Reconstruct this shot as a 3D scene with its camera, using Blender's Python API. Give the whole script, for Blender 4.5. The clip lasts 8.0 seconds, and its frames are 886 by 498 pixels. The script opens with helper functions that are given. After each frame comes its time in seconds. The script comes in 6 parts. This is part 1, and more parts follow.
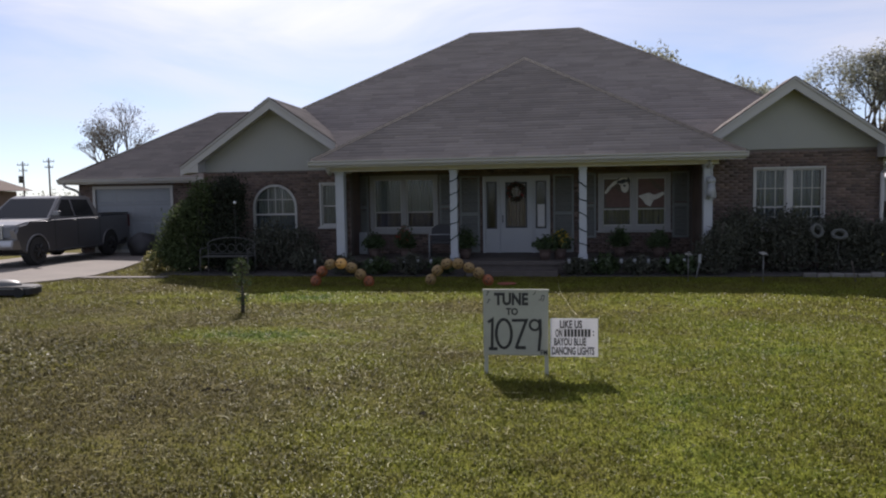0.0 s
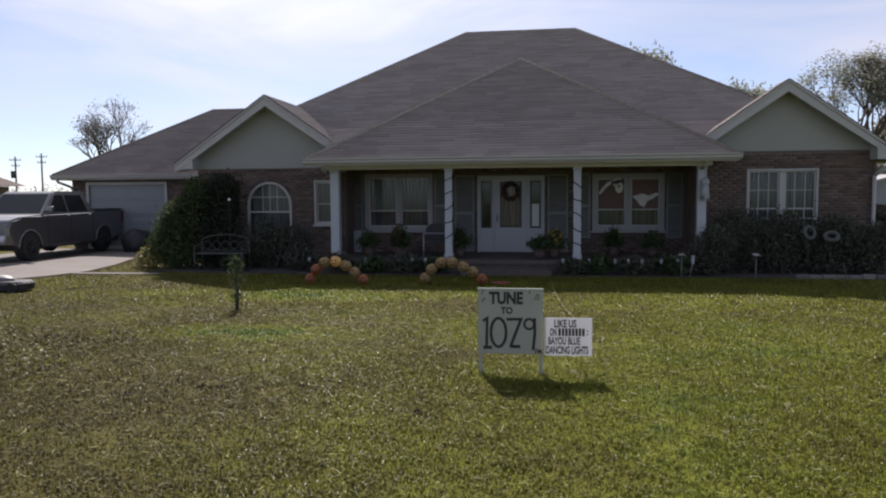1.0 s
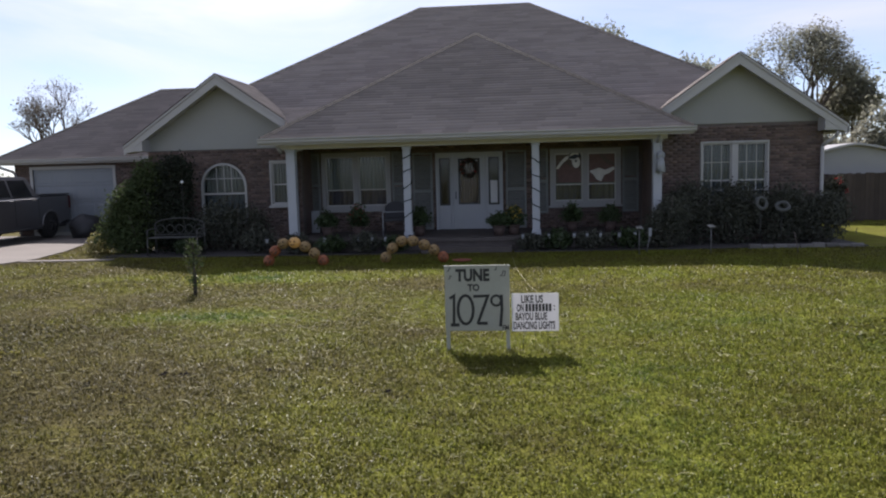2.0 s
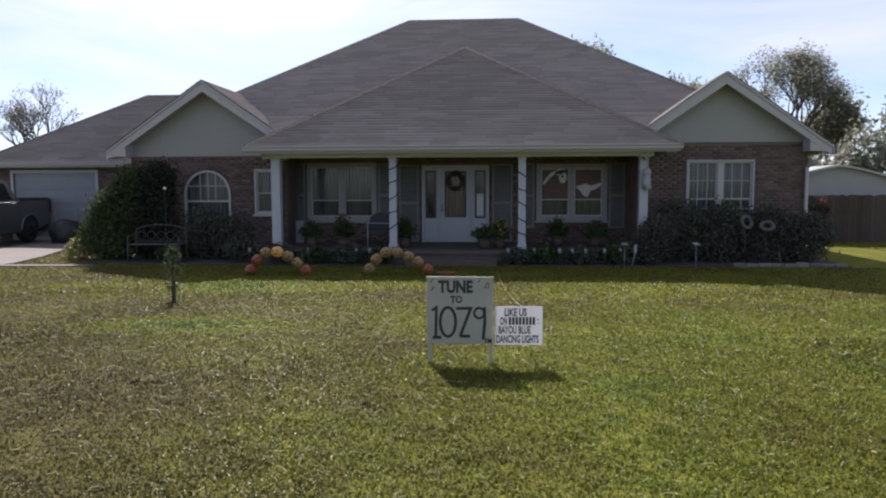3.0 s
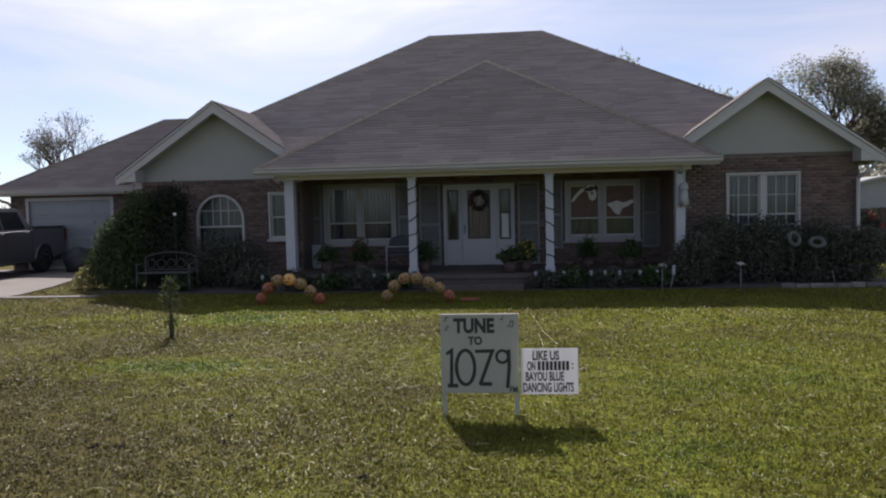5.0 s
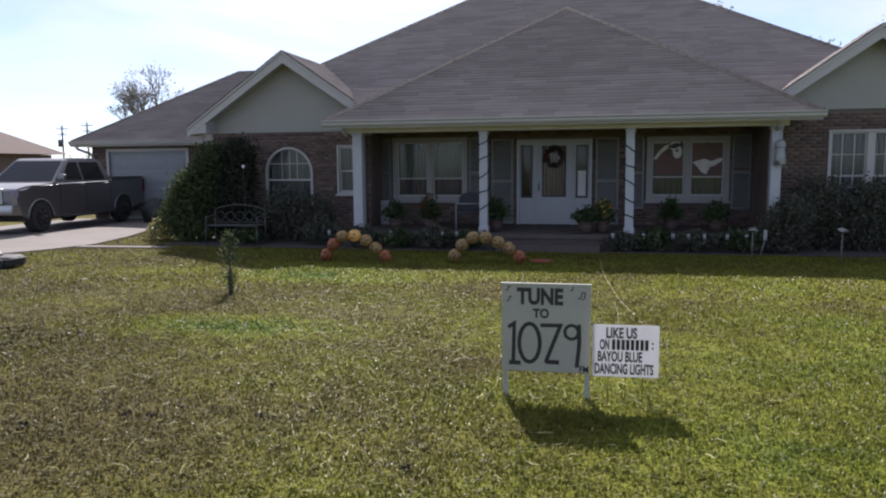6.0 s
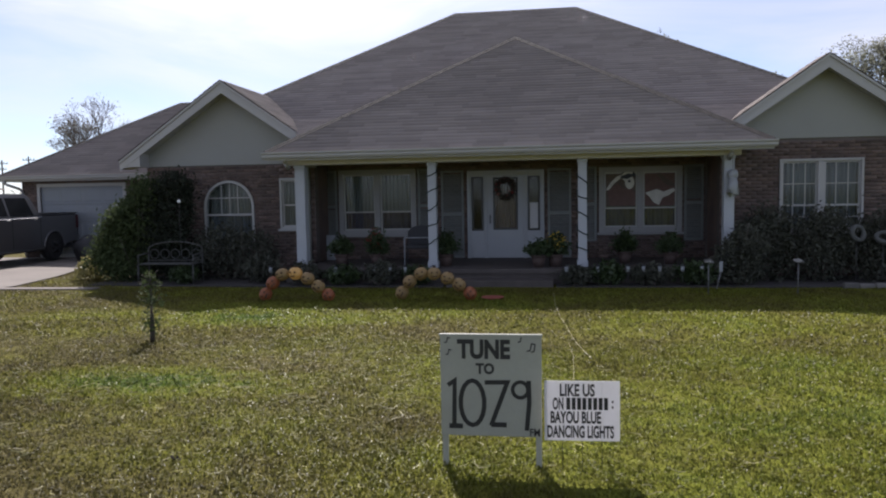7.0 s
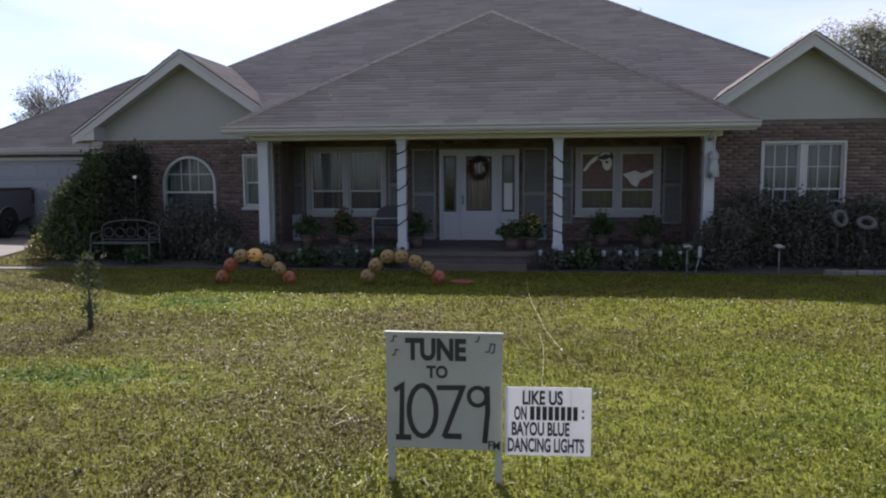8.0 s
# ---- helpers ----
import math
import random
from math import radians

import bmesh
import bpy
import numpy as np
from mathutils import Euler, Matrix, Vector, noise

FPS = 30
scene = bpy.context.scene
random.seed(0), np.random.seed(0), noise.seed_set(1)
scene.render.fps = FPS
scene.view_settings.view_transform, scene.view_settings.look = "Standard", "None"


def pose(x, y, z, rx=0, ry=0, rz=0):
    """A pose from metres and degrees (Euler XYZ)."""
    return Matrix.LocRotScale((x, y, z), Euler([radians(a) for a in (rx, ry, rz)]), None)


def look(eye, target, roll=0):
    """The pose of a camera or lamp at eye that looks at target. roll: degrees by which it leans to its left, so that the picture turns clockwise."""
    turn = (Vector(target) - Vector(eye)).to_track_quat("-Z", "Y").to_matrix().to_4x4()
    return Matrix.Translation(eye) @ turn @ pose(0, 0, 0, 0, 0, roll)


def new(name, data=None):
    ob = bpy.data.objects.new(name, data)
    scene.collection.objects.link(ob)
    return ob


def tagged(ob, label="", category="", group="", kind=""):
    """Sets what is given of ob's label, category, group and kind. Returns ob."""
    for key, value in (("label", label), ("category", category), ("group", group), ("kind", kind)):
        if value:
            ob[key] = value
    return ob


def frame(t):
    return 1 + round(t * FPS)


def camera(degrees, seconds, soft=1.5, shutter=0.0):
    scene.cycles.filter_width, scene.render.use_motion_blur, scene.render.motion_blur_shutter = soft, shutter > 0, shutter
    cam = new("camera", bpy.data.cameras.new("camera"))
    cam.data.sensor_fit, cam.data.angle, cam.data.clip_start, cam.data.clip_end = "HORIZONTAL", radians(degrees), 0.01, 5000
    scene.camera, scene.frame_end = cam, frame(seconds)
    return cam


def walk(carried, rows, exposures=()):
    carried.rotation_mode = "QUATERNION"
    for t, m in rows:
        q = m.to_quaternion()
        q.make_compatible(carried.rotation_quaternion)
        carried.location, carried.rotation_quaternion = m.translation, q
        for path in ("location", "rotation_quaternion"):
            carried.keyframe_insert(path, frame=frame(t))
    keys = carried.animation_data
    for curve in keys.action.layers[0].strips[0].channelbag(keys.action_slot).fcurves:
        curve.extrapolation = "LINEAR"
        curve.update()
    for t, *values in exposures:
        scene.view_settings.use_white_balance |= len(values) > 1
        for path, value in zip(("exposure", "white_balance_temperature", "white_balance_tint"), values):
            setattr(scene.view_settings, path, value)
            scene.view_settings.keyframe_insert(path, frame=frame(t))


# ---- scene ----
cam = camera(61.9, 8.0, soft=2.1)
PATH = [
    (0, (0.516, 0.69, 1.686), (0.207, 2.661, 1.546), -0.9),
    (0.5, (0.516, 0.685, 1.688), (0.217, 2.658, 1.556), -0.7),
    (1, (0.502, 0.664, 1.685), (0.21, 2.637, 1.542), -0.4),
    (1.5, (0.459, 0.71, 1.67), (0.219, 2.688, 1.496), -0.7),
    (2, (0.414, 0.716, 1.681), (0.238, 2.697, 1.477), -1.5),
    (3.3, (0.439, 0.969, 1.631), (0.303, 2.958, 1.47), -0.0),
    (3.5, (0.47, 1.086, 1.635), (0.305, 3.071, 1.457), 0.1),
    (4, (0.507, 1.321, 1.614), (0.282, 3.3, 1.44), -0.7),
    (4.2, (0.497, 1.442, 1.612), (0.325, 3.428, 1.45), -0.5),
    (5.3, (0.449, 2.052, 1.661), (0.204, 4.034, 1.554), -1.9),
    (5.5, (0.463, 2.194, 1.659), (0.154, 4.166, 1.532), -1.3),
    (6, (0.46, 2.522, 1.634), (0.05, 4.466, 1.407), -0.5),
    (6.5, (0.436, 2.878, 1.666), (0.115, 4.846, 1.507), -1.0),
    (7, (0.49, 3.214, 1.645), (0.196, 5.188, 1.502), -1.0),
    (7.5, (0.566, 3.485, 1.646), (0.225, 5.453, 1.534), -0.2),
    (8, (0.558, 3.851, 1.618), (0.324, 5.827, 1.422), -0.3),
]
EXPOSURES = [(0.0, 0.6), (0.5, 0.6), (1.0, 0.6), (1.5, 0.62), (2.0, 0.78), (3.3, 0.86), (3.5, 0.86), (4.0, 0.65), (4.2, 0.6), (5.3, 0.61), (5.5, 0.61), (6.0, 0.97), (6.5, 0.72), (7.0, 0.77), (7.5, 0.53), (8.0, 0.97)]
walk(cam, [(t, look(eye, target, roll)) for t, eye, target, roll in PATH], [(t, stops, 6150 - 550 * (stops - 0.6), 18) for t, stops in EXPOSURES])

# ---- world, sun, exposure ----
CLOUD_LOW, CLOUD_HIGH = 4.5, 6.4
SUN_AZ, SUN_EL = 18.3, 40.3      # degrees left of +y, degrees above the horizon
world = bpy.data.worlds.new("sky")
scene.world = world
world.use_nodes = True
wn, wl = world.node_tree.nodes, world.node_tree.links
wn.clear()
w_out = wn.new("ShaderNodeOutputWorld")
w_bg = wn.new("ShaderNodeBackground")
w_sky = wn.new("ShaderNodeTexSky")
w_sky.sky_type = "NISHITA"
w_sky.sun_disc = False
w_sky.sun_elevation = radians(SUN_EL)
w_sky.sun_rotation = radians(-SUN_AZ)
w_sky.air_density, w_sky.dust_density, w_sky.ozone_density = 0.75, 0.15, 3.0
# thin high cloud, whitest in the haze round the sun
sun_vec = Vector((-math.sin(radians(SUN_AZ)) * math.cos(radians(SUN_EL)), math.cos(radians(SUN_AZ)) * math.cos(radians(SUN_EL)), math.sin(radians(SUN_EL))))


def w_node(kind, **inputs):
    nd = wn.new(kind)
    for key, value in inputs.items():
        nd.inputs[key].default_value = value
    return nd


w_co = wn.new("ShaderNodeTexCoord")
w_map = w_node("ShaderNodeMapping", Scale=(1.0, 1.6, 4.5), Rotation=(0.0, radians(8), radians(20)))
w_noise = w_node("ShaderNodeTexNoise", Scale=2.1, Detail=7.0, Roughness=0.55, Distortion=0.6)
wl.new(w_co.outputs["Generated"], w_map.inputs["Vector"])
wl.new(w_map.outputs["Vector"], w_noise.inputs["Vector"])
w_dot = wn.new("ShaderNodeVectorMath")
w_dot.operation = "DOT_PRODUCT"
w_dot.inputs[1].default_value = sun_vec
wl.new(w_co.outputs["Generated"], w_dot.inputs[0])
w_near = wn.new("ShaderNodeMapRange")        # closeness to the sun
w_near.interpolation_type = "SMOOTHSTEP"
w_near.inputs["From Min"].default_value, w_near.inputs["From Max"].default_value = 0.78, 0.95
wl.new(w_dot.outputs["Value"], w_near.inputs["Value"])
w_sum = wn.new("ShaderNodeMath")             # cloud amount: wisps, thicker near the sun
w_sum.operation = "MULTIPLY_ADD"
wl.new(w_near.outputs["Result"], w_sum.inputs[0])
w_sum.inputs[1].default_value = 0.26
wl.new(w_noise.outputs["Fac"], w_sum.inputs[2])
w_amt = wn.new("ShaderNodeMapRange")
w_amt.inputs["From Min"].default_value, w_amt.inputs["From Max"].default_value = 0.34, 0.80
w_amt.inputs["To Max"].default_value = 0.85
wl.new(w_sum.outputs["Value"], w_amt.inputs["Value"])
w_lum = wn.new("ShaderNodeMapRange")         # cloud brightness
w_lum.inputs["To Min"].default_value, w_lum.inputs["To Max"].default_value = CLOUD_LOW, CLOUD_HIGH
wl.new(w_near.outputs["Result"], w_lum.inputs["Value"])
w_tint = wn.new("ShaderNodeVectorMath")
w_tint.operation = "SCALE"
w_tint.inputs[0].default_value = (1.0, 0.985, 1.0)
wl.new(w_lum.outputs["Result"], w_tint.inputs["Scale"])
w_mix = wn.new("ShaderNodeMix")
w_mix.data_type = "RGBA"
wl.new(w_amt.outputs["Result"], w_mix.inputs["Factor"])
w_sat = wn.new("ShaderNodeHueSaturation")
w_sat.inputs["Saturation"].default_value, w_sat.inputs["Value"].default_value = 0.80, 0.60
wl.new(w_sky.outputs["Color"], w_sat.inputs["Color"])
wl.new(w_sat.outputs["Color"], w_mix.inputs["A"])
wl.new(w_tint.outputs["Vector"], w_mix.inputs["B"])
wl.new(w_mix.outputs["Result"], w_bg.inputs["Color"])
wl.new(w_bg.outputs["Background"], w_out.inputs["Surface"])
w_bg.inputs["Strength"].default_value = 0.125

sun = new("sun", bpy.data.lights.new("sun", "SUN"))
sun.data.energy, sun.data.angle, sun.data.color = 4.1, radians(0.6), (1.0, 0.93, 0.82)
sun.matrix_world = look(sun_vec * 60, (0, 0, 0))


# ---- materials ----
def mat(name, base, rough=0.6, metal=0.0, spec=0.5, vary=0.12, scale=3.0, fine=60.0, bump=0.0, bump_scale=80.0, coords="Object", tint=None, tint_scale=0.8, tint_amt=0.5, random_amt=0.0, island_amt=0.0, translucent=0.0, sheen=0.0):
    """Procedural surface: base colour with coarse and fine variation, optional second tint in patches, bump."""
    m = bpy.data.materials.new(name)
    m.use_nodes = True
    n, l = m.node_tree.nodes, m.node_tree.links
    bs = n["Principled BSDF"]
    bs.inputs["Roughness"].default_value = rough
    bs.inputs["Metallic"].default_value = metal
    bs.inputs["Specular IOR Level"].default_value = spec
    co = n.new("ShaderNodeTexCoord")
    src = n.new("ShaderNodeNewGeometry").outputs["Position"] if coords == "World" else co.outputs[coords]
    coarse = n.new("ShaderNodeTexNoise")
    coarse.inputs["Scale"].default_value, coarse.inputs["Detail"].default_value = scale, 5
    grain = n.new("ShaderNodeTexNoise")
    grain.inputs["Scale"].default_value, grain.inputs["Detail"].default_value = fine, 3
    l.new(src, coarse.inputs["Vector"])
    l.new(src, grain.inputs["Vector"])
    add = n.new("ShaderNodeMath")
    add.operation = "ADD"
    l.new(coarse.outputs["Fac"], add.inputs[0])
    l.new(grain.outputs["Fac"], add.inputs[1])
    rng = n.new("ShaderNodeMapRange")
    rng.inputs["From Min"].default_value, rng.inputs["From Max"].default_value = 0.6, 1.4
    rng.inputs["To Min"].default_value, rng.inputs["To Max"].default_value = 1 - vary, 1 + vary
    l.new(add.outputs["Value"], rng.inputs["Value"])
    value = rng.outputs["Result"]

    def times(a, b):
        k = n.new("ShaderNodeMath")
        k.operation = "MULTIPLY"
        l.new(a, k.inputs[0])
        l.new(b, k.inputs[1])
        return k.outputs["Value"]

    def spread(out, amount):
        k = n.new("ShaderNodeMapRange")
        k.inputs["To Min"].default_value, k.inputs["To Max"].default_value = 1 - amount, 1 + amount
        l.new(out, k.inputs["Value"])
        return k.outputs["Result"]

    if random_amt:
        value = times(value, spread(n.new("ShaderNodeObjectInfo").outputs["Random"], random_amt))
    if island_amt:
        value = times(value, spread(n.new("ShaderNodeNewGeometry").outputs["Random Per Island"], island_amt))
    mixed = n.new("ShaderNodeMix")
    mixed.data_type = "RGBA"
    mixed.inputs["A"].default_value = (*base, 1)
    mixed.inputs["B"].default_value = (*(tint or base), 1)
    mixed.inputs["Factor"].default_value = 0
    if tint:
        tn = n.new("ShaderNodeTexNoise")
        tn.inputs["Scale"].default_value, tn.inputs["Detail"].default_value = tint_scale, 4
        l.new(src, tn.inputs["Vector"])
        tr = n.new("ShaderNodeMapRange")
        tr.inputs["From Min"].default_value, tr.inputs["From Max"].default_value = 0.42, 0.62
        tr.inputs["To Max"].default_value = tint_amt
        l.new(tn.outputs["Fac"], tr.inputs["Value"])
        l.new(tr.outputs["Result"], mixed.inputs["Factor"])
    mul = n.new("ShaderNodeVectorMath")
    mul.operation = "SCALE"
    l.new(mixed.outputs["Result"], mul.inputs[0])
    l.new(value, mul.inputs["Scale"])
    l.new(mul.outputs["Vector"], bs.inputs["Base Color"])
    if bump:
        bn = n.new("ShaderNodeTexNoise")
        bn.inputs["Scale"].default_value, bn.inputs["Detail"].default_value = bump_scale, 3
        l.new(src, bn.inputs["Vector"])
        bp = n.new("ShaderNodeBump")
        bp.inputs["Strength"].default_value, bp.inputs["Distance"].default_value = bump, 0.01
        l.new(bn.outputs["Fac"], bp.inputs["Height"])
        l.new(bp.outputs["Normal"], bs.inputs["Normal"])
    if translucent:
        tb = n.new("ShaderNodeBsdfTranslucent")
        l.new(mul.outputs["Vector"], tb.inputs["Color"])
        ms = n.new("ShaderNodeMixShader")
        ms.inputs["Fac"].default_value = translucent
        l.new(bs.outputs["BSDF"], ms.inputs[1])
        l.new(tb.outputs["BSDF"], ms.inputs[2])
        l.new(ms.outputs["Shader"], n["Material Output"].inputs["Surface"])
    return m


def glass(name, tint=(0.8, 0.85, 0.85), gloss=1.0):
    m = bpy.data.materials.new(name)
    m.use_nodes = True
    n, l = m.node_tree.nodes, m.node_tree.links
    n.remove(n["Principled BSDF"])
    tr = n.new("ShaderNodeBsdfTransparent")
    tr.inputs["Color"].default_value = (*tint, 1)
    gl = n.new("ShaderNodeBsdfGlossy")
    gl.inputs["Roughness"].default_value = 0.09
    gl.inputs["Color"].default_value = (gloss, gloss, gloss, 1)
    ms = n.new("ShaderNodeMixShader")
    ms.inputs["Fac"].default_value = 0.018
    l.new(tr.outputs["BSDF"], ms.inputs[1])
    l.new(gl.outputs["BSDF"], ms.inputs[2])
    l.new(ms.outputs["Shader"], n["Material Output"].inputs["Surface"])
    return m


def grass_material(name, dry_amount=1.0, blades=False):
    """Lawn: green to the east, straw-coloured to the west, in uneven patches."""
    m = bpy.data.materials.new(name)
    m.use_nodes = True
    n, l = m.node_tree.nodes, m.node_tree.links
    bs = n["Principled BSDF"]
    geo = n.new("ShaderNodeNewGeometry")
    pos = geo.outputs["Position"]
    sep = n.new("ShaderNodeSeparateXYZ")
    l.new(pos, sep.inputs["Vector"])
    grad = n.new("ShaderNodeMapRange")       # dryness by the side of the lawn
    grad.inputs["From Min"].default_value, grad.inputs["From Max"].default_value = 2.0, -4.0
    grad.inputs["To Min"].default_value, grad.inputs["To Max"].default_value = -0.08, 0.30
    l.new(sep.outputs["X"], grad.inputs["Value"])
    far = n.new("ShaderNodeMapRange")        # toward the house the west side is the greener one
    far.inputs["From Min"].default_value, far.inputs["From Max"].default_value = -10.0, -4.0
    far.inputs["To Min"].default_value, far.inputs["To Max"].default_value = 0.26, 0.05
    l.new(sep.outputs["X"], far.inputs["Value"])
    depth = n.new("ShaderNodeMapRange")
    depth.inputs["From Min"].default_value, depth.inputs["From Max"].default_value = 10.0, 13.5
    l.new(sep.outputs["Y"], depth.inputs["Value"])
    side_mix = n.new("ShaderNodeMix")
    l.new(depth.outputs["Result"], side_mix.inputs["Factor"])
    l.new(grad.outputs["Result"], side_mix.inputs["A"])
    l.new(far.outputs["Result"], side_mix.inputs["B"])
    big = n.new("ShaderNodeTexNoise")
    big.inputs["Scale"].default_value, big.inputs["Detail"].default_value, big.inputs["Roughness"].default_value = 0.55, 6, 0.62
    l.new(pos, big.inputs["Vector"])
    mid = n.new("ShaderNodeTexNoise")
    mid.inputs["Scale"].default_value, mid.inputs["Detail"].default_value = 5.0, 4
    l.new(pos, mid.inputs["Vector"])
    a1 = n.new("ShaderNodeMath")
    a1.operation = "ADD"
    l.new(side_mix.outputs["Result"], a1.inputs[0])
    l.new(big.outputs["Fac"], a1.inputs[1])
    a2 = n.new("ShaderNodeMath")
    a2.operation = "MULTIPLY_ADD"
    l.new(mid.outputs["Fac"], a2.inputs[0])
    a2.inputs[1].default_value = 0.35
    l.new(a1.outputs["Value"], a2.inputs[2])
    last = a2.outputs["Value"]
    if blades:
        a3 = n.new("ShaderNodeMath")
        a3.operation = "MULTIPLY_ADD"
        l.new(geo.outputs["Random Per Island"], a3.inputs[0])
        a3.inputs[1].default_value = 0.22
        l.new(last, a3.inputs[2])
        a4 = n.new("ShaderNodeMath")
        a4.operation = "SUBTRACT"
        l.new(a3.outputs["Value"], a4.inputs[0])
        a4.inputs[1].default_value = 0.11
        last = a4.outputs["Value"]
    # lush patches (positive) and dry patches (negative) with uneven edges
    for centre, stretch, amount in (((-3.4, 9.5, -0.05), (0.55, 1.25, 0.0), 0.50), ((-4.0, 13.7, -0.1), (0.45, 1.0, 0.0), 0.34), ((-1.6, 12.8, -0.1), (0.4, 1.0, 0.0), -0.16), ((2.2, 11.9, -0.1), (0.3, 1.0, 0.0), -0.18), ((-0.7, 8.3, -0.05), (1.2, 1.6, 0.0), -0.14), ((-2.6, 6.4, -0.05), (0.5, 1.0, 0.0), -0.12)):
        off = n.new("ShaderNodeVectorMath")
        off.operation = "SUBTRACT"
        l.new(pos, off.inputs[0])
        off.inputs[1].default_value = centre
        sc = n.new("ShaderNodeVectorMath")
        sc.operation = "MULTIPLY"
        l.new(off.outputs["Vector"], sc.inputs[0])
        sc.inputs[1].default_value = stretch
        ln = n.new("ShaderNodeVectorMath")
        ln.operation = "LENGTH"
        l.new(sc.outputs["Vector"], ln.inputs[0])
        wob = n.new("ShaderNodeMath")
        wob.operation = "MULTIPLY_ADD"
        l.new(mid.outputs["Fac"], wob.inputs[0])
        wob.inputs[1].default_value = 0.9
        l.new(ln.outputs["Value"], wob.inputs[2])
        lush = n.new("ShaderNodeMapRange")
        lush.inputs["From Min"].default_value, lush.inputs["From Max"].default_value = 0.55, 1.6
        lush.inputs["To Min"].default_value, lush.inputs["To Max"].default_value = amount, 0.0
        l.new(wob.outputs["Value"], lush.inputs["Value"])
        dry = n.new("ShaderNodeMath")
        dry.operation = "SUBTRACT"
        l.new(last, dry.inputs[0])
        l.new(lush.outputs["Result"], dry.inputs[1])
        last = dry.outputs["Value"]
    ramp = n.new("ShaderNodeValToRGB")
    cr = ramp.color_ramp
    cr.elements[0].position, cr.elements[0].color = 0.34, (0.088, 0.138, 0.025, 1)
    cr.elements[1].position, cr.elements[1].color = 1.0, (0.132, 0.116, 0.045, 1)
    e = cr.elements.new(0.60)
    e.color = (0.192, 0.210, 0.034, 1)
    e = cr.elements.new(0.80)
    e.color = (0.152, 0.148, 0.034, 1)
    l.new(last, ramp.inputs["Fac"])
    colour = ramp.outputs["Color"]
    if blades:                               # each blade lighter or duller than its neighbour
        own = n.new("ShaderNodeMath")
        own.operation = "MULTIPLY"
        l.new(geo.outputs["Random Per Island"], own.inputs[0])
        own.inputs[1].default_value = 7.31
        frac = n.new("ShaderNodeMath")
        frac.operation = "FRACT"
        l.new(own.outputs["Value"], frac.inputs[0])
        vary = n.new("ShaderNodeMapRange")
        vary.inputs["To Min"].default_value, vary.inputs["To Max"].default_value = 0.6, 1.35
        l.new(frac.outputs["Value"], vary.inputs["Value"])
        shade = n.new("ShaderNodeVectorMath")
        shade.operation = "SCALE"
        l.new(colour, shade.inputs[0])
        l.new(vary.outputs["Result"], shade.inputs["Scale"])
        colour = shade.outputs["Vector"]
    if not blades:                           # thatch and earth between the blades
        earth = n.new("ShaderNodeMix")
        earth.data_type, earth.blend_type = "RGBA", "MULTIPLY"
        earth.inputs["Factor"].default_value = 1.0
        l.new(colour, earth.inputs["A"])
        earth.inputs["B"].default_value = (1.02, 1.0, 0.98, 1)
        colour = earth.outputs["Result"]
    l.new(colour, bs.inputs["Base Color"])
    bs.inputs["Roughness"].default_value = 0.36 if blades else 0.95
    bs.inputs["Specular IOR Level"].default_value = 0.10 if blades else 0.03
    if blades:
        tb = n.new("ShaderNodeBsdfTranslucent")
        l.new(colour, tb.inputs["Color"])
        ms = n.new("ShaderNodeMixShader")
        ms.inputs["Fac"].default_value = 0.56
        l.new(bs.outputs["BSDF"], ms.inputs[1])
        l.new(tb.outputs["BSDF"], ms.inputs[2])
        l.new(ms.outputs["Shader"], n["Material Output"].inputs["Surface"])
    else:
        bn = n.new("ShaderNodeTexNoise")
        bn.inputs["Scale"].default_value, bn.inputs["Detail"].default_value = 45, 4
        l.new(pos, bn.inputs["Vector"])
        bp = n.new("ShaderNodeBump")
        bp.inputs["Strength"].default_value, bp.inputs["Distance"].default_value = 1.0, 0.04
        l.new(bn.outputs["Fac"], bp.inputs["Height"])
        l.new(bp.outputs["Normal"], bs.inputs["Normal"])
    return m


M_SOIL = grass_material("lawn_ground")
M_BLADE = grass_material("grass_blades", blades=True)
M_BRICK = mat("brick", (0.165, 0.115, 0.097), 0.85, vary=0.25, scale=2.0, island_amt=0.35, random_amt=0.35, bump=0.4, bump_scale=120, coords="World", tint=(0.12, 0.092, 0.083), tint_scale=3.0, tint_amt=0.7)
M_MORTAR = mat("mortar", (0.15, 0.128, 0.117), 0.95, vary=0.15, scale=3, bump=0.3, bump_scale=150, coords="World")
M_SIDING = mat("gable_siding", (0.30, 0.303, 0.28), 0.7, vary=0.06, scale=1.2, coords="World")
M_TRIM = mat("white_trim", (0.40, 0.395, 0.385), 0.5, vary=0.05, scale=2.0, coords="World", tint=(0.37, 0.355, 0.34), tint_scale=1.5, tint_amt=0.3)
M_BEAM = mat("cream_trim", (0.54, 0.52, 0.46), 0.55, vary=0.05, scale=2.0, coords="World")
M_COLUMN = mat("column_paint", (0.40, 0.42, 0.45), 0.5, vary=0.06, scale=5, coords="World")
M_SHINGLE = mat("asphalt_shingle", (0.268, 0.232, 0.212), 0.9, spec=0.3, vary=0.12, scale=1.3, fine=160, island_amt=0.13, random_amt=0.13, bump=0.2, bump_scale=220, coords="World", tint=(0.236, 0.206, 0.19), tint_scale=0.9, tint_amt=0.4)
M_CONCRETE = mat("concrete", (0.185, 0.160, 0.137), 0.9, vary=0.14, scale=1.1, fine=70, bump=0.25, bump_scale=60, coords="World", tint=(0.152, 0.132, 0.114), tint_scale=0.6, tint_amt=0.6)
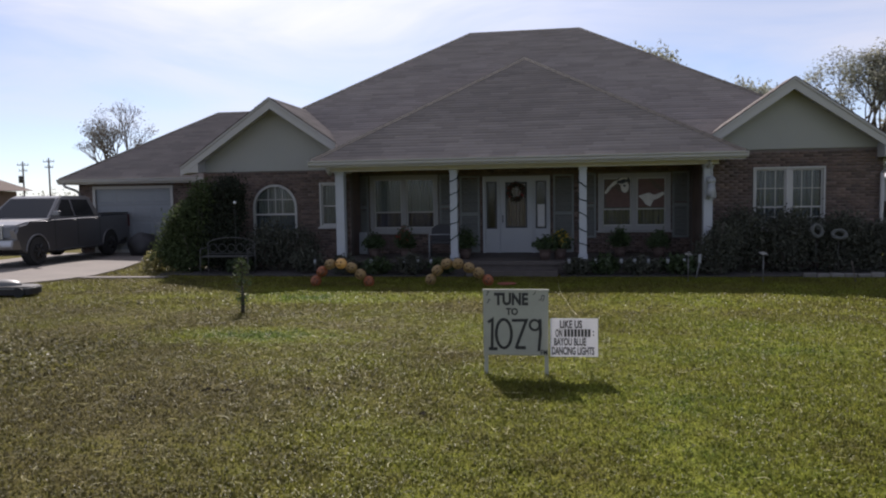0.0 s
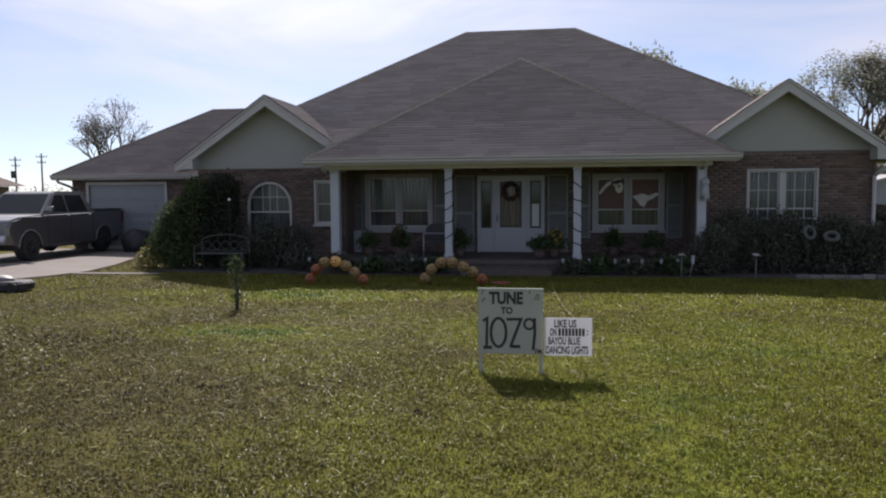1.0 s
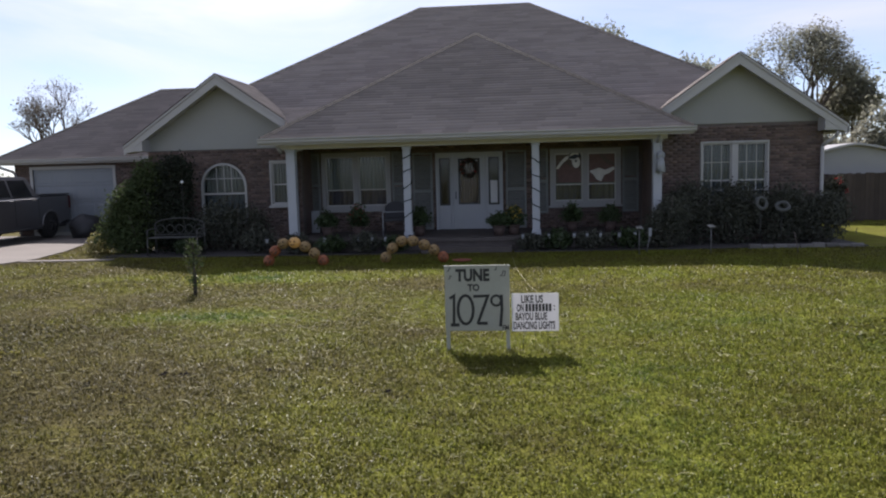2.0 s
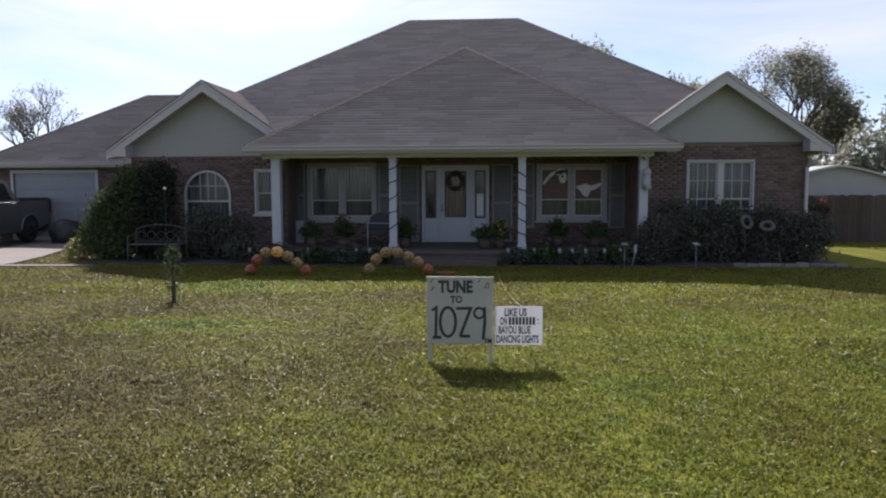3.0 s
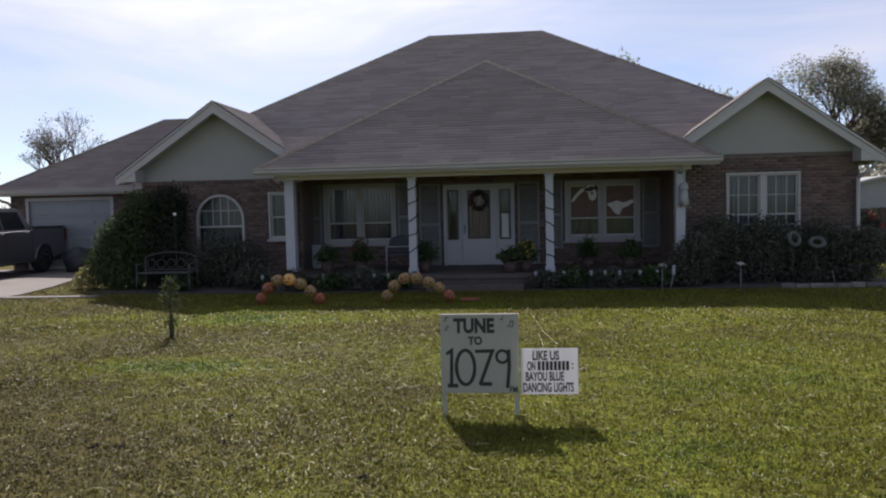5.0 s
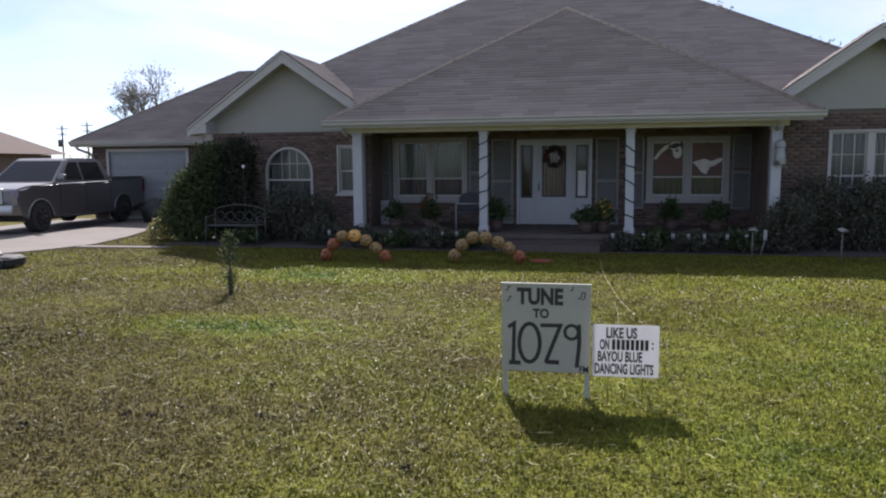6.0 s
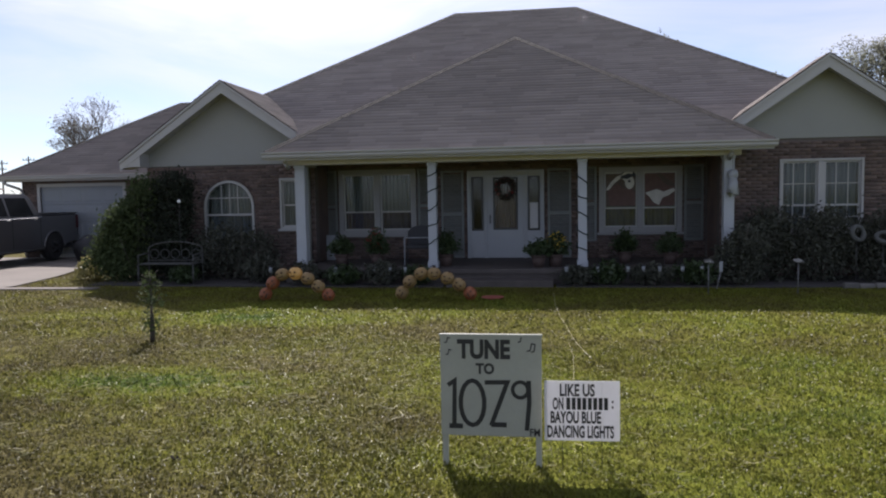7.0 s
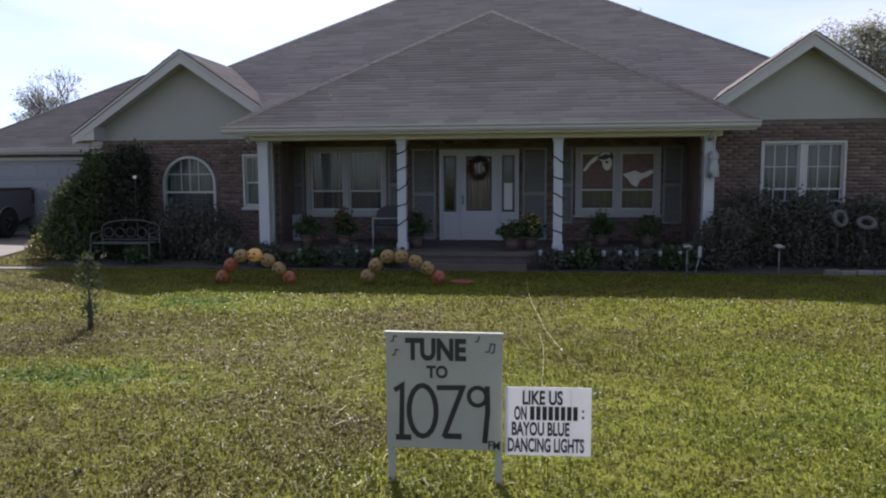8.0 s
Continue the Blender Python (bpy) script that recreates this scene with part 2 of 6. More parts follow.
M_PAVER = mat("dark_brown_paver", (0.085, 0.072, 0.066), 0.85, vary=0.25, scale=4, fine=90, bump=0.3, bump_scale=60, coords="World")
M_SHUTTER = mat("shutter_paint", (0.17, 0.18, 0.175), 0.55, vary=0.08, scale=3, coords="World")
M_DOOR = mat("door_paint", (0.37, 0.38, 0.40), 0.45, vary=0.04, scale=3, coords="World")
M_GARAGE = mat("garage_door_paint", (0.23, 0.25, 0.27), 0.5, vary=0.05, scale=2, coords="World", bump=0.05)
M_GLASS = glass("window_glass")
M_DARKFRAME = mat("dark_came", (0.03, 0.03, 0.03), 0.4)
M_CURTAIN = mat("curtain", (0.32, 0.305, 0.29), 0.85, vary=0.08, scale=6, coords="World")
M_ROOM = mat("room_wall", (0.16, 0.15, 0.145), 0.9, vary=0.08, scale=1.0, coords="World")
M_BARK = mat("bark", (0.12, 0.10, 0.085), 0.95, vary=0.3, scale=6, bump=0.8, bump_scale=30)
M_LEAF = mat("tree_leaves", (0.26, 0.27, 0.215), 0.7, spec=0.25, vary=0.2, scale=0.5, island_amt=0.4, coords="World", translucent=0.6, tint=(0.24, 0.22, 0.17), tint_scale=0.25, tint_amt=0.5)
M_LEAF_DRY = mat("dry_leaves", (0.17, 0.155, 0.13), 0.7, vary=0.2, scale=0.5, island_amt=0.4, coords="World", translucent=0.35)
M_SHRUB = mat("shrub_leaves", (0.066, 0.088, 0.036), 0.85, spec=0.2, vary=0.2, scale=1.5, island_amt=0.4, coords="World", translucent=0.3)
# leaf colour darkened to carry the shade in the corner shrub's right half
M_DARKLEAF = mat("shaded_half_leaves", (0.032, 0.038, 0.026), 0.9, spec=0.15, vary=0.2, scale=1.5, island_amt=0.4, coords="World", translucent=0.15)
M_HEDGE = mat("hedge_leaves", (0.085, 0.088, 0.068), 0.9, spec=0.15, vary=0.2, scale=1.5, island_amt=0.4, coords="World", translucent=0.2)
M_SIGN = mat("sign_board_paint", (0.35, 0.355, 0.295), 0.5, vary=0.05, scale=6, fine=40, coords="World", tint=(0.30, 0.30, 0.25), tint_scale=4, tint_amt=0.4)
M_SIGN2 = mat("sign_plastic", (0.78, 0.77, 0.78), 0.4, vary=0.03, scale=6, coords="World", translucent=0.38)
# ridge and hip caps, much darker than the roof shingles
M_CAP = mat("dark_cap_shingle", (0.04, 0.035, 0.033), 0.9, spec=0.3, vary=0.15, scale=2.0, fine=160, island_amt=0.12, bump=0.2, bump_scale=220, coords="World")
M_INK = mat("black_marker", (0.018, 0.018, 0.018), 0.5, vary=0.2, scale=30)


# ---- mesh helpers ----
def bx(bm, x0, x1, y0, y1, z0, z1):
    v = [bm.verts.new((x, y, z)) for z in (z0, z1) for y in (y0, y1) for x in (x0, x1)]
    for f in ((0, 2, 3, 1), (4, 5, 7, 6), (0, 1, 5, 4), (2, 6, 7, 3), (0, 4, 6, 2), (1, 3, 7, 5)):
        bm.faces.new([v[i] for i in f])
    return v


def bevelled(bm, width=0.01, segments=2):
    bmesh.ops.bevel(bm, geom=bm.edges[:], offset=width, segments=segments, affect="EDGES", profile=0.6, clamp_overlap=True)
    return bm


def rod(bm, p0, p1, r0, r1=None, sides=8):
    """A tapered rod between two points."""
    r1 = r0 if r1 is None else r1
    p0, p1 = Vector(p0), Vector(p1)
    q = (p1 - p0).to_track_quat("Z", "Y").to_matrix()
    rings = []
    for p, r in ((p0, r0), (p1, r1)):
        rings.append([bm.verts.new(p + q @ Vector((r * math.cos(a), r * math.sin(a), 0))) for a in (2 * math.pi * i / sides for i in range(sides))])
    for i in range(sides):
        f = bm.faces.new((rings[0][i], rings[0][(i + 1) % sides], rings[1][(i + 1) % sides], rings[1][i]))
        f.smooth = True
    bm.faces.new(rings[0][::-1])
    bm.faces.new(rings[1])


def tube(bm, pts, r, sides=6):
    for a, b in zip(pts[:-1], pts[1:]):
        rod(bm, a, b, r, r, sides)


def ball(bm, c, rx, ry=None, rz=None, seg=12, rings=8):
    ry, rz = ry or rx, rz or rx
    got = bmesh.ops.create_uvsphere(bm, u_segments=seg, v_segments=rings, radius=1.0, matrix=Matrix.Translation(c) @ Matrix.Diagonal((rx, ry, rz, 1)))
    for v in got["verts"]:
        for f in v.link_faces:
            f.smooth = True
    return got["verts"]


def prism(bm, pts, y0, y1):
    """An (x, z) outline pushed from y0 to y1."""
    a = [bm.verts.new((x, y0, z)) for x, z in pts]
    b = [bm.verts.new((x, y1, z)) for x, z in pts]
    bm.faces.new(a)
    bm.faces.new(b[::-1])
    for i in range(len(pts)):
        j = (i + 1) % len(pts)
        bm.faces.new((a[j], a[i], b[i], b[j]))


def slab(bm, poly, depth):
    """A flat 3D outline given some depth downward."""
    a = [bm.verts.new(p) for p in poly]
    b = [bm.verts.new((p[0], p[1], p[2] - depth)) for p in poly]
    bm.faces.new(a)
    bm.faces.new(b[::-1])
    for i in range(len(poly)):
        j = (i + 1) % len(poly)
        bm.faces.new((a[j], a[i], b[i], b[j]))


def part(name, bm, material, parent=None, label=""):
    me = bpy.data.meshes.new(name)
    bmesh.ops.recalc_face_normals(bm, faces=bm.faces[:])
    bm.to_mesh(me)
    bm.free()
    me.materials.append(material)
    ob = new(name, me)
    ob.parent = parent
    if label:
        ob["label"] = label
    return ob


def soup(name, verts, quads, material, parent=None, smooth=False):
    """A mesh from number arrays: verts (n, 3), quads (m, 4)."""
    verts, quads = np.asarray(verts, dtype=np.float32), np.asarray(quads, dtype=np.int32)
    me = bpy.data.meshes.new(name)
    me.vertices.add(len(verts))
    me.vertices.foreach_set("co", verts.ravel())
    me.loops.add(quads.size)
    me.loops.foreach_set("vertex_index", quads.ravel())
    me.polygons.add(len(quads))
    me.polygons.foreach_set("loop_start", np.arange(0, quads.size, quads.shape[1], dtype=np.int32))
    me.update(calc_edges=True)
    if smooth:
        me.polygons.foreach_set("use_smooth", np.ones(len(quads), dtype=bool))
    me.materials.append(material)
    ob = new(name, me)
    ob.parent = parent
    return ob


def thing(name, label, category, group="", kind="", at=(0, 0, 0)):
    ob = new(name)
    ob.empty_display_size = 0.2
    ob.location = at
    return tagged(ob, label, category, group, kind)


def lawn_z(y):
    """The lawn falls by a hand's breadth from the sign to the flower beds."""
    s = min(max((y - 7.0) / 8.5, 0.0), 1.0)
    return -0.15 * s * s * (3 - 2 * s)


def lawn_z_np(y):
    s = np.clip((y - 7.0) / 8.5, 0.0, 1.0)
    return -0.15 * s * s * (3 - 2 * s)


def lawn_dip(x, y):
    """The lawn falls away gently toward the east side."""
    return -0.045 * np.clip(x - 4.3, 0, 4) * np.clip((17.2 - y) / 2, 0, 1) * np.clip((y + 4) / 8, 0, 1)


# ---- ground ----
xs = np.concatenate([np.linspace(-1500, -60, 10), np.linspace(-50, -20, 7), np.linspace(-19, 17, 73), np.linspace(20, 50, 7), np.linspace(60, 1500, 10)])
ys = np.concatenate([np.linspace(-900, -30, 8), np.linspace(-20, 0, 6), np.linspace(0.5, 24, 95), np.linspace(26, 60, 12), np.linspace(80, 2000, 12)])
gx, gy = np.meshgrid(xs, ys)
bumps = np.array([[noise.noise(Vector((x * 0.6, y * 0.6, 0))) for x in xs] for y in ys])
gz = lawn_z_np(gy) + lawn_dip(gx, gy) + 0.015 * bumps
nx, ny = len(xs), len(ys)
idx = np.arange(nx * ny).reshape(ny, nx)
ground = soup("ground", np.stack([gx.ravel(), gy.ravel(), gz.ravel()], 1), np.stack([idx[:-1, :-1].ravel(), idx[:-1, 1:].ravel(), idx[1:, 1:].ravel(), idx[1:, :-1].ravel()], 1), M_SOIL, smooth=True)
tagged(ground, "mown lawn ground, green with straw-coloured patches", "lawn", kind="structure")

bm = bmesh.new()
slab(bm, [(-12.3, 24.8, -0.10), (-11.95, 21.3, -0.11), (-11.3, 19.3, -0.115), (-10.95, 17.5, -0.118), (-11.2, 16.4, -0.115), (-11.55, 15.6, -0.11), (-12.0, 14.8, -0.105), (-13.0, 12.0, -0.06), (-13.6, 6.0, 0.02), (-13.6, -25.0, 0.02), (-18.0, -25.0, 0.02), (-18.0, 6.0, 0.02), (-17.8, 12.0, -0.06), (-17.4, 17.5, -0.118), (-17.2, 24.8, -0.10)][::-1], 0.25)
driveway = part("driveway", bm, M_CONCRETE)
tagged(driveway, "pale sunlit concrete driveway up to the garage", "driveway", kind="structure")
bm = bmesh.new()
slab(bm, [(-10.98, 16.92, -0.116), (-8.8, 17.0, -0.116), (-8.8, 17.24, -0.116), (-10.98, 17.18, -0.116)], 0.2)
footpath = part("footpath", bm, M_CONCRETE)
tagged(footpath, "narrow concrete footpath from driveway to porch", "path", kind="structure")

# ---- house ----
house = thing("house", "single-storey brick house with brown shingle hip roof and white porch columns", "house", at=(-0.5, 22, -0.2))
HOUSE_INV = Matrix.Translation((0.5, -22, 0.2))


def hpart(name, bm, material, label="", under=None):
    ob = part(name, bm, material, under or house, label)
    ob.matrix_parent_inverse = HOUSE_INV if under is None else Matrix.Identity(4)
    return ob


def hsoup(name, v, q, material, under=None):
    ob = soup(name, v, q, material, under or house)
    ob.matrix_parent_inverse = HOUSE_INV if under is None else Matrix.Identity(4)
    return ob


def inner_face(f, holes, x0, x1, z0, z1):
    """Whether a face lies inside the wall's body, not on its rim or a hole's edge."""
    c = f.calc_center_median()
    if abs(c.x - x0) < 1e-3 or abs(c.x - x1) < 1e-3 or abs(c.z - z0) < 1e-3 or abs(c.z - z1) < 1e-3:
        return False
    return not any(h[0] - 1e-3 <= c.x <= h[1] + 1e-3 and h[2] - 1e-3 <= c.z <= h[3] + 1e-3 for h in holes)


def holed(bm, x0, x1, z0, z1, y0, y1, holes):
    """A wall in x and z with rectangular holes (x0, x1, z0, z1)."""
    cx = sorted({x0, x1, *[h[0] for h in holes], *[h[1] for h in holes]})
    cz = sorted({z0, z1, *[h[2] for h in holes], *[h[3] for h in holes]})
    for a, b in zip(cx[:-1], cx[1:]):
        for c, d in zip(cz[:-1], cz[1:]):
            if not any(h[0] <= (a + b) / 2 <= h[1] and h[2] <= (c + d) / 2 <= h[3] for h in holes):
                bx(bm, a, b, y0, y1, c, d)
    bmesh.ops.remove_doubles(bm, verts=bm.verts[:], dist=0.0005)
    middle = [f for f in bm.faces if abs(f.normal.y) < 0.5 and len({tuple(sorted(v.index for v in f.verts))}) and sum(1 for e in f.edges if len(e.link_faces) > 2) >= 2]
    bmesh.ops.delete(bm, geom=[f for f in middle if inner_face(f, holes, x0, x1, z0, z1)], context="FACES_ONLY")


EAVE = 2.57
# openings: x0, x1, z0, z1
ARCH = (-7.60, -6.37, 0.50, 1.48)
SPRING, ARCH_TOP = 1.48, 2.12
NARROW = (-5.74, -5.22, 0.95, 2.12)
RIGHT_WIN = (5.12, 6.74, 0.78, 2.28)
PORCH_L = (-4.62, -2.72, 0.74, 2.30)
PORCH_R = (1.55, 3.40, 0.74, 2.24)
DOOR = (-1.50, 0.30, 0.16, 2.22)
GARAGE = (-15.77, -12.90, -0.1, 2.15)
Y_L, Y_R, Y_P, Y_G = 19.6, 19.35, 20.6, 24.85
FLOOR = 0.16

bm = bmesh.new()
holed(bm, -9.0, -4.9, -0.3, 2.5, Y_L + 0.02, Y_L + 0.26, [ARCH[:3] + (ARCH_TOP,), NARROW])
# round head of the arched opening
cxa, ra = (ARCH[0] + ARCH[1]) / 2, (ARCH[1] - ARCH[0]) / 2
for side in (-1, 1):
    outline = [(cxa + side * ra, SPRING), (cxa + side * ra, ARCH_TOP), (cxa, ARCH_TOP)]
    outline += [(cxa + side * ra * math.sin(a), SPRING + ra * math.cos(a)) for a in (math.pi / 2 * i / 10 for i in range(10))]
    prism(bm, outline if side > 0 else outline[::-1], Y_L + 0.02, Y_L + 0.26)
wall_l = hpart("wall", bm, M_MORTAR)
bm = bmesh.new()
holed(bm, 3.95, 8.0, -0.3, 2.75, Y_R + 0.02, Y_R + 0.26, [RIGHT_WIN])
wall_r = hpart("wall", bm, M_MORTAR)
bm = bmesh.new()
holed(bm, -4.9, 3.95, -0.3, 2.5, Y_P + 0.02, Y_P + 0.26, [PORCH_L, PORCH_R, DOOR])
wall_p = hpart("wall", bm, M_MORTAR)
bm = bmesh.new()
holed(bm, -16.42, -9.0, -0.3, 2.42, Y_G + 0.02, Y_G + 0.26, [GARAGE])
wall_g = hpart("wall", bm, M_MORTAR)
for x0, x1, y0, y1, z1 in ((-9.0, -8.74, Y_L + 0.26, 33.8, 2.5), (-5.16, -4.9, Y_L + 0.26, Y_P + 0.02, 2.5), (3.95, 4.21, Y_R + 0.26, Y_P + 0.02, 2.5), (7.74, 8.0, Y_R + 0.26, 33.8, 2.5), (-8.74, 7.74, 33.54, 33.8, 2.5), (-16.42, -16.17, Y_G + 0.26, 32.0, 2.42), (-16.17, -9.0, 31.75, 32.0, 2.42)):
    bm = bmesh.new()
    bx(bm, x0, x1, y0, y1, -0.3, z1)
    hpart("wall", bm, M_BRICK, "plain brick side wall")
# rooms behind the glass
for box in ((-8.7, 7.7, 23.2, 23.3, 0.1, 2.5), (-16.1, -9.1, 28.2, 28.3, -0.2, 2.4), (-4.95, -4.85, Y_P + 0.3, 23.2, 0.1, 2.5), (-2.2, -2.1, Y_P + 0.3, 23.2, 0.1, 2.5), (0.9, 1.0, Y_P + 0.3, 23.2, 0.1, 2.5), (4.3, 4.4, Y_P + 0.3, 23.2, 0.1, 2.5)):
    bm = bmesh.new()
    bx(bm, *box)
    hpart("inner_wall", bm, M_ROOM)
bm = bmesh.new()
bx(bm, -8.7, 7.7, 19.9, 23.3, -0.05, 0.1)
hpart("inner_floor", bm, M_ROOM)
for box in ((-8.74, 7.74, 20.86, 33.5, 2.5, 2.56), (-8.74, -5.16, 19.86, 20.86, 2.5, 2.56), (4.21, 7.74, 19.61, 20.86, 2.5, 2.56), (-16.17, -9.0, 25.15, 31.7, 2.42, 2.47)):
    bm = bmesh.new()
    bx(bm, *box)
    hpart("ceiling", bm, M_ROOM)


# roofs
def lerp(a, b, t):
    return tuple(p + (q - p) * t for p, q in zip(a, b))


def across(loc, v):
    """Where a line at height v enters and leaves a convex outline."""
    cuts = []
    for (a0, b0), (a1, b1) in zip(loc, loc[1:] + loc[:1]):
        if (b0 - v) * (b1 - v) < 0:
            cuts.append(a0 + (a1 - a0) * (v - b0) / (b1 - b0))
    return (min(cuts), max(cuts)) if cuts else (0.0, 0.0)


def shingles(planes, seed):
    """Overlapping tabs in courses over convex roof planes whose first two corners are the eave's ends."""
    rng = np.random.default_rng(seed)
    vs, qs = [], []
    count = 0
    for poly in planes:
        p = [Vector(c) for c in poly]
        u = (p[1] - p[0]).normalized()
        nrm = u.cross(p[2] - p[0]).normalized()
        if nrm.z < 0:
            nrm = -nrm
        w = nrm.cross(u)
        if w.z < 0:
            w = -w
        loc = [((c - p[0]).dot(u), (c - p[0]).dot(w)) for c in p]
        top = max(b for a, b in loc)
        course, k = 0.145, 0
        while k * course < top - 0.02:
            v0, v1 = k * course - 0.01, k * course + course + 0.05
            (lo, hi), (lo_up, hi_up) = [across(loc, min(max(vv, 0.001), top - 0.001)) for vv in (v0, v1)]
            if hi - lo > 0.05:
                a = lo - rng.uniform(0.0, 0.3)
                while a < hi:
                    wd = rng.uniform(0.3, 0.95)
                    a0, a1 = max(a, lo), min(a + wd - 0.006, hi)
                    if a1 - a0 > 0.02:
                        h = rng.uniform(0.014, 0.022)
                        low = v0 + rng.uniform(-0.006, 0.006)
                        base = p[0]
                        u0, u1 = min(max(a0, lo_up), hi_up), min(max(a1, lo_up), hi_up)
                        c = [base + u * a0 + w * low + nrm * h, base + u * a1 + w * low + nrm * h, base + u * u1 + w * min(v1, top) + nrm * 0.005, base + u * u0 + w * min(v1, top) + nrm * 0.005, base + u * a0 + w * low - nrm * 0.004, base + u * a1 + w * low - nrm * 0.004]
                        vs += [tuple(q) for q in c]
                        qs += [(count, count + 1, count + 2, count + 3), (count + 4, count + 5, count + 1, count)]
                        count += 6
                    a += wd
            k += 1
    return vs, qs


def caps(bm, a, b, drop, wide=0.12):
    """Cap shingles folded over a ridge or hip, from a up to b, each lapping the one below by a few millimetres."""
    a, b = Vector(a), Vector(b)
    d = (b - a).normalized()
    side = d.cross(Vector((0, 0, 1))).normalized()
    up = Vector((0, 0, 1))
    total, rows = (b - a).length, []
    steps = max(int(total / 0.28), 1)
    for k in range(steps):
        for at, lift in ((total * k / steps, 0.026), (total * (k + 1) / steps - 0.004, 0.023)):
            p = a + d * at
            rows.append([bm.verts.new(q) for q in (p - side * wide + up * (lift - drop * wide), p + up * (lift + 0.004), p + side * wide + up * (lift - drop * wide))])
    for lo, hi in zip(rows[:-1], rows[1:]):
        for c in (0, 1):
            bm.faces.new((lo[c], lo[c + 1], hi[c + 1], hi[c]))


RL, RR = (-2.55, 27.17, 7.45), (1.27, 27.17, 7.45)
A, B = (-9.05, 19.7, 2.99), (7.85, 19.7, 2.99)      # the front hips end behind the gables
E_L, E_R, C, D = (-9.8, 20.1, EAVE), (8.6, 20.1, EAVE), (8.6, 34.3, EAVE), (-9.8, 34.3, EAVE)
MAIN_PITCH = (7.45 - 2.99) / (27.17 - 19.7)
main_planes = [(A, B, RR, RL), (C, D, RL, RR), (D, E_L, RL), (E_L, A, RL), (E_R, C, RR), (B, E_R, RR)]
P, Q = (-5.35, 17.76, 2.60), (4.58, 17.76, 2.60)
K, K2 = (-0.43, 22.7, 5.70), (-0.43, 24.6, 5.70)
porch_planes = [(P, Q, K), ((-5.35, 20.05, 2.60), P, K, K2), (Q, (4.58, 20.05, 2.60), K2, K)]


def gable_planes(xl, xm, xr, y, ze, zr, depth=None):
    """Two slopes that run back into the main roof, or, with a depth, end there in a small hip."""
    back_r = y + depth if depth else 19.7 + (zr - 2.99) / MAIN_PITCH
    slopes = [((xl, 20.2, ze), (xl, y, ze), (xm, y, zr), (xm, back_r, zr)), ((xr, y, ze), (xr, 20.2, ze), (xm, back_r, zr), (xm, y, zr))]
    return slopes + ([((xr, 20.2, ze), (xl, 20.2, ze), (xm, back_r, zr))] if depth else [])


left_planes = gable_planes(-9.42, -6.88, -4.34, 19.12, 2.59, 4.335)
right_planes = gable_planes(3.44, 5.90, 8.36, 18.90, 2.61, 4.335, 0.7)
# low saddles that shed water from between the gables and the porch roof
saddle_planes = [((-4.86, 18.5, 2.92), (-4.82, 18.5, 2.92), (-3.84, 20.64, 3.55), (-5.80, 20.64, 3.55)), ((3.96, 18.75, 2.98), (4.00, 18.75, 2.98), (4.83, 20.64, 3.55), (3.06, 20.64, 3.55))]
GA, GB, GD = (-16.86, 24.4, 2.52), (-9.6, 24.4, 2.52), (-16.86, 32.6, 2.52)
GL, GR = (-12.76, 28.5, 5.14), (-7.0, 28.5, 5.14)
garage_planes = [(GA, GB, GR, GL), (GD, GA, GL), ((-9.6, 32.6, 2.52), GD, GL, GR)]
for seed, planes in enumerate((main_planes, porch_planes, left_planes, right_planes, garage_planes, saddle_planes)):
    bm = bmesh.new()
    for poly in planes:
        slab(bm, [(x, y, z - 0.012) for x, y, z in poly], 0.06)
    roof = hpart("roof", bm, M_SHINGLE)
    v, q = shingles(planes, seed)
    if seed == 1:                            # the lowest courses over the porch, one by one
        v6 = np.asarray(v, float).reshape(-1, 6, 3)
        singles = [k for k in range(len(v6)) if v6[k, 0, 1] < 19.2 and v6[k, :, 2].max() < 3.6 and -3.7 < v6[k, 0, 0] < 2.9][:300]
        for k in singles:
            hsoup("shingle", v6[k], [(0, 1, 2, 3), (4, 5, 1, 0)], M_SHINGLE, roof)
        rest = np.delete(v6, singles, 0)
        v, q = rest.reshape(-1, 3), np.concatenate([np.arange(len(rest))[:, None] * 6 + np.array([c]) for c in ((0, 1, 2, 3), (4, 5, 1, 0))], 0)
    tagged(hsoup("shingle", v, q, M_SHINGLE, roof), kind="stuff")
for a, b in ((P, K), (Q, K), (K, K2), (A, RL), (B, RR), (RL, RR), (GA, GL), (GL, GR)):
    bm = bmesh.new()
    caps(bm, a, b, 0.67 if abs(a[2] - b[2]) < 0.01 else 0.47)
    hpart("ridge_cap", bm, M_CAP)

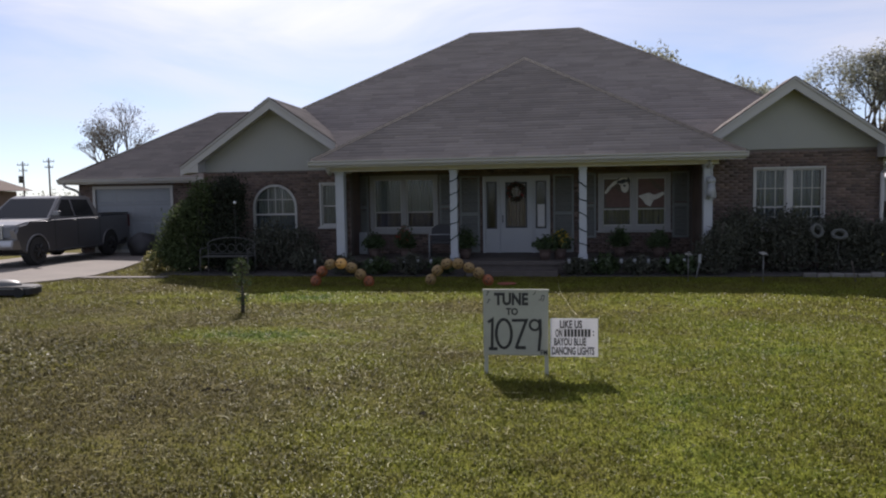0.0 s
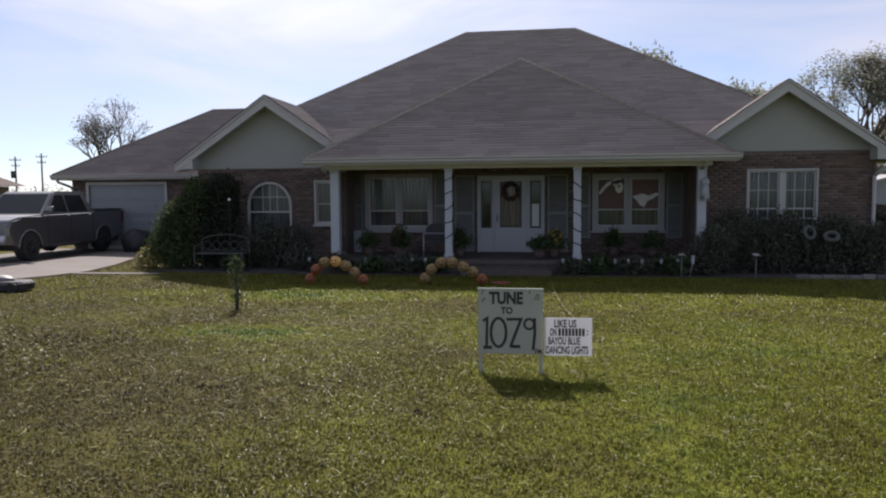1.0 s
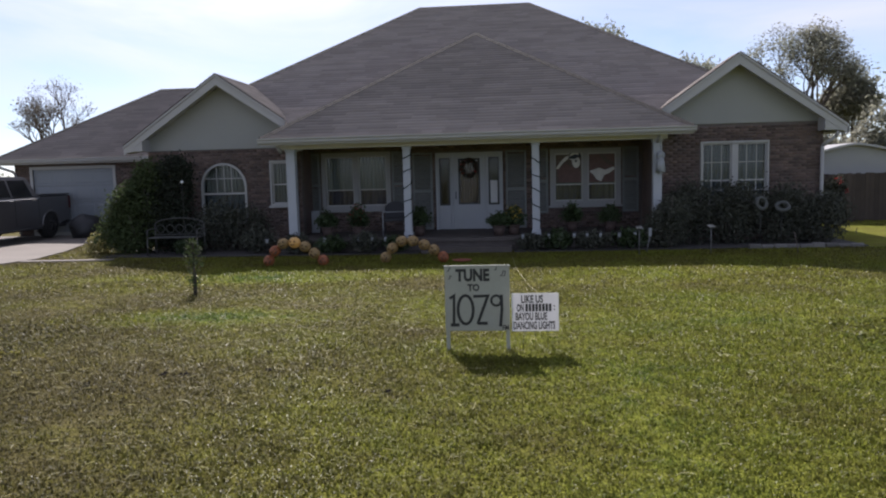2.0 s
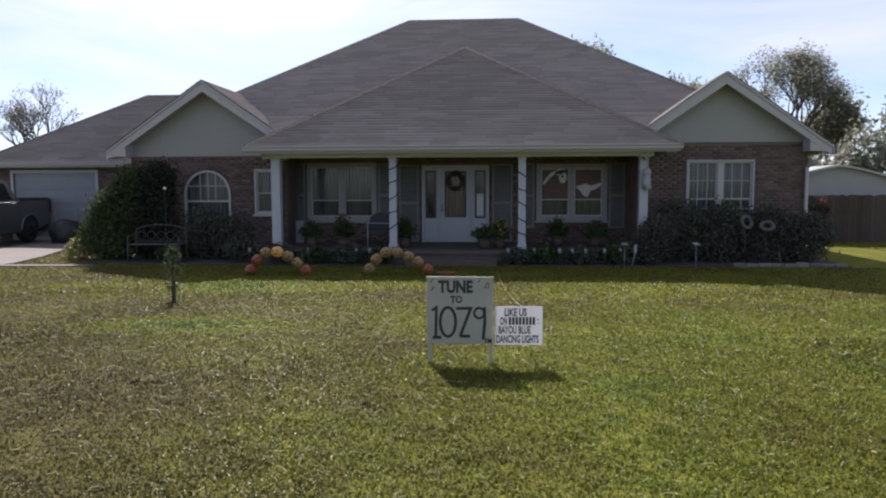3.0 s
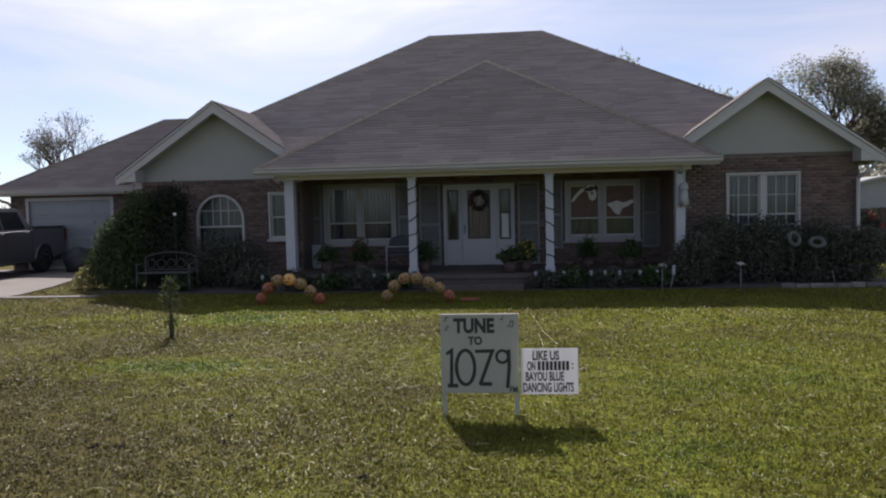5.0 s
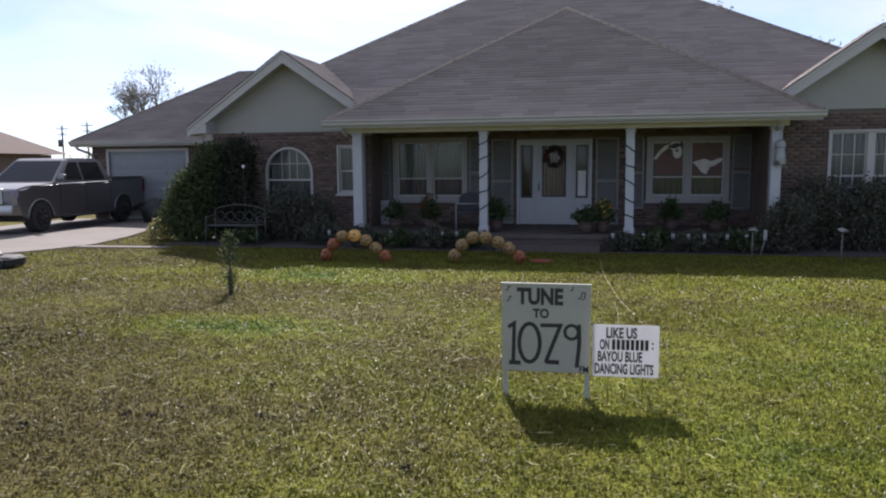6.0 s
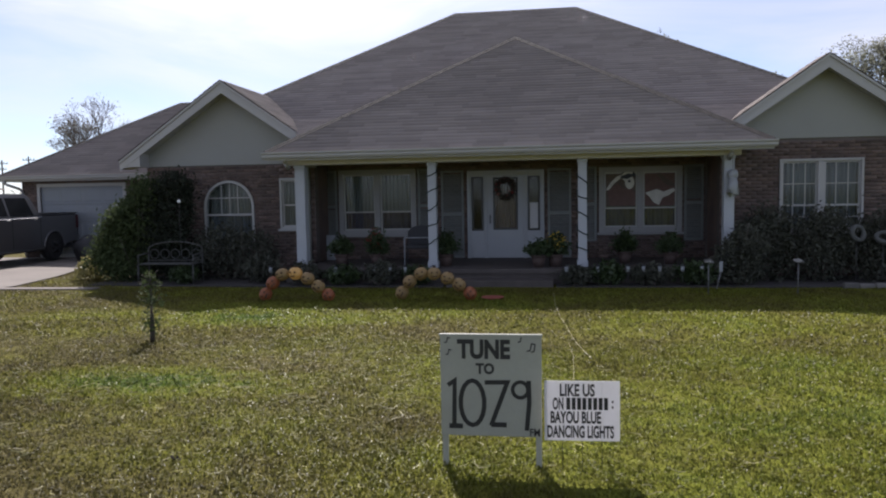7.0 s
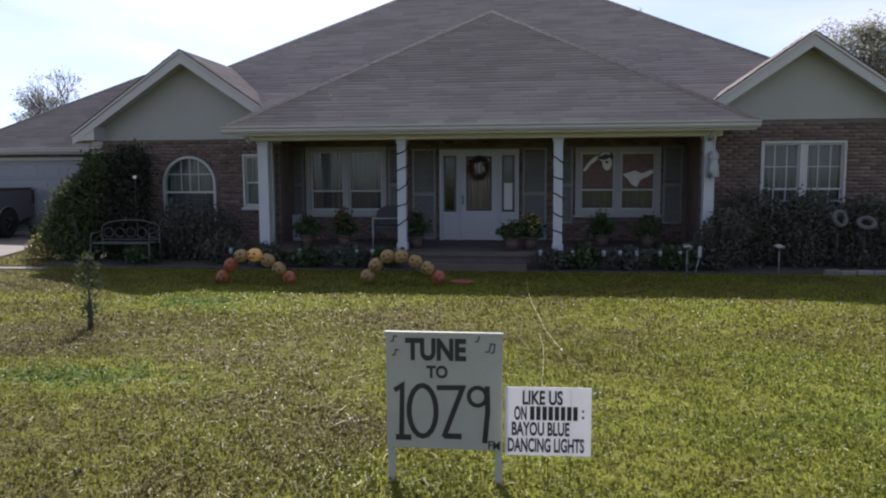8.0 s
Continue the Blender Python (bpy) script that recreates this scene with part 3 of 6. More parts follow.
# gables: siding, rake boards, soffits, returns
def gable_front(xl, xm, xr, y, ze, zr, wall_y, zb, wx0, wx1):
    slope = (zr - ze) / (xm - xl)
    zi = lambda x: zr - slope * abs(x - xm) - 0.10
    bm = bmesh.new()
    prism(bm, [(wx0, zb), (wx1, zb), (wx1, max(zi(wx1), zb + 0.02)), (xm, zi(xm)), (wx0, max(zi(wx0), zb + 0.02))], wall_y - 0.02, wall_y + 0.10)
    hpart("gable_siding", bm, M_SIDING, "grey-green gable siding")
    bm = bmesh.new()
    for sg, xe in ((-1, xl), (1, xr)):
        prism(bm, [(xe, ze - 0.02), (xm, zr - 0.02), (xm, zr - 0.29), (xe, ze - 0.24)], y + 0.02, y + 0.06)      # rake board
        prism(bm, [(xe, ze - 0.02), (xm, zr - 0.02), (xm, zr - 0.07), (xe, ze - 0.07)], y - 0.012, y + 0.02)      # drip moulding
    hpart("rake_board", bm, M_TRIM)
    bm = bmesh.new()
    for sg, xe in ((-1, xl), (1, xr)):
        prism(bm, [(xe, ze - 0.16), (xm, zr - 0.19), (xm, zr - 0.21), (xe, ze - 0.18)], y + 0.06, wall_y + 0.02)
    hpart("soffit", bm, M_TRIM)
    for xe, xi in ((xl, wx0), (xr, wx1)):
        bm = bmesh.new()
        lo, hi = min(xe, xi), max(xe, xi)
        xo = xe + (0.5 if xi > xe else -0.5)
        pts = [(xe, ze - 0.20), (xo - 0.5 * (xo - xe), ze - 0.15), (xo, ze - 0.15), (xo, ze + slope * 0.5 - 0.19), (xe, ze - 0.17)]
        prism(bm, pts, y + 0.03, wall_y + 0.03)
        hpart("eave_return", bm, M_TRIM)


gable_front(-9.42, -6.88, -4.34, 19.12, 2.59, 4.335, Y_L, 2.45, -9.0, -4.9)
gable_front(3.44, 5.90, 8.36, 18.90, 2.61, 4.335, Y_R, 2.70, 3.95, 8.0)

# porch: floor, beam, soffit, gutter
bm = bmesh.new()
bx(bm, -5.1, 4.2, 17.98, Y_P + 0.05, FLOOR - 0.09, FLOOR)
hpart("porch_floor", bevelled(bm, 0.01), M_PAVER, "dark brown porch floor")
bm = bmesh.new()
bx(bm, -5.06, 4.16, 18.02, Y_P, -0.35, FLOOR - 0.09)
hpart("porch_riser", bm, M_PAVER, "brick riser below the porch floor")
bm = bmesh.new()
bx(bm, -1.6, 0.5, 17.55, 18.02, -0.35, FLOOR - 0.18)
hpart("porch_step", bevelled(bm, 0.01), M_PAVER, "brick step before the front door")
bm = bmesh.new()
bx(bm, -5.20, -5.00, 19.46, 19.6, FLOOR, 2.34)
hpart("pilaster", bevelled(bm, 0.01), M_SIDING, "grey-green corner pilaster")
bm = bmesh.new()
bx(bm, -5.05, 4.1, 18.22, 18.48, 2.34, 2.52)
bx(bm, -5.05, -4.85, 18.48, Y_L, 2.34, 2.52)
bx(bm, 3.95, 4.1, 18.48, Y_R, 2.34, 2.52)
hpart("porch_beam", bevelled(bm, 0.008), M_BEAM, "cream-painted porch beam")
bm = bmesh.new()
bx(bm, -5.3, 4.5, 17.80, Y_P, 2.525, 2.55)
hpart("porch_soffit", bm, M_BEAM)
bm = bmesh.new()
bx(bm, -5.35, 4.58, 17.78, 17.81, 2.42, 2.57)
hpart("fascia", bm, M_TRIM)


def gutter(name, p0, p1, outward):
    """An ogee gutter between two points, opening upward."""
    p0, p1, o = Vector(p0), Vector(p1), Vector(outward)
    prof = [(0.0, 0.0), (0.0, -0.125), (0.075, -0.125), (0.105, -0.085), (0.105, -0.05), (0.135, -0.02), (0.135, 0.005), (0.128, 0.005), (0.128, -0.015), (0.095, -0.05), (0.095, -0.08), (0.07, -0.115), (0.008, -0.115), (0.008, 0.0)]
    bm = bmesh.new()
    a = [bm.verts.new(p0 + o * s + Vector((0, 0, z))) for s, z in prof]
    b = [bm.verts.new(p1 + o * s + Vector((0, 0, z))) for s, z in prof]
    for i in range(len(prof)):
        j = (i + 1) % len(prof)
        bm.faces.new((a[i], a[j], b[j], b[i]))
    for end in (a, b):
        bm.faces.new(end)
    return hpart(name, bm, M_TRIM)


gutter("gutter", (-5.38, 17.78, 2.585), (4.62, 17.78, 2.585), (0, -1, 0))
gutter("gutter", (-16.86, 24.4, 2.50), (-9.5, 24.4, 2.50), (0, -1, 0))
for box in ((-16.86, -9.1, 24.4, 24.43, 2.33, 2.49), (-16.89, -16.86, 24.4, 32.5, 2.33, 2.49), (8.40, 8.43, 18.95, 33.6, 2.40, 2.56)):
    bm = bmesh.new()
    bx(bm, *box)
    hpart("fascia", bm, M_TRIM)
for box in ((-16.86, -9.1, 24.43, Y_G + 0.02, 2.33, 2.35), (-16.86, -16.42, Y_G + 0.02, 32.5, 2.33, 2.35), (8.0, 8.40, 19.4, 33.6, 2.40, 2.42)):
    bm = bmesh.new()
    bx(bm, *box)
    hpart("soffit", bm, M_TRIM)


def downspout(pts):
    bm = bmesh.new()
    for a, b in zip(pts[:-1], pts[1:]):
        rod(bm, a, b, 0.045, 0.045, 8)
    hpart("downspout", bm, M_TRIM)


downspout([(-16.66, 24.35, 2.37), (-16.61, 24.4, 2.25), (-16.38, 24.72, 2.1), (-16.33, 24.78, 1.98), (-16.33, 24.78, -0.05)])
downspout([(8.2, 18.98, 2.42), (8.15, 19.05, 2.3), (7.95, 19.28, 2.1), (7.95, 19.28, -0.1)])
for x in (-4.98, 3.86):
    downspout([(x, 17.9, 2.46), (x, 17.95, 2.38), (x, 18.17, 2.28)])

# columns
def column(x, h):
    bm = bmesh.new()
    bx(bm, x - h, x + h, 18.35 - h, 18.35 + h, FLOOR, 2.34)
    ob = hpart("column", bevelled(bm, 0.012), M_COLUMN, "white square porch column")
    bm = bmesh.new()
    bx(bm, x - h - 0.018, x + h + 0.018, 18.332 - h, 18.368 + h, FLOOR + 0.001, FLOOR + 0.14)
    hpart("column_base", bevelled(bm, 0.012), M_COLUMN, under=ob)
    bm = bmesh.new()
    bx(bm, x - h - 0.016, x + h + 0.016, 18.334 - h, 18.366 + h, 2.28, 2.339)
    hpart("column_cap", bevelled(bm, 0.012), M_COLUMN, under=ob)


for x, h in ((-4.78, 0.108), (-1.965, 0.088), (1.085, 0.088), (3.885, 0.098)):
    column(x, h)


# windows and doors
def ring(bm, x0, x1, z0, z1, w, y0, y1):
    bx(bm, x0, x0 + w, y0, y1, z0, z1)
    bx(bm, x1 - w, x1, y0, y1, z0, z1)
    bx(bm, x0 + w, x1 - w, y0, y1, z1 - w, z1)
    bx(bm, x0 + w, x1 - w, y0, y1, z0, z0 + w)


def sash_window(x0, x1, z0, z1, wall_y, units=2, grid=(3, 2), casing=0.05, mullion=0.09, rail=None, lower_grid=True, casing_mat=None):
    """A wooden window: casing, mullion, sashes with glazing bars, glass and sill."""
    cm = casing_mat or M_TRIM
    bm = bmesh.new()
    ring(bm, x0, x1, z0, z1, casing, wall_y - 0.03, wall_y + 0.12)
    win = hpart("window", bevelled(bm, 0.006, 1), cm, "white-framed sash window")
    rail = rail or (z0 + z1) / 2
    span = (x1 - x0 - 2 * casing - mullion * (units - 1)) / units
    for i in range(units):
        a = x0 + casing + i * (span + mullion)
        b = a + span
        if i:
            bm = bmesh.new()
            bx(bm, a - mullion, a, wall_y - 0.02, wall_y + 0.12, z0 + casing, z1 - casing)
            hpart("mullion", bm, cm, under=win)
        for lo, hi, off, grd in ((rail - 0.02, z1 - casing, 0.03, True), (z0 + casing, rail + 0.02, 0.06, lower_grid)):
            bm = bmesh.new()
            ring(bm, a, b, lo, hi, 0.035, wall_y + off, wall_y + off + 0.03)
            if grd and grid:
                nxg, nzg = grid
                for k in range(1, nxg):
                    x = a + (b - a) * k / nxg
                    bx(bm, x - 0.009, x + 0.009, wall_y + off + 0.004, wall_y + off + 0.026, lo + 0.035, hi - 0.035)
                for k in range(1, nzg):
                    z = lo + (hi - lo) * k / nzg
                    bx(bm, a + 0.035, b - 0.035, wall_y + off + 0.006, wall_y + off + 0.024, z - 0.009, z + 0.009)
            hpart("sash", bm, M_TRIM, under=win)
            bm = bmesh.new()
            bx(bm, a + 0.03, b - 0.03, wall_y + off + 0.012, wall_y + off + 0.016, lo + 0.03, hi - 0.03)
            pane = hpart("pane", bm, M_GLASS, under=win)
            pane.visible_shadow = False
    bm = bmesh.new()
    bx(bm, x0 - 0.04, x1 + 0.04, wall_y - 0.07, wall_y + 0.02, z0 - 0.05, z0)
    hpart("sill", bevelled(bm, 0.006, 1), cm, under=win)
    return win


# backing added behind the lower porch panes to brighten them and mute green
M_DUSK = mat("lower_pane_backing", (0.15, 0.115, 0.14), 0.85, vary=0.15, scale=5, coords="World")
M_DRAPE = mat("grey_drape", (0.20, 0.20, 0.22), 0.85, vary=0.08, scale=6, coords="World")


# white trim with the porch's shade put into its colour, for the porch casings
M_DIM_TRIM = mat("porch_shade_trim", (0.30, 0.295, 0.29), 0.6, vary=0.08, scale=4, coords="World")


def curtain(x0, x1, z0, z1, y, material=None, folds=14):
    bm = bmesh.new()
    pts = []
    n = folds * 6
    for i in range(n + 1):
        x = x0 + (x1 - x0) * i / n
        pts.append((x, y + 0.03 * math.sin(i * 2 * math.pi / 6 + 0.7 * math.sin(i * 0.35))))
    for (xa, ya), (xb, yb) in zip(pts[:-1], pts[1:]):
        lo = [bm.verts.new((xa, ya, z0)), bm.verts.new((xb, yb, z0))]
        hi = [bm.verts.new((xb, yb, z1)), bm.verts.new((xa, ya, z1))]
        bm.faces.new(lo + hi)
    return hpart("curtain", bm, material or M_CURTAIN)


sash_window(*RIGHT_WIN, Y_R, units=2, grid=(3, 2), rail=1.33, mullion=0.13)
sash_window(*NARROW, Y_L, units=1, grid=None, rail=1.5)
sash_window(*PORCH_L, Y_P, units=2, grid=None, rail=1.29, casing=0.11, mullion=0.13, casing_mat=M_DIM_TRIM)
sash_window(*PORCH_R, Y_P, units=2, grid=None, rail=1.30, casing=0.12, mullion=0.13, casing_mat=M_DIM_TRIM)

# arched window
bm = bmesh.new()
steps = 16
arc = [math.pi * i / steps for i in range(steps + 1)]
for a, b in zip(arc[:-1], arc[1:]):
    prism(bm, [(cxa + r * math.cos(t), SPRING + r * math.sin(t)) for r, t in ((ra, a), (ra, b), (ra - 0.055, b), (ra - 0.055, a))], Y_L - 0.03, Y_L + 0.1)
bx(bm, ARCH[0], ARCH[0] + 0.055, Y_L - 0.03, Y_L + 0.1, ARCH[2], SPRING)
bx(bm, ARCH[1] - 0.055, ARCH[1], Y_L - 0.03, Y_L + 0.1, ARCH[2], SPRING)
bx(bm, ARCH[0] + 0.055, ARCH[1] - 0.055, Y_L - 0.03, Y_L + 0.1, ARCH[2], ARCH[2] + 0.055)
arch_window = hpart("window", bm, M_TRIM, "arched white window with radiating glazing bars")
bm = bmesh.new()
bx(bm, ARCH[0] + 0.055, ARCH[1] - 0.055, Y_L + 0.0, Y_L + 0.07, 1.27, 1.32)
bx(bm, ARCH[0] + 0.055, ARCH[1] - 0.055, Y_L + 0.02, Y_L + 0.06, 1.675, 1.70)
for x in (-0.20, 0.0, 0.20):
    bx(bm, cxa + x - 0.01, cxa + x + 0.01, Y_L + 0.025, Y_L + 0.055, 1.32, 1.675)
    bx(bm, cxa + x - 0.01, cxa + x + 0.01, Y_L + 0.025, Y_L + 0.055, 1.70, SPRING + math.sqrt((ra - 0.05) ** 2 - x * x))
hpart("glazing_bar", bm, M_TRIM, under=arch_window)
bm = bmesh.new()
prism(bm, [(ARCH[0] + 0.03, ARCH[2] + 0.03), (ARCH[1] - 0.03, ARCH[2] + 0.03)] + [(cxa + (ra - 0.03) * math.cos(t), SPRING + (ra - 0.03) * math.sin(t)) for t in arc], Y_L + 0.038, Y_L + 0.042)
pane = hpart("pane", bm, M_GLASS, under=arch_window)
pane.visible_shadow = False

curtain(-7.55, -6.44, 0.5, 1.28, Y_L + 0.2, M_DRAPE)
curtain(-7.55, -6.44, 1.33, 2.05, Y_L + 0.22)
curtain(-5.72, -5.24, 1.0, 2.1, Y_L + 0.2, folds=6)
curtain(5.15, 6.7, 0.8, 2.28, Y_R + 0.3, M_DRAPE)
curtain(-4.5, -2.8, 1.3, 2.28, Y_P + 0.25, folds=18)
# lower sheets in M_DUSK are added to lift the tone of the panes
curtain(-4.5, -2.8, 0.76, 1.28, Y_P + 0.27, M_DUSK, folds=10)
curtain(1.65, 3.3, 0.76, 1.30, Y_P + 0.27, M_DUSK, folds=10)

# shutters
def shutter(x0, x1, z0, z1, wall_y):
    bm = bmesh.new()
    ring(bm, x0, x1, z0, z1, 0.05, wall_y - 0.045, wall_y - 0.005)
    zm = (z0 + z1) / 2
    bx(bm, x0 + 0.05, x1 - 0.05, wall_y - 0.045, wall_y - 0.005, zm - 0.04, zm + 0.04)
    ob = hpart("shutter", bm, M_SHUTTER, "dark louvred shutter")
    bm = bmesh.new()
    z = z0 + 0.06
    while z < z1 - 0.07:
        if abs(z - zm) > 0.06:
            v = bx(bm, x0 + 0.052, x1 - 0.052, wall_y - 0.036, wall_y - 0.006, z, z + 0.008)
            for k in v:
                k.co.z += (k.co.y - wall_y + 0.02) * 0.9
        z += 0.045
    hpart("louvre", bm, M_SHUTTER, under=ob)


for x0, x1, z0, z1 in ((-5.10, -4.66, 0.55, 2.3), (-2.68, -2.28, 0.55, 2.3), (-2.12, -1.58, 0.18, 2.24), (0.38, 0.92, 0.18, 2.24), (1.08, 1.50, 0.55, 2.26), (3.44, 3.86, 0.55, 2.26)):
    shutter(x0, x1, z0, z1, Y_P)

# front door with sidelights
bm = bmesh.new()
bx(bm, DOOR[0], DOOR[0] + 0.07, Y_P - 0.03, Y_P + 0.12, FLOOR, DOOR[3])
bx(bm, DOOR[1] - 0.07, DOOR[1], Y_P - 0.03, Y_P + 0.12, FLOOR, DOOR[3])
bx(bm, DOOR[0] + 0.07, DOOR[1] - 0.07, Y_P - 0.03, Y_P + 0.12, DOOR[3] - 0.09, DOOR[3])
bx(bm, -1.09, -1.03, Y_P - 0.02, Y_P + 0.12, FLOOR, DOOR[3] - 0.09)
bx(bm, -0.17, -0.11, Y_P - 0.02, Y_P + 0.12, FLOOR, DOOR[3] - 0.09)
entrance = hpart("door_surround", bevelled(bm, 0.006, 1), M_DOOR, "white door surround")


def glazed_leaf(name, x0, x1, gx0, gx1, gz0, gz1, y):
    bm = bmesh.new()
    holed(bm, x0, x1, FLOOR + 0.01, DOOR[3] - 0.09, y, y + 0.05, [(gx0, gx1, gz0, gz1)])
    leaf = hpart(name, bm, M_DOOR)
    bm = bmesh.new()
    ring(bm, gx0 - 0.03, gx1 + 0.03, gz0 - 0.03, gz1 + 0.03, 0.045, y - 0.014, y + 0.02)
    hpart("glass_border", bm, M_DARKFRAME, "dark border round the glass", leaf)
    bm = bmesh.new()
    bx(bm, gx0, gx1, y + 0.02, y + 0.026, gz0, gz1)
    g = hpart("pane", bm, M_GLASS, under=leaf)
    g.visible_shadow = False
    if name == "door":
        bm = bmesh.new()
        for zc in (0.24, 0.5):
            ring(bm, x0 + 0.12, (x0 + x1) / 2 - 0.05, zc, zc + 0.2, 0.02, y - 0.01, y + 0.002)
            ring(bm, (x0 + x1) / 2 + 0.05, x1 - 0.12, zc, zc + 0.2, 0.02, y - 0.01, y + 0.002)
        hpart("panel_moulding", bm, M_DOOR, under=leaf)
        bm = bmesh.new()
        rod(bm, (x0 + 0.07, y - 0.06, 1.0), (x0 + 0.07, y, 1.0), 0.018)
        rod(bm, (x0 + 0.07, y - 0.05, 1.0), (x0 + 0.07, y - 0.05, 1.18), 0.012)
        hpart("door_handle", bm, M_DARKFRAME, "dark door handle", leaf)
    return leaf


glazed_leaf("door", -1.03, -0.17, -0.86, -0.34, 0.86, 2.03, Y_P + 0.03)
# backing added behind the door glass, its pink standing for reflections
curtain(-0.90, -0.30, 0.80, 2.06, Y_P + 0.16, mat("pink_reflection_backing", (0.42, 0.30, 0.27), 0.8, vary=0.15, scale=8, coords="World"), 8)
glazed_leaf("sidelight", -1.43, -1.09, -1.37, -1.15, 0.84, 2.05, Y_P + 0.02)
right_light = glazed_leaf("sidelight", -0.11, 0.23, -0.05, 0.17, 0.84, 2.05, Y_P + 0.02)

# white panel added to stand for the bright patch in the sidelight glass
bm = bmesh.new()
bx(bm, -0.04, 0.16, Y_P + 0.030, Y_P + 0.033, 0.86, 1.46)
hpart("paper_panel", bm, M_SIGN2, "white panel added for the bright patch in the sidelight", right_light)

# garage door
bm = bmesh.new()
ring(bm, GARAGE[0] - 0.1, GARAGE[1] + 0.1, GARAGE[2], GARAGE[3] + 0.1, 0.1, Y_G - 0.02, Y_G + 0.05)
garage = hpart("garage_door", bm, M_TRIM, "white sectional garage door, closed")
for k in range(4):
    z0 = -0.09 + k * 0.56
    bm = bmesh.new()
    cuts = [GARAGE[0]] + [GARAGE[0] + 0.07 + j * 0.71 + s for j in range(4) for s in (0, 0.62)] + [GARAGE[1]]
    zs = [z0, z0 + 0.08, z0 + 0.48, z0 + 0.553]
    grid = [[bm.verts.new((x, Y_G + 0.055, z)) for x in cuts] for z in zs]
    cells = []
    for i in range(3):
        for j in range(len(cuts) - 1):
            f = bm.faces.new((grid[i][j], grid[i][j + 1], grid[i + 1][j + 1], grid[i + 1][j]))
            if i == 1 and j % 2:
                cells.append(f)
    bmesh.ops.inset_individual(bm, faces=cells, thickness=0.025, depth=-0.014)
    bmesh.ops.inset_individual(bm, faces=cells, thickness=0.04, depth=0.010)
    rim = bmesh.ops.extrude_edge_only(bm, edges=[e for e in bm.edges if e.is_boundary])["geom"]
    for v in rim:
        if isinstance(v, bmesh.types.BMVert):
            v.co.y += 0.04
    hpart("panel", bm, M_GARAGE, under=garage)

# ---- signs on the lawn ----
def letters(parent, text, x, z, y, height, width=None, bold=0.0, lean=0.0, material=None):
    """Raised painted letters, centred at x with their foot at z, on a board that faces -y."""
    cu = bpy.data.curves.new("lettering", "FONT")
    cu.body, cu.size, cu.align_x = text, 1.0, "CENTER"
    cu.extrude, cu.offset, cu.resolution_u = 0.002, bold, 4
    tmp = new("lettering", cu)
    bpy.context.view_layer.update()
    me = bpy.data.meshes.new_from_object(tmp.evaluated_get(bpy.context.evaluated_depsgraph_get()))
    bpy.data.objects.remove(tmp)
    co = np.array([v.co[:] for v in me.vertices])
    w, h0, h = co[:, 0].max() - co[:, 0].min(), co[:, 1].min(), co[:, 1].max() - co[:, 1].min()
    sx = (width / w) if width else height / h
    mid = (co[:, 0].max() + co[:, 0].min()) / 2
    for v in me.vertices:
        a, b, c = v.co
        v.co = (x + (a - mid) * sx + (b - h0) * lean * height / h, y - (c + 0.002) * 0.5, z + (b - h0) * height / h)
    me.materials.append(material or M_INK)
    ob = new("lettering", me)
    ob.matrix_world = pose(0, 0, 0)
    ob.parent = parent
    return ob


big = thing("yard_sign", "white hand-lettered plywood sign on two wooden legs", "sign", at=(0.115, 7.6, 0))
inv = Matrix.Translation((-0.115, -7.6, 0))
kids = []
bm = bmesh.new()
bx(bm, -0.19, 0.42, 7.588, 7.60, 0.19, 0.80)
kids.append(part("board", bevelled(bm, 0.002, 1), M_SIGN))
bm = bmesh.new()
bx(bm, -0.195, 0.425, 7.584, 7.606, 0.798, 0.814)
kids.append(part("top_strip", bm, M_SIGN))
for x in (-0.187, 0.382):
    bm = bmesh.new()
    bx(bm, x, x + 0.036, 7.601, 7.637, -0.12, 0.79)
    kids.append(part("leg", bevelled(bm, 0.003, 1), M_SIGN, None, "white wooden leg"))
kids.append(letters(None, "TUNE", 0.0735, 0.662, 7.588, 0.12, 0.32, 0.045))
kids.append(letters(None, "TO", 0.081, 0.570, 7.588, 0.068, 0.112, 0.04))
kids.append(letters(None, "FM", 0.378, 0.196, 7.588, 0.047, 0.06, 0.015))


def stroke(pts, wide=0.027, y=7.588, name="digit"):
    """A brush stroke through (x, z) points, laid on the board."""
    bm = bmesh.new()
    p = [Vector(c) for c in pts]
    loop = (p[0] - p[-1]).length < 0.002
    if loop:
        p = p[:-1]
    n = len(p)
    seg = [(p[(i + 1) % n] - p[i]).normalized() for i in range(n if loop else n - 1)]
    rows = []
    for i in range(n):
        d0 = seg[i - 1] if loop or i else seg[0]
        d1 = seg[i] if i < len(seg) else seg[-1]
        mid = (d0 + d1).normalized()
        side = Vector((-mid.y, mid.x)) * (wide * 0.5 / max(mid.dot(d1), 0.5))
        c = p[i].copy()
        if not loop and i == 0:
            c -= d1 * wide * 0.35
        if not loop and i == n - 1:
            c += d0 * wide * 0.35
        rows.append([bm.verts.new((q.x, yy, q.y)) for yy in (y - 0.0015, y) for q in (c + side, c - side)])
    for i in range(n if loop else n - 1):
        a, b = rows[i], rows[(i + 1) % n]
        for j, k in ((0, 1), (1, 3), (3, 2), (2, 0)):
            bm.faces.new((a[j], a[k], b[k], b[j]))
    if not loop:
        for r in (rows[0], rows[-1]):
            bm.faces.new((r[0], r[1], r[3], r[2]))
    bmesh.ops.recalc_face_normals(bm, faces=bm.faces[:])
    return part(name, bm, M_INK)


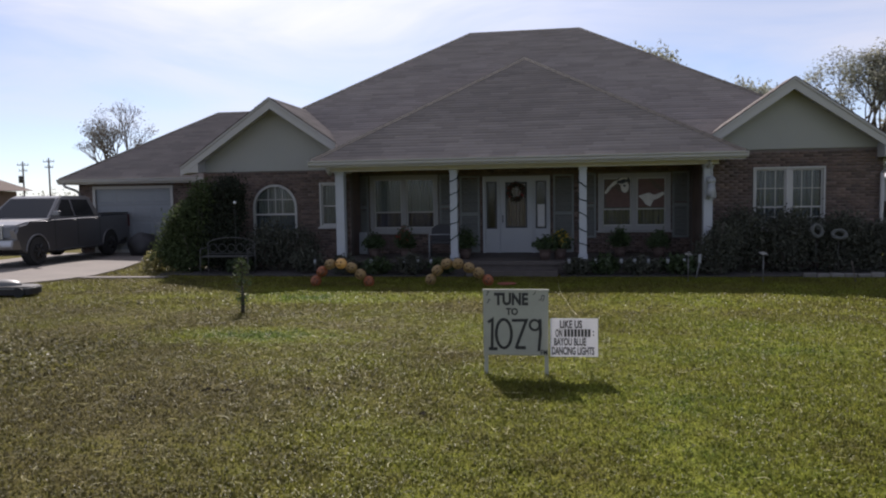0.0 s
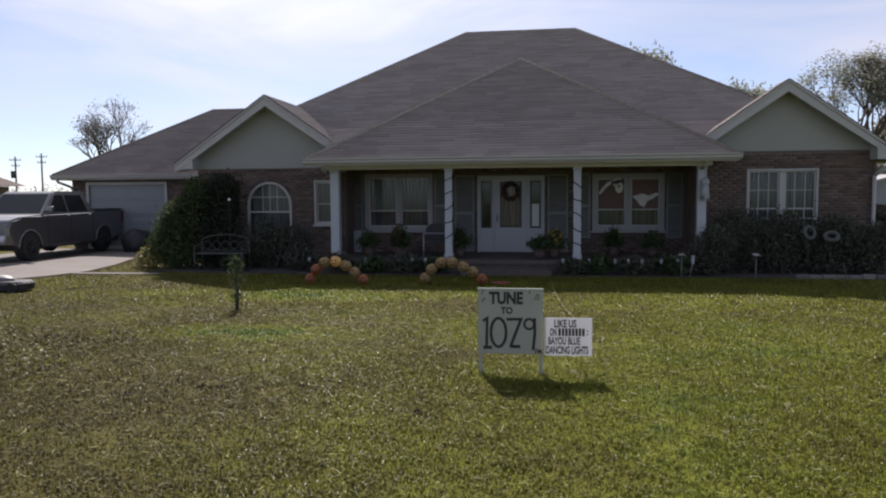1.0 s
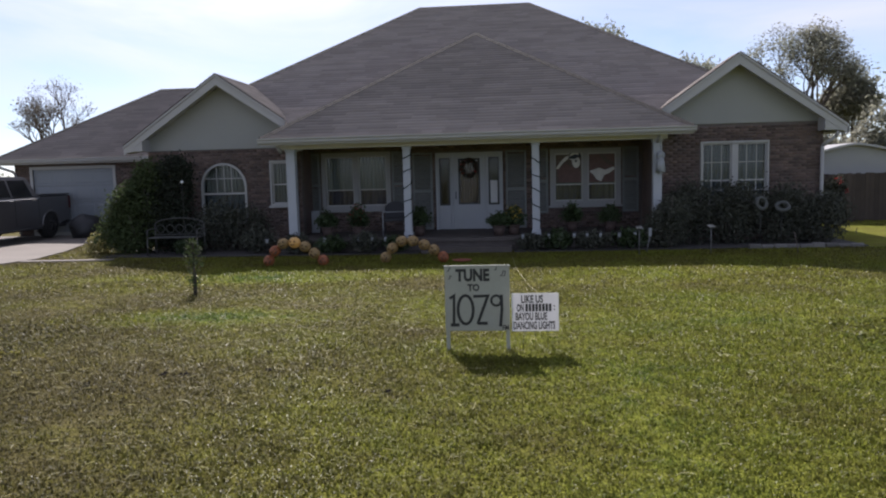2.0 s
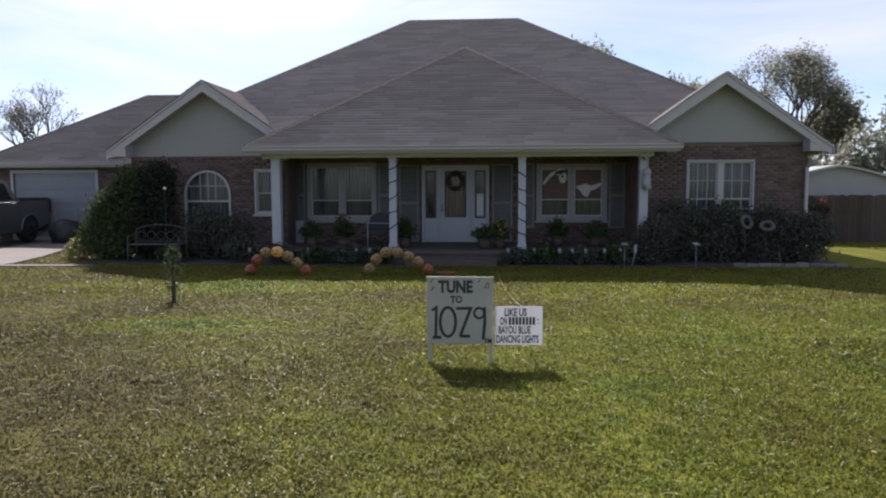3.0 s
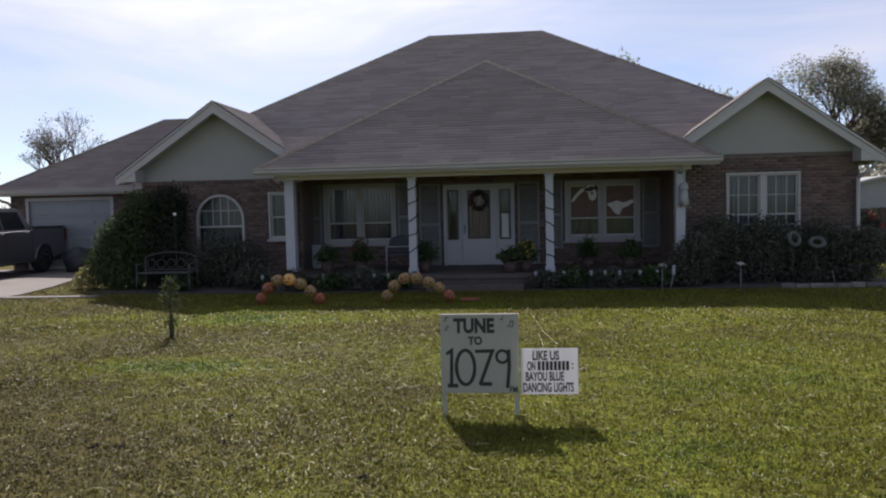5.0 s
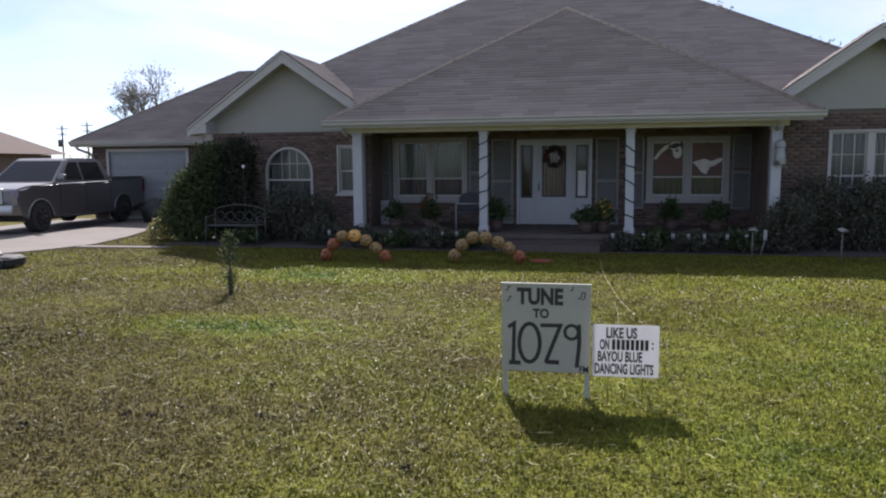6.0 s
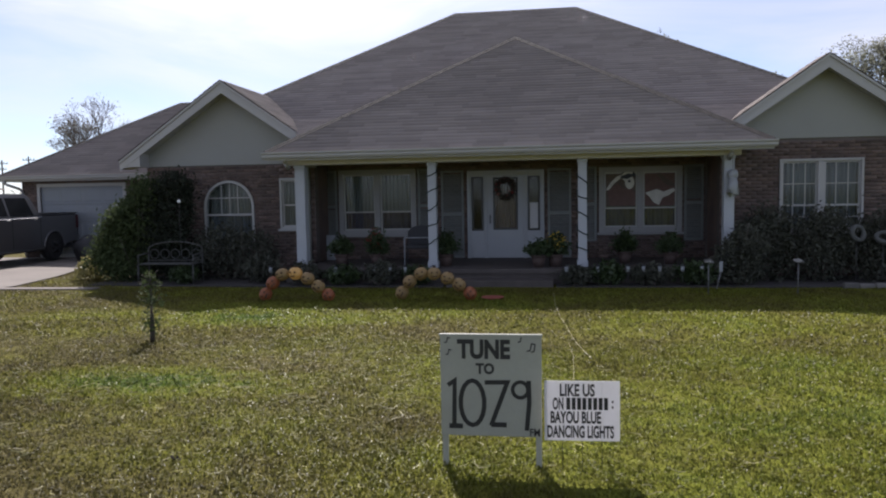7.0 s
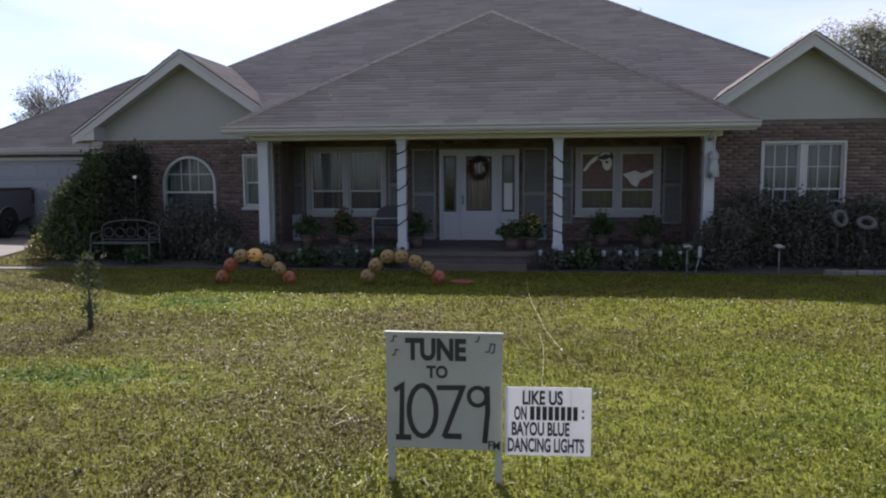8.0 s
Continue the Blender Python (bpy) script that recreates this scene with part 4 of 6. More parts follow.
def oval(cx, cz, rx, rz, a0=0, a1=360, steps=18):
    return [(cx + rx * math.sin(radians(a0 + (a1 - a0) * i / steps)), cz + rz * math.cos(radians(a0 + (a1 - a0) * i / steps))) for i in range(steps + 1)]


kids.append(stroke([(-0.138, 0.505), (-0.104, 0.528), (-0.110, 0.252)]))
kids.append(stroke([(-0.130, 0.248), (-0.068, 0.248)], 0.030, 7.5872))
kids.append(stroke(oval(0.003, 0.393, 0.072, 0.137)))
kids.append(stroke([(0.088, 0.520), (0.215, 0.523), (0.118, 0.265)]))
kids.append(stroke([(0.125, 0.262), (0.198, 0.262)], 0.030, 7.5872))
kids.append(stroke(oval(0.292, 0.478, 0.046, 0.048, 90, 450), 0.022))
kids.append(stroke([(0.342, 0.525), (0.345, 0.40), (0.330, 0.240)], y=7.5872))
for nx0, nz0, s2 in ((-0.150, 0.775, 1), (-0.142, 0.702, 1), (0.295, 0.785, 1.2), (0.352, 0.735, 1.5)):
    pts = [(nx0 - 0.012 * s2, nz0 - 0.014 * s2), (nx0, nz0 - 0.012 * s2), (nx0 + 0.006 * s2, nz0 + 0.016 * s2), (nx0 + 0.020 * s2, nz0 + 0.013 * s2)]
    if s2 > 1.4:
        pts += [(nx0 + 0.016 * s2, nz0 - 0.014 * s2), (nx0 + 0.006 * s2, nz0 - 0.018 * s2)]
    kids.append(stroke(pts, 0.007, name="music_note"))
for k in kids:
    k.parent, k.matrix_parent_inverse = big, inv

small = thing("yard_sign", "small white plastic sign on thin wire stakes beside the plywood sign", "sign")
inv = Matrix.Translation((-0.66, -7.75, 0))
kids = []
bm = bmesh.new()
bx(bm, 0.435, 0.892, 7.748, 7.752, 0.13, 0.51)
kids.append(part("board", bm, M_SIGN2))
for x in (0.545, 0.665, 0.785):
    bm = bmesh.new()
    rod(bm, (x, 7.7535, -0.17), (x, 7.7535, 0.5), 0.002, 0.002, 6)
    kids.append(part("wire_stake", bm, M_DARKFRAME))
kids.append(letters(None, "LIKE US", 0.635, 0.412, 7.748, 0.080, 0.212, 0.03))
kids.append(letters(None, "ON", 0.518, 0.326, 7.748, 0.079, 0.066, 0.03))
for i in range(8):
    bm = bmesh.new()
    bx(bm, 0.569 + i * 0.0325, 0.5925 + i * 0.0325, 7.7468, 7.748, 0.328, 0.404)
    kids.append(part("lettering_bar", bm, M_INK))
kids.append(letters(None, ":", 0.848, 0.338, 7.748, 0.050, 0.012, 0.02))
kids.append(letters(None, "BAYOU BLUE", 0.625, 0.240, 7.748, 0.078, 0.306, 0.03))
kids.append(letters(None, "DANCING LIGHTS", 0.654, 0.148, 7.748, 0.080, 0.404, 0.03))
small.matrix_world = pose(0.650, 7.54, 0.0726, 0, 0, 2) @ Matrix.Diagonal((0.955, 1, 0.94, 1))
for k in kids:
    k.parent, k.matrix_parent_inverse = small, inv


# ---- plants ----
def leaf_cloud(rng, centres, radii, count, size, squash=1.0, shell=0.55):
    """Leaf quads scattered through ellipsoids: arrays of verts and quads."""
    centres, radii = np.asarray(centres, float), np.asarray(radii, float)
    weight = radii.prod(1) ** (2 / 3)
    pick = rng.choice(len(centres), count, p=weight / weight.sum())
    d = rng.normal(size=(count, 3))
    d /= np.linalg.norm(d, axis=1)[:, None]
    r = shell + (1 - shell) * rng.random(count) ** 0.6
    r *= 1 + 0.18 * rng.normal(size=count)
    pos = centres[pick] + d * r[:, None] * radii[pick]
    u = rng.normal(size=(count, 3))
    u /= np.linalg.norm(u, axis=1)[:, None]
    w = np.cross(u, rng.normal(size=(count, 3)))
    w /= np.linalg.norm(w, axis=1)[:, None]
    s = size * (0.6 + 0.8 * rng.random(count))[:, None]
    u, w = u * s, w * s * 0.5
    v = np.stack([pos - u, pos + w * 0.9 - u * 0.1, pos + u, pos - w * 0.9 - u * 0.1], 1).reshape(-1, 3)
    return v, np.arange(count * 4).reshape(-1, 4)


def shrub(name, label, centres, radii, count, size, material, at, stems=6, seed=1, category="shrub", group=""):
    rng = np.random.default_rng(seed)
    base = thing(name, label, category, group, at=at)
    v, q = leaf_cloud(rng, np.asarray(centres) - np.asarray(at), radii, count, size)
    ok = v.reshape(-1, 4, 3)[:, :, 2].min(1) > 0.0
    v = v.reshape(-1, 4, 3)[ok].reshape(-1, 3)
    soup("leaves", v, np.arange(len(v)).reshape(-1, 4), material, base)
    bm = bmesh.new()
    for c, r in zip(centres, radii):
        for k in range(stems):
            e = Vector(c) - Vector(at) + Vector(rng.normal(size=3) * np.asarray(r) * 0.45)
            rod(bm, (rng.normal() * 0.06 + (c[0] - at[0]) * 0.5, rng.normal() * 0.06 + (c[1] - at[1]) * 0.5, -0.05), e, 0.016, 0.005, 5)
    part("stem", bm, M_BARK, base)
    return base


def tree(name, label, at, height, spread, leaves, size, material, seed, depth=5, trunk=0.22, clump=0.55, lean=0.0, first=0.3, leaf_share=1.0):
    """A tapered trunk that forks into limbs and twigs, with leaf clumps at the ends."""
    rnd = random.Random(seed)
    rng = np.random.default_rng(seed)
    base = thing(name, label, "tree", at=at)
    bm = bmesh.new()
    tips = []

    def grow(p, d, length, r, level):
        mid = p + d * length * 0.5 + Vector((rnd.gauss(0, 1), rnd.gauss(0, 1), 0)) * length * 0.05
        end = p + d * length + Vector((rnd.gauss(0, 1), rnd.gauss(0, 1), rnd.gauss(0, 0.5))) * length * 0.07
        sides = 9 if level < 2 else 5
        rod(bm, p, mid, r, r * 0.85, sides)
        rod(bm, mid, end, r * 0.85, r * 0.68, sides)
        if level >= depth - 3:
            tips.append((end, level))
        if level == depth:
            return
        n = rnd.choice((2, 3, 3)) if level else rnd.choice((3, 4))
        for k in range(n):
            a = 2 * math.pi * (k + rnd.random() * 0.7) / n
            out = Vector((math.cos(a), math.sin(a), 0))
            tilt = rnd.uniform(0.25, 0.75) * spread
            nd = (d + out * tilt + Vector((0, 0, 0.12))).normalized()
            grow(end, nd, length * rnd.uniform(0.62, 0.86), r * rnd.uniform(0.5, 0.66), level + 1)

    grow(Vector((0, 0, -0.1)), Vector((lean, 0, 1)).normalized(), height * first, trunk, 0)
    top = max(t.z for t, _ in tips)
    k = height / top
    for v in bm.verts:
        v.co.z *= k
    part("trunk", bm, M_BARK, base)
    keep = [t for t in tips if rnd.random() < leaf_share]
    centres = [(t.x, t.y, t.z * k) for t, _ in keep]
    radii = [tuple(clump * rnd.uniform(0.5, 1.25) for _ in range(3)) for _ in keep]
    v, q = leaf_cloud(rng, centres, radii, leaves, size, shell=0.2)
    soup("crown", v, q, material, base)
    return base


shrub("shrub", "tall leafy green shrub at the corner of the house", [(-9.35, 18.9, 0.7), (-9.0, 18.8, 1.22), (-8.55, 18.75, 1.75), (-9.55, 18.8, 0.35), (-8.75, 18.7, 0.9), (-8.95, 18.6, 0.2), (-9.25, 18.75, 1.0), (-8.75, 18.8, 1.5)], [(0.55, 0.55, 0.6), (0.5, 0.5, 0.5), (0.42, 0.42, 0.48), (0.48, 0.48, 0.42), (0.6, 0.5, 0.7), (0.6, 0.45, 0.4), (0.42, 0.4, 0.5), (0.4, 0.4, 0.45)], 13000, 0.05, M_SHRUB, (-9.0, 18.75, -0.2), seed=3)
# right half of the corner shrub, its shade put into darker leaves
shrub("shrub", "dark shaded half of the corner shrub, behind the iron bench", [(-8.2, 18.75, 0.9), (-7.95, 18.8, 1.4), (-7.9, 18.8, 1.95), (-8.1, 18.7, 0.45), (-7.7, 18.75, 0.3)], [(0.55, 0.45, 0.8), (0.46, 0.42, 0.7), (0.44, 0.4, 0.38), (0.65, 0.45, 0.55), (0.55, 0.42, 0.45)], 10000, 0.046, M_DARKLEAF, (-8.0, 18.8, -0.2), seed=6)
shrub("shrub", "dark rounded shrub against the brick wall", [(-6.9, 18.9, 0.5), (-6.2, 18.9, 0.45)], [(0.6, 0.5, 0.6), (0.6, 0.5, 0.55)], 5000, 0.04, M_HEDGE, (-6.5, 18.9, -0.2), seed=4)
for k, (x, zt) in enumerate(((4.55, 1.25), (5.6, 1.2), (6.7, 1.15), (7.6, 0.95))):
    shrub("shrub", "dark evergreen shrub below the window", [(x, 18.55, zt * 0.4), (x + 0.2, 18.6, zt * 0.62)], [(0.62, 0.5, zt * 0.6), (0.5, 0.45, zt * 0.45)], 5200, 0.04, M_HEDGE, (x, 18.58, -0.2), seed=10 + k, group="shrubs along the wall")

tree("tree", "sparse autumn tree with bare branches", (-33.7, 55.0, -0.2), 9.8, 1.0, 1500, 0.085, M_LEAF_DRY, 5, depth=7, trunk=0.36, clump=0.4, leaf_share=0.22, first=0.24)
broad = tree("tree", "broad leafy tree behind the house", (18.0, 46.0, -0.2), 10.0, 1.5, 11000, 0.064, M_LEAF, 23, depth=6, trunk=0.15, clump=0.5, first=0.12, leaf_share=0.9)
broad.scale = (1.45, 1.2, 1.0)
tree("tree", "low leafy tree behind the house", (15.6, 47.0, -0.2), 7.2, 1.2, 9000, 0.13, M_LEAF, 31, depth=5, trunk=0.2, clump=0.9, first=0.14)
tree("tree", "low leafy tree behind the shed", (20.8, 47.0, -0.2), 6.8, 1.2, 9000, 0.13, M_LEAF, 32, depth=5, trunk=0.2, clump=0.9, first=0.14)
tree("tree", "dense dark tree behind the shed", (24.6, 44.0, -0.2), 7.8, 1.0, 14000, 0.16, M_LEAF, 9, depth=5, trunk=0.3, clump=1.2, first=0.15)
tree("tree", "tree top showing over the roof", (5.7, 52.0, -0.2), 11.2, 0.8, 7000, 0.13, M_LEAF, 12, depth=5, trunk=0.3, clump=0.9, first=0.22)
tree("tree", "tree top showing over the roof", (13.2, 52.0, -0.2), 8.7, 1.0, 7000, 0.13, M_LEAF, 14, depth=5, trunk=0.3, clump=0.9, first=0.22)
for k, (x, y, h) in enumerate(((15.0, 38.0, 3.2), (18.5, 38.5, 4.2), (22.0, 38.0, 3.8), (25.5, 39.0, 4.6), (29.0, 40.0, 5.0))):
    shrub("hedge_bush", "tall overgrown bush behind the shed", [(x - 0.8, y, h * 0.35), (x + 0.7, y, h * 0.45), (x, y, h * 0.7)], [(1.6, 1.2, h * 0.42), (1.5, 1.2, h * 0.5), (1.3, 1.0, h * 0.38)], 5200, 0.13, M_LEAF, (x, y, -0.2), stems=4, seed=100 + k, group="bushes behind the shed")


def place(name, label, category, at, turn=0.0, group=""):
    """An empty at a spot, whose parts are built round its own origin."""
    ob = thing(name, label, category, group)
    ob.matrix_world = pose(at[0], at[1], at[2], 0, 0, turn)
    return ob


# ---- pickup truck ----
M_TRUCK = mat("silver_car_paint", (0.22, 0.22, 0.224), 0.38, metal=0.85, spec=0.6, vary=0.04, scale=1.0)
coat = M_TRUCK.node_tree.nodes["Principled BSDF"]
coat.inputs["Coat Weight"].default_value, coat.inputs["Coat Roughness"].default_value = 0.3, 0.32
M_TRUCK_LOW = mat("grey_rim_paint", (0.035, 0.035, 0.035), 0.35, metal=0.5, vary=0.04, scale=1.0)
M_CHROME = mat("chrome", (0.45, 0.45, 0.45), 0.38, metal=1.0, vary=0.04)
M_TYRE = mat("tyre_rubber", (0.022, 0.022, 0.022), 0.85, vary=0.2, scale=20)
M_BLACK = mat("black_plastic", (0.025, 0.025, 0.027), 0.5, vary=0.15, scale=10)
M_CARGLASS = mat("tinted_car_glass", (0.012, 0.014, 0.016), 0.2, spec=0.3, vary=0.02)
M_LENS = mat("lamp_lens", (0.14, 0.15, 0.17), 0.28, spec=0.6, vary=0.05)


def side_prism(bm, pts, x0, x1, x0t=None, x1t=None, zt=None, zb=None):
    """A (y, z) outline pushed across x; with zt and zb given, the sides lean in toward the top."""
    def wide(z, e0, e1):
        if zt is None:
            return e0
        k = min(max((z - zb) / (zt - zb), 0), 1)
        return e0 + (e1 - e0) * k
    a = [bm.verts.new((wide(z, x0, x0t), y, z)) for y, z in pts]
    b = [bm.verts.new((wide(z, x1, x1t), y, z)) for y, z in pts]
    bm.faces.new(a)
    bm.faces.new(b[::-1])
    for i in range(len(pts)):
        j = (i + 1) % len(pts)
        bm.faces.new((a[j], a[i], b[i], b[j]))


def rounded_nose(bm):
    """Draws the front corners in, so that the nose curves in plan."""
    for v in bm.verts:
        k = max(0.55 - v.co.y, 0) / 0.65
        v.co.x *= 1 - 0.07 * k * k


def wheel_arch(yc, r, zb=0.42):
    return [(yc - r * math.cos(t), zb + r * math.sin(t) - 0.05) for t in (math.pi * i / 10 for i in range(11))]


truck = place("pickup_truck", "silver crew-cab pickup truck parked on the driveway", "truck", (-15.03, 18.6, -0.065), 4.5)
truck.scale = (1.06, 1.06, 1.02)
FW, RW = 0.86, 4.60
body = [(0.10, 0.52), (0.35, 0.38)] + wheel_arch(FW, 0.48) + [(1.55, 0.36), (4.1, 0.36)] + wheel_arch(RW, 0.48) + [(5.2, 0.45), (5.78, 0.55), (5.80, 1.36), (4.04, 1.36), (4.02, 1.32), (1.62, 1.30), (1.45, 1.27), (0.55, 1.23), (0.14, 1.15), (0.05, 1.0)]
bm = bmesh.new()
side_prism(bm, body, -0.97, 0.97)
for cut in (0.12, 0.22, 0.32, 0.44, 0.55):
    bmesh.ops.bisect_plane(bm, geom=bm.verts[:] + bm.edges[:] + bm.faces[:], plane_co=(0, cut, 0), plane_no=(0, 1, 0))
bmesh.ops.bevel(bm, geom=[e for e in bm.edges if abs(e.verts[0].co.x - e.verts[1].co.x) < 0.01 and min(e.verts[0].co.z, e.verts[1].co.z) > 0.9], offset=0.06, segments=3, affect="EDGES")
rounded_nose(bm)
part("body", bm, M_TRUCK, truck)
bm = bmesh.new()
side_prism(bm, [(1.46, 1.25), (2.26, 1.88), (2.44, 1.94), (3.70, 1.94), (3.88, 1.88), (4.10, 1.32)], -0.93, 0.93, -0.72, 0.72, 1.94, 1.25)
bmesh.ops.bevel(bm, geom=bm.edges[:], offset=0.03, segments=2, affect="EDGES")
part("cab", bm, M_TRUCK, truck)
bm = bmesh.new()
side_prism(bm, [(1.57, 1.315), (2.25, 1.845), (2.235, 1.865), (1.54, 1.325)], -0.82, 0.82, -0.66, 0.66, 1.9, 1.3)
part("windscreen", bm, M_CARGLASS, truck)
for sg in (-1, 1):
    for y0, y1, t0, t1 in ((1.82, 2.72, 2.36, 2.72), (2.80, 3.80, 2.80, 3.66)):
        bm = bmesh.new()
        off = lambda z: 0.93 - 0.21 * (z - 1.25) / 0.69
        for thick in (0.004, -0.01):
            vs = [bm.verts.new((sg * (off(z) + thick), y, z)) for y, z in ((y0, 1.33), (y1, 1.33), (t1, 1.83), (t0, 1.83))]
            bm.faces.new(vs)
        part("side_window", bm, M_CARGLASS, truck)
    for y in (2.78, 3.9):
        bm = bmesh.new()
        bx(bm, sg * 0.975 - 0.012, sg * 0.975 + 0.012, y - 0.22, y - 0.05, 1.19, 1.225)
        part("door_handle", bevelled(bm, 0.005, 1), M_CHROME, truck)
    for y in (1.66, 2.78, 3.98):
        bm = bmesh.new()
        bx(bm, sg * 0.971 - 0.003, sg * 0.971 + 0.003, y - 0.006, y + 0.006, 0.46, 1.29)
        part("door_seam", bm, M_BLACK, truck)
    bm = bmesh.new()
    bx(bm, sg * 1.06 - 0.09, sg * 1.06 + 0.09, 1.58, 1.70, 1.34, 1.50)
    mirror = part("side_mirror", bevelled(bm, 0.04, 3), M_TRUCK, truck)
    bm = bmesh.new()
    bx(bm, sg * 0.95 - 0.06, sg * 0.95 + 0.06, 1.61, 1.67, 1.33, 1.38)
    part("mirror_arm", bm, M_BLACK, mirror)
    bm = bmesh.new()
    bx(bm, sg * 0.77 - 0.17, sg * 0.77 + 0.17, 0.0, 0.40, 0.80, 1.11)
    for v in bm.verts:
        if abs(v.co.x) > 0.8:
            v.co.y += 0.12
            v.co.z += 0.02
    part("headlight", bevelled(bm, 0.025), M_LENS, truck)
    bm = bmesh.new()
    rod(bm, (sg * 0.66, -0.10, 0.60), (sg * 0.66, 0.0, 0.60), 0.075, 0.075, 14)
    part("fog_lamp", bm, M_BLACK, truck)
    bm = bmesh.new()
    bx(bm, sg * 0.93 - 0.045, sg * 0.93 + 0.045, 5.70, 5.815, 0.9, 1.3)
    part("tail_light", bm, mat("red_lens", (0.10, 0.012, 0.012), 0.3), truck)
    bm = bmesh.new()
    bx(bm, sg * 0.99 - 0.06, sg * 0.99 + 0.06, 1.65, 4.0, 0.33, 0.38)
    part("running_board", bevelled(bm, 0.012, 1), M_BLACK, truck)
    for yc in (FW, RW):
        bm = bmesh.new()
        lip = [(yc - 0.49 * math.cos(t), 0.37 + 0.49 * math.sin(t)) for t in (math.pi * (0.02 + 0.96 * i / 14) for i in range(15))]
        tube(bm, [(sg * 0.968, y, z) for y, z in lip], 0.028, 6)
        part("fender_lip", bm, M_TRUCK, truck)
        bm = bmesh.new()
        side_prism(bm, [(y, z - 0.005) for y, z in wheel_arch(yc, 0.474)] + [(yc + 0.46, 0.40), (yc - 0.46, 0.40)], sg * 0.30, sg * 0.70)
        part("wheel_well", bm, M_BLACK, truck)
        bm = bmesh.new()
        rod(bm, (sg * 0.72, yc, 0.42), (sg * 0.985, yc, 0.42), 0.43, 0.43, 28)
        bevel_edges = [e for e in bm.edges if len(e.link_faces) == 2 and any(len(f.verts) > 5 for f in e.link_faces)]
        bmesh.ops.bevel(bm, geom=bevel_edges, offset=0.05, segments=3, affect="EDGES")
        tyre = part("wheel", bm, M_TYRE, truck)
        bm = bmesh.new()
        rod(bm, (sg * 0.95, yc, 0.40), (sg * 0.992, yc, 0.40), 0.235, 0.22, 24)
        for k in range(6):
            t = k * math.pi / 3
            rod(bm, (sg * 0.996, yc, 0.40), (sg * 0.996, yc + 0.2 * math.cos(t), 0.40 + 0.2 * math.sin(t)), 0.03, 0.04, 6)
        part("rim", bm, M_TRUCK_LOW, tyre)
bm = bmesh.new()
bx(bm, -0.56, 0.56, -0.01, 0.12, 0.80, 1.13)
grille = part("grille", bevelled(bm, 0.02), M_BLACK, truck)
bm = bmesh.new()
ring(bm, -0.60, 0.60, 0.77, 1.16, 0.05, -0.03, 0.06)
part("grille_frame", bevelled(bm, 0.012, 1), M_CHROME, grille)
for k in range(3):
    bm = bmesh.new()
    bx(bm, -0.55, 0.55, -0.03, 0.0, 0.84 + k * 0.105, 0.88 + k * 0.105)
    part("grille_bar", bevelled(bm, 0.008, 1), M_CHROME, grille)
bm = bmesh.new()
side_prism(bm, [(-0.10, 0.50), (-0.13, 0.60), (-0.10, 0.74), (0.12, 0.76), (0.2, 0.48)], -0.99, 0.99)
for cut in (-0.8, -0.55, 0.55, 0.8):
    bmesh.ops.bisect_plane(bm, geom=bm.verts[:] + bm.edges[:] + bm.faces[:], plane_co=(cut, 0, 0), plane_no=(1, 0, 0))
bmesh.ops.bevel(bm, geom=bm.edges[:], offset=0.02, segments=2, affect="EDGES")
rounded_nose(bm)
part("front_bumper", bm, M_CHROME, truck)
bm = bmesh.new()
bx(bm, -0.5, 0.5, -0.11, 0.1, 0.36, 0.50)
part("air_dam", bevelled(bm, 0.02), M_BLACK, truck)
bm = bmesh.new()
bx(bm, -0.95, 0.95, 5.75, 5.95, 0.50, 0.68)
part("rear_bumper", bevelled(bm, 0.02), M_CHROME, truck)
bm = bmesh.new()
bx(bm, -0.9, 0.9, 0.4, 5.6, 0.30, 0.45)
part("chassis", bm, M_BLACK, truck)
bm = bmesh.new()
bx(bm, -0.975, 0.975, 4.12, 5.80, 1.358, 1.38)
part("bed_rail", bm, M_BLACK, truck)

# plain dark rounded mass next to the garage door
lump = place("dark_lump", "dark rounded lump beside the garage door", "equipment", (-13.35, 23.75, -0.11), 10)
bm = bmesh.new()
ball(bm, (0, 0, 0.30), 0.52, 0.45, 0.46, 20, 14)
for v in bm.verts:
    k = noise.noise(v.co * 3.0) * 0.09
    v.co.x += k
    v.co.y += k * 0.6
    v.co.z = max(v.co.z + k, 0.0)
part("tarpaulin", bm, M_BLACK, lump)

# ---- pumpkin arches ----
M_PUMP = {"gold": mat("amber_plastic", (0.38, 0.26, 0.11), 0.4, vary=0.1, scale=9, translucent=0.35), "orange": mat("orange_plastic", (0.40, 0.14, 0.06), 0.4, vary=0.1, scale=9, translucent=0.35)}
M_PUMP["lit"] = mat("lit_amber_plastic", (0.42, 0.26, 0.08), 0.4, vary=0.1, scale=9)
lit_node = M_PUMP["lit"].node_tree.nodes["Principled BSDF"]
lit_node.inputs["Emission Color"].default_value, lit_node.inputs["Emission Strength"].default_value = (1.0, 0.5, 0.12, 1), 0.035
M_FACE = mat("dark_face_paint", (0.07, 0.035, 0.015), 0.6)
M_WIRE = mat("dark_wire", (0.05, 0.05, 0.045), 0.5)


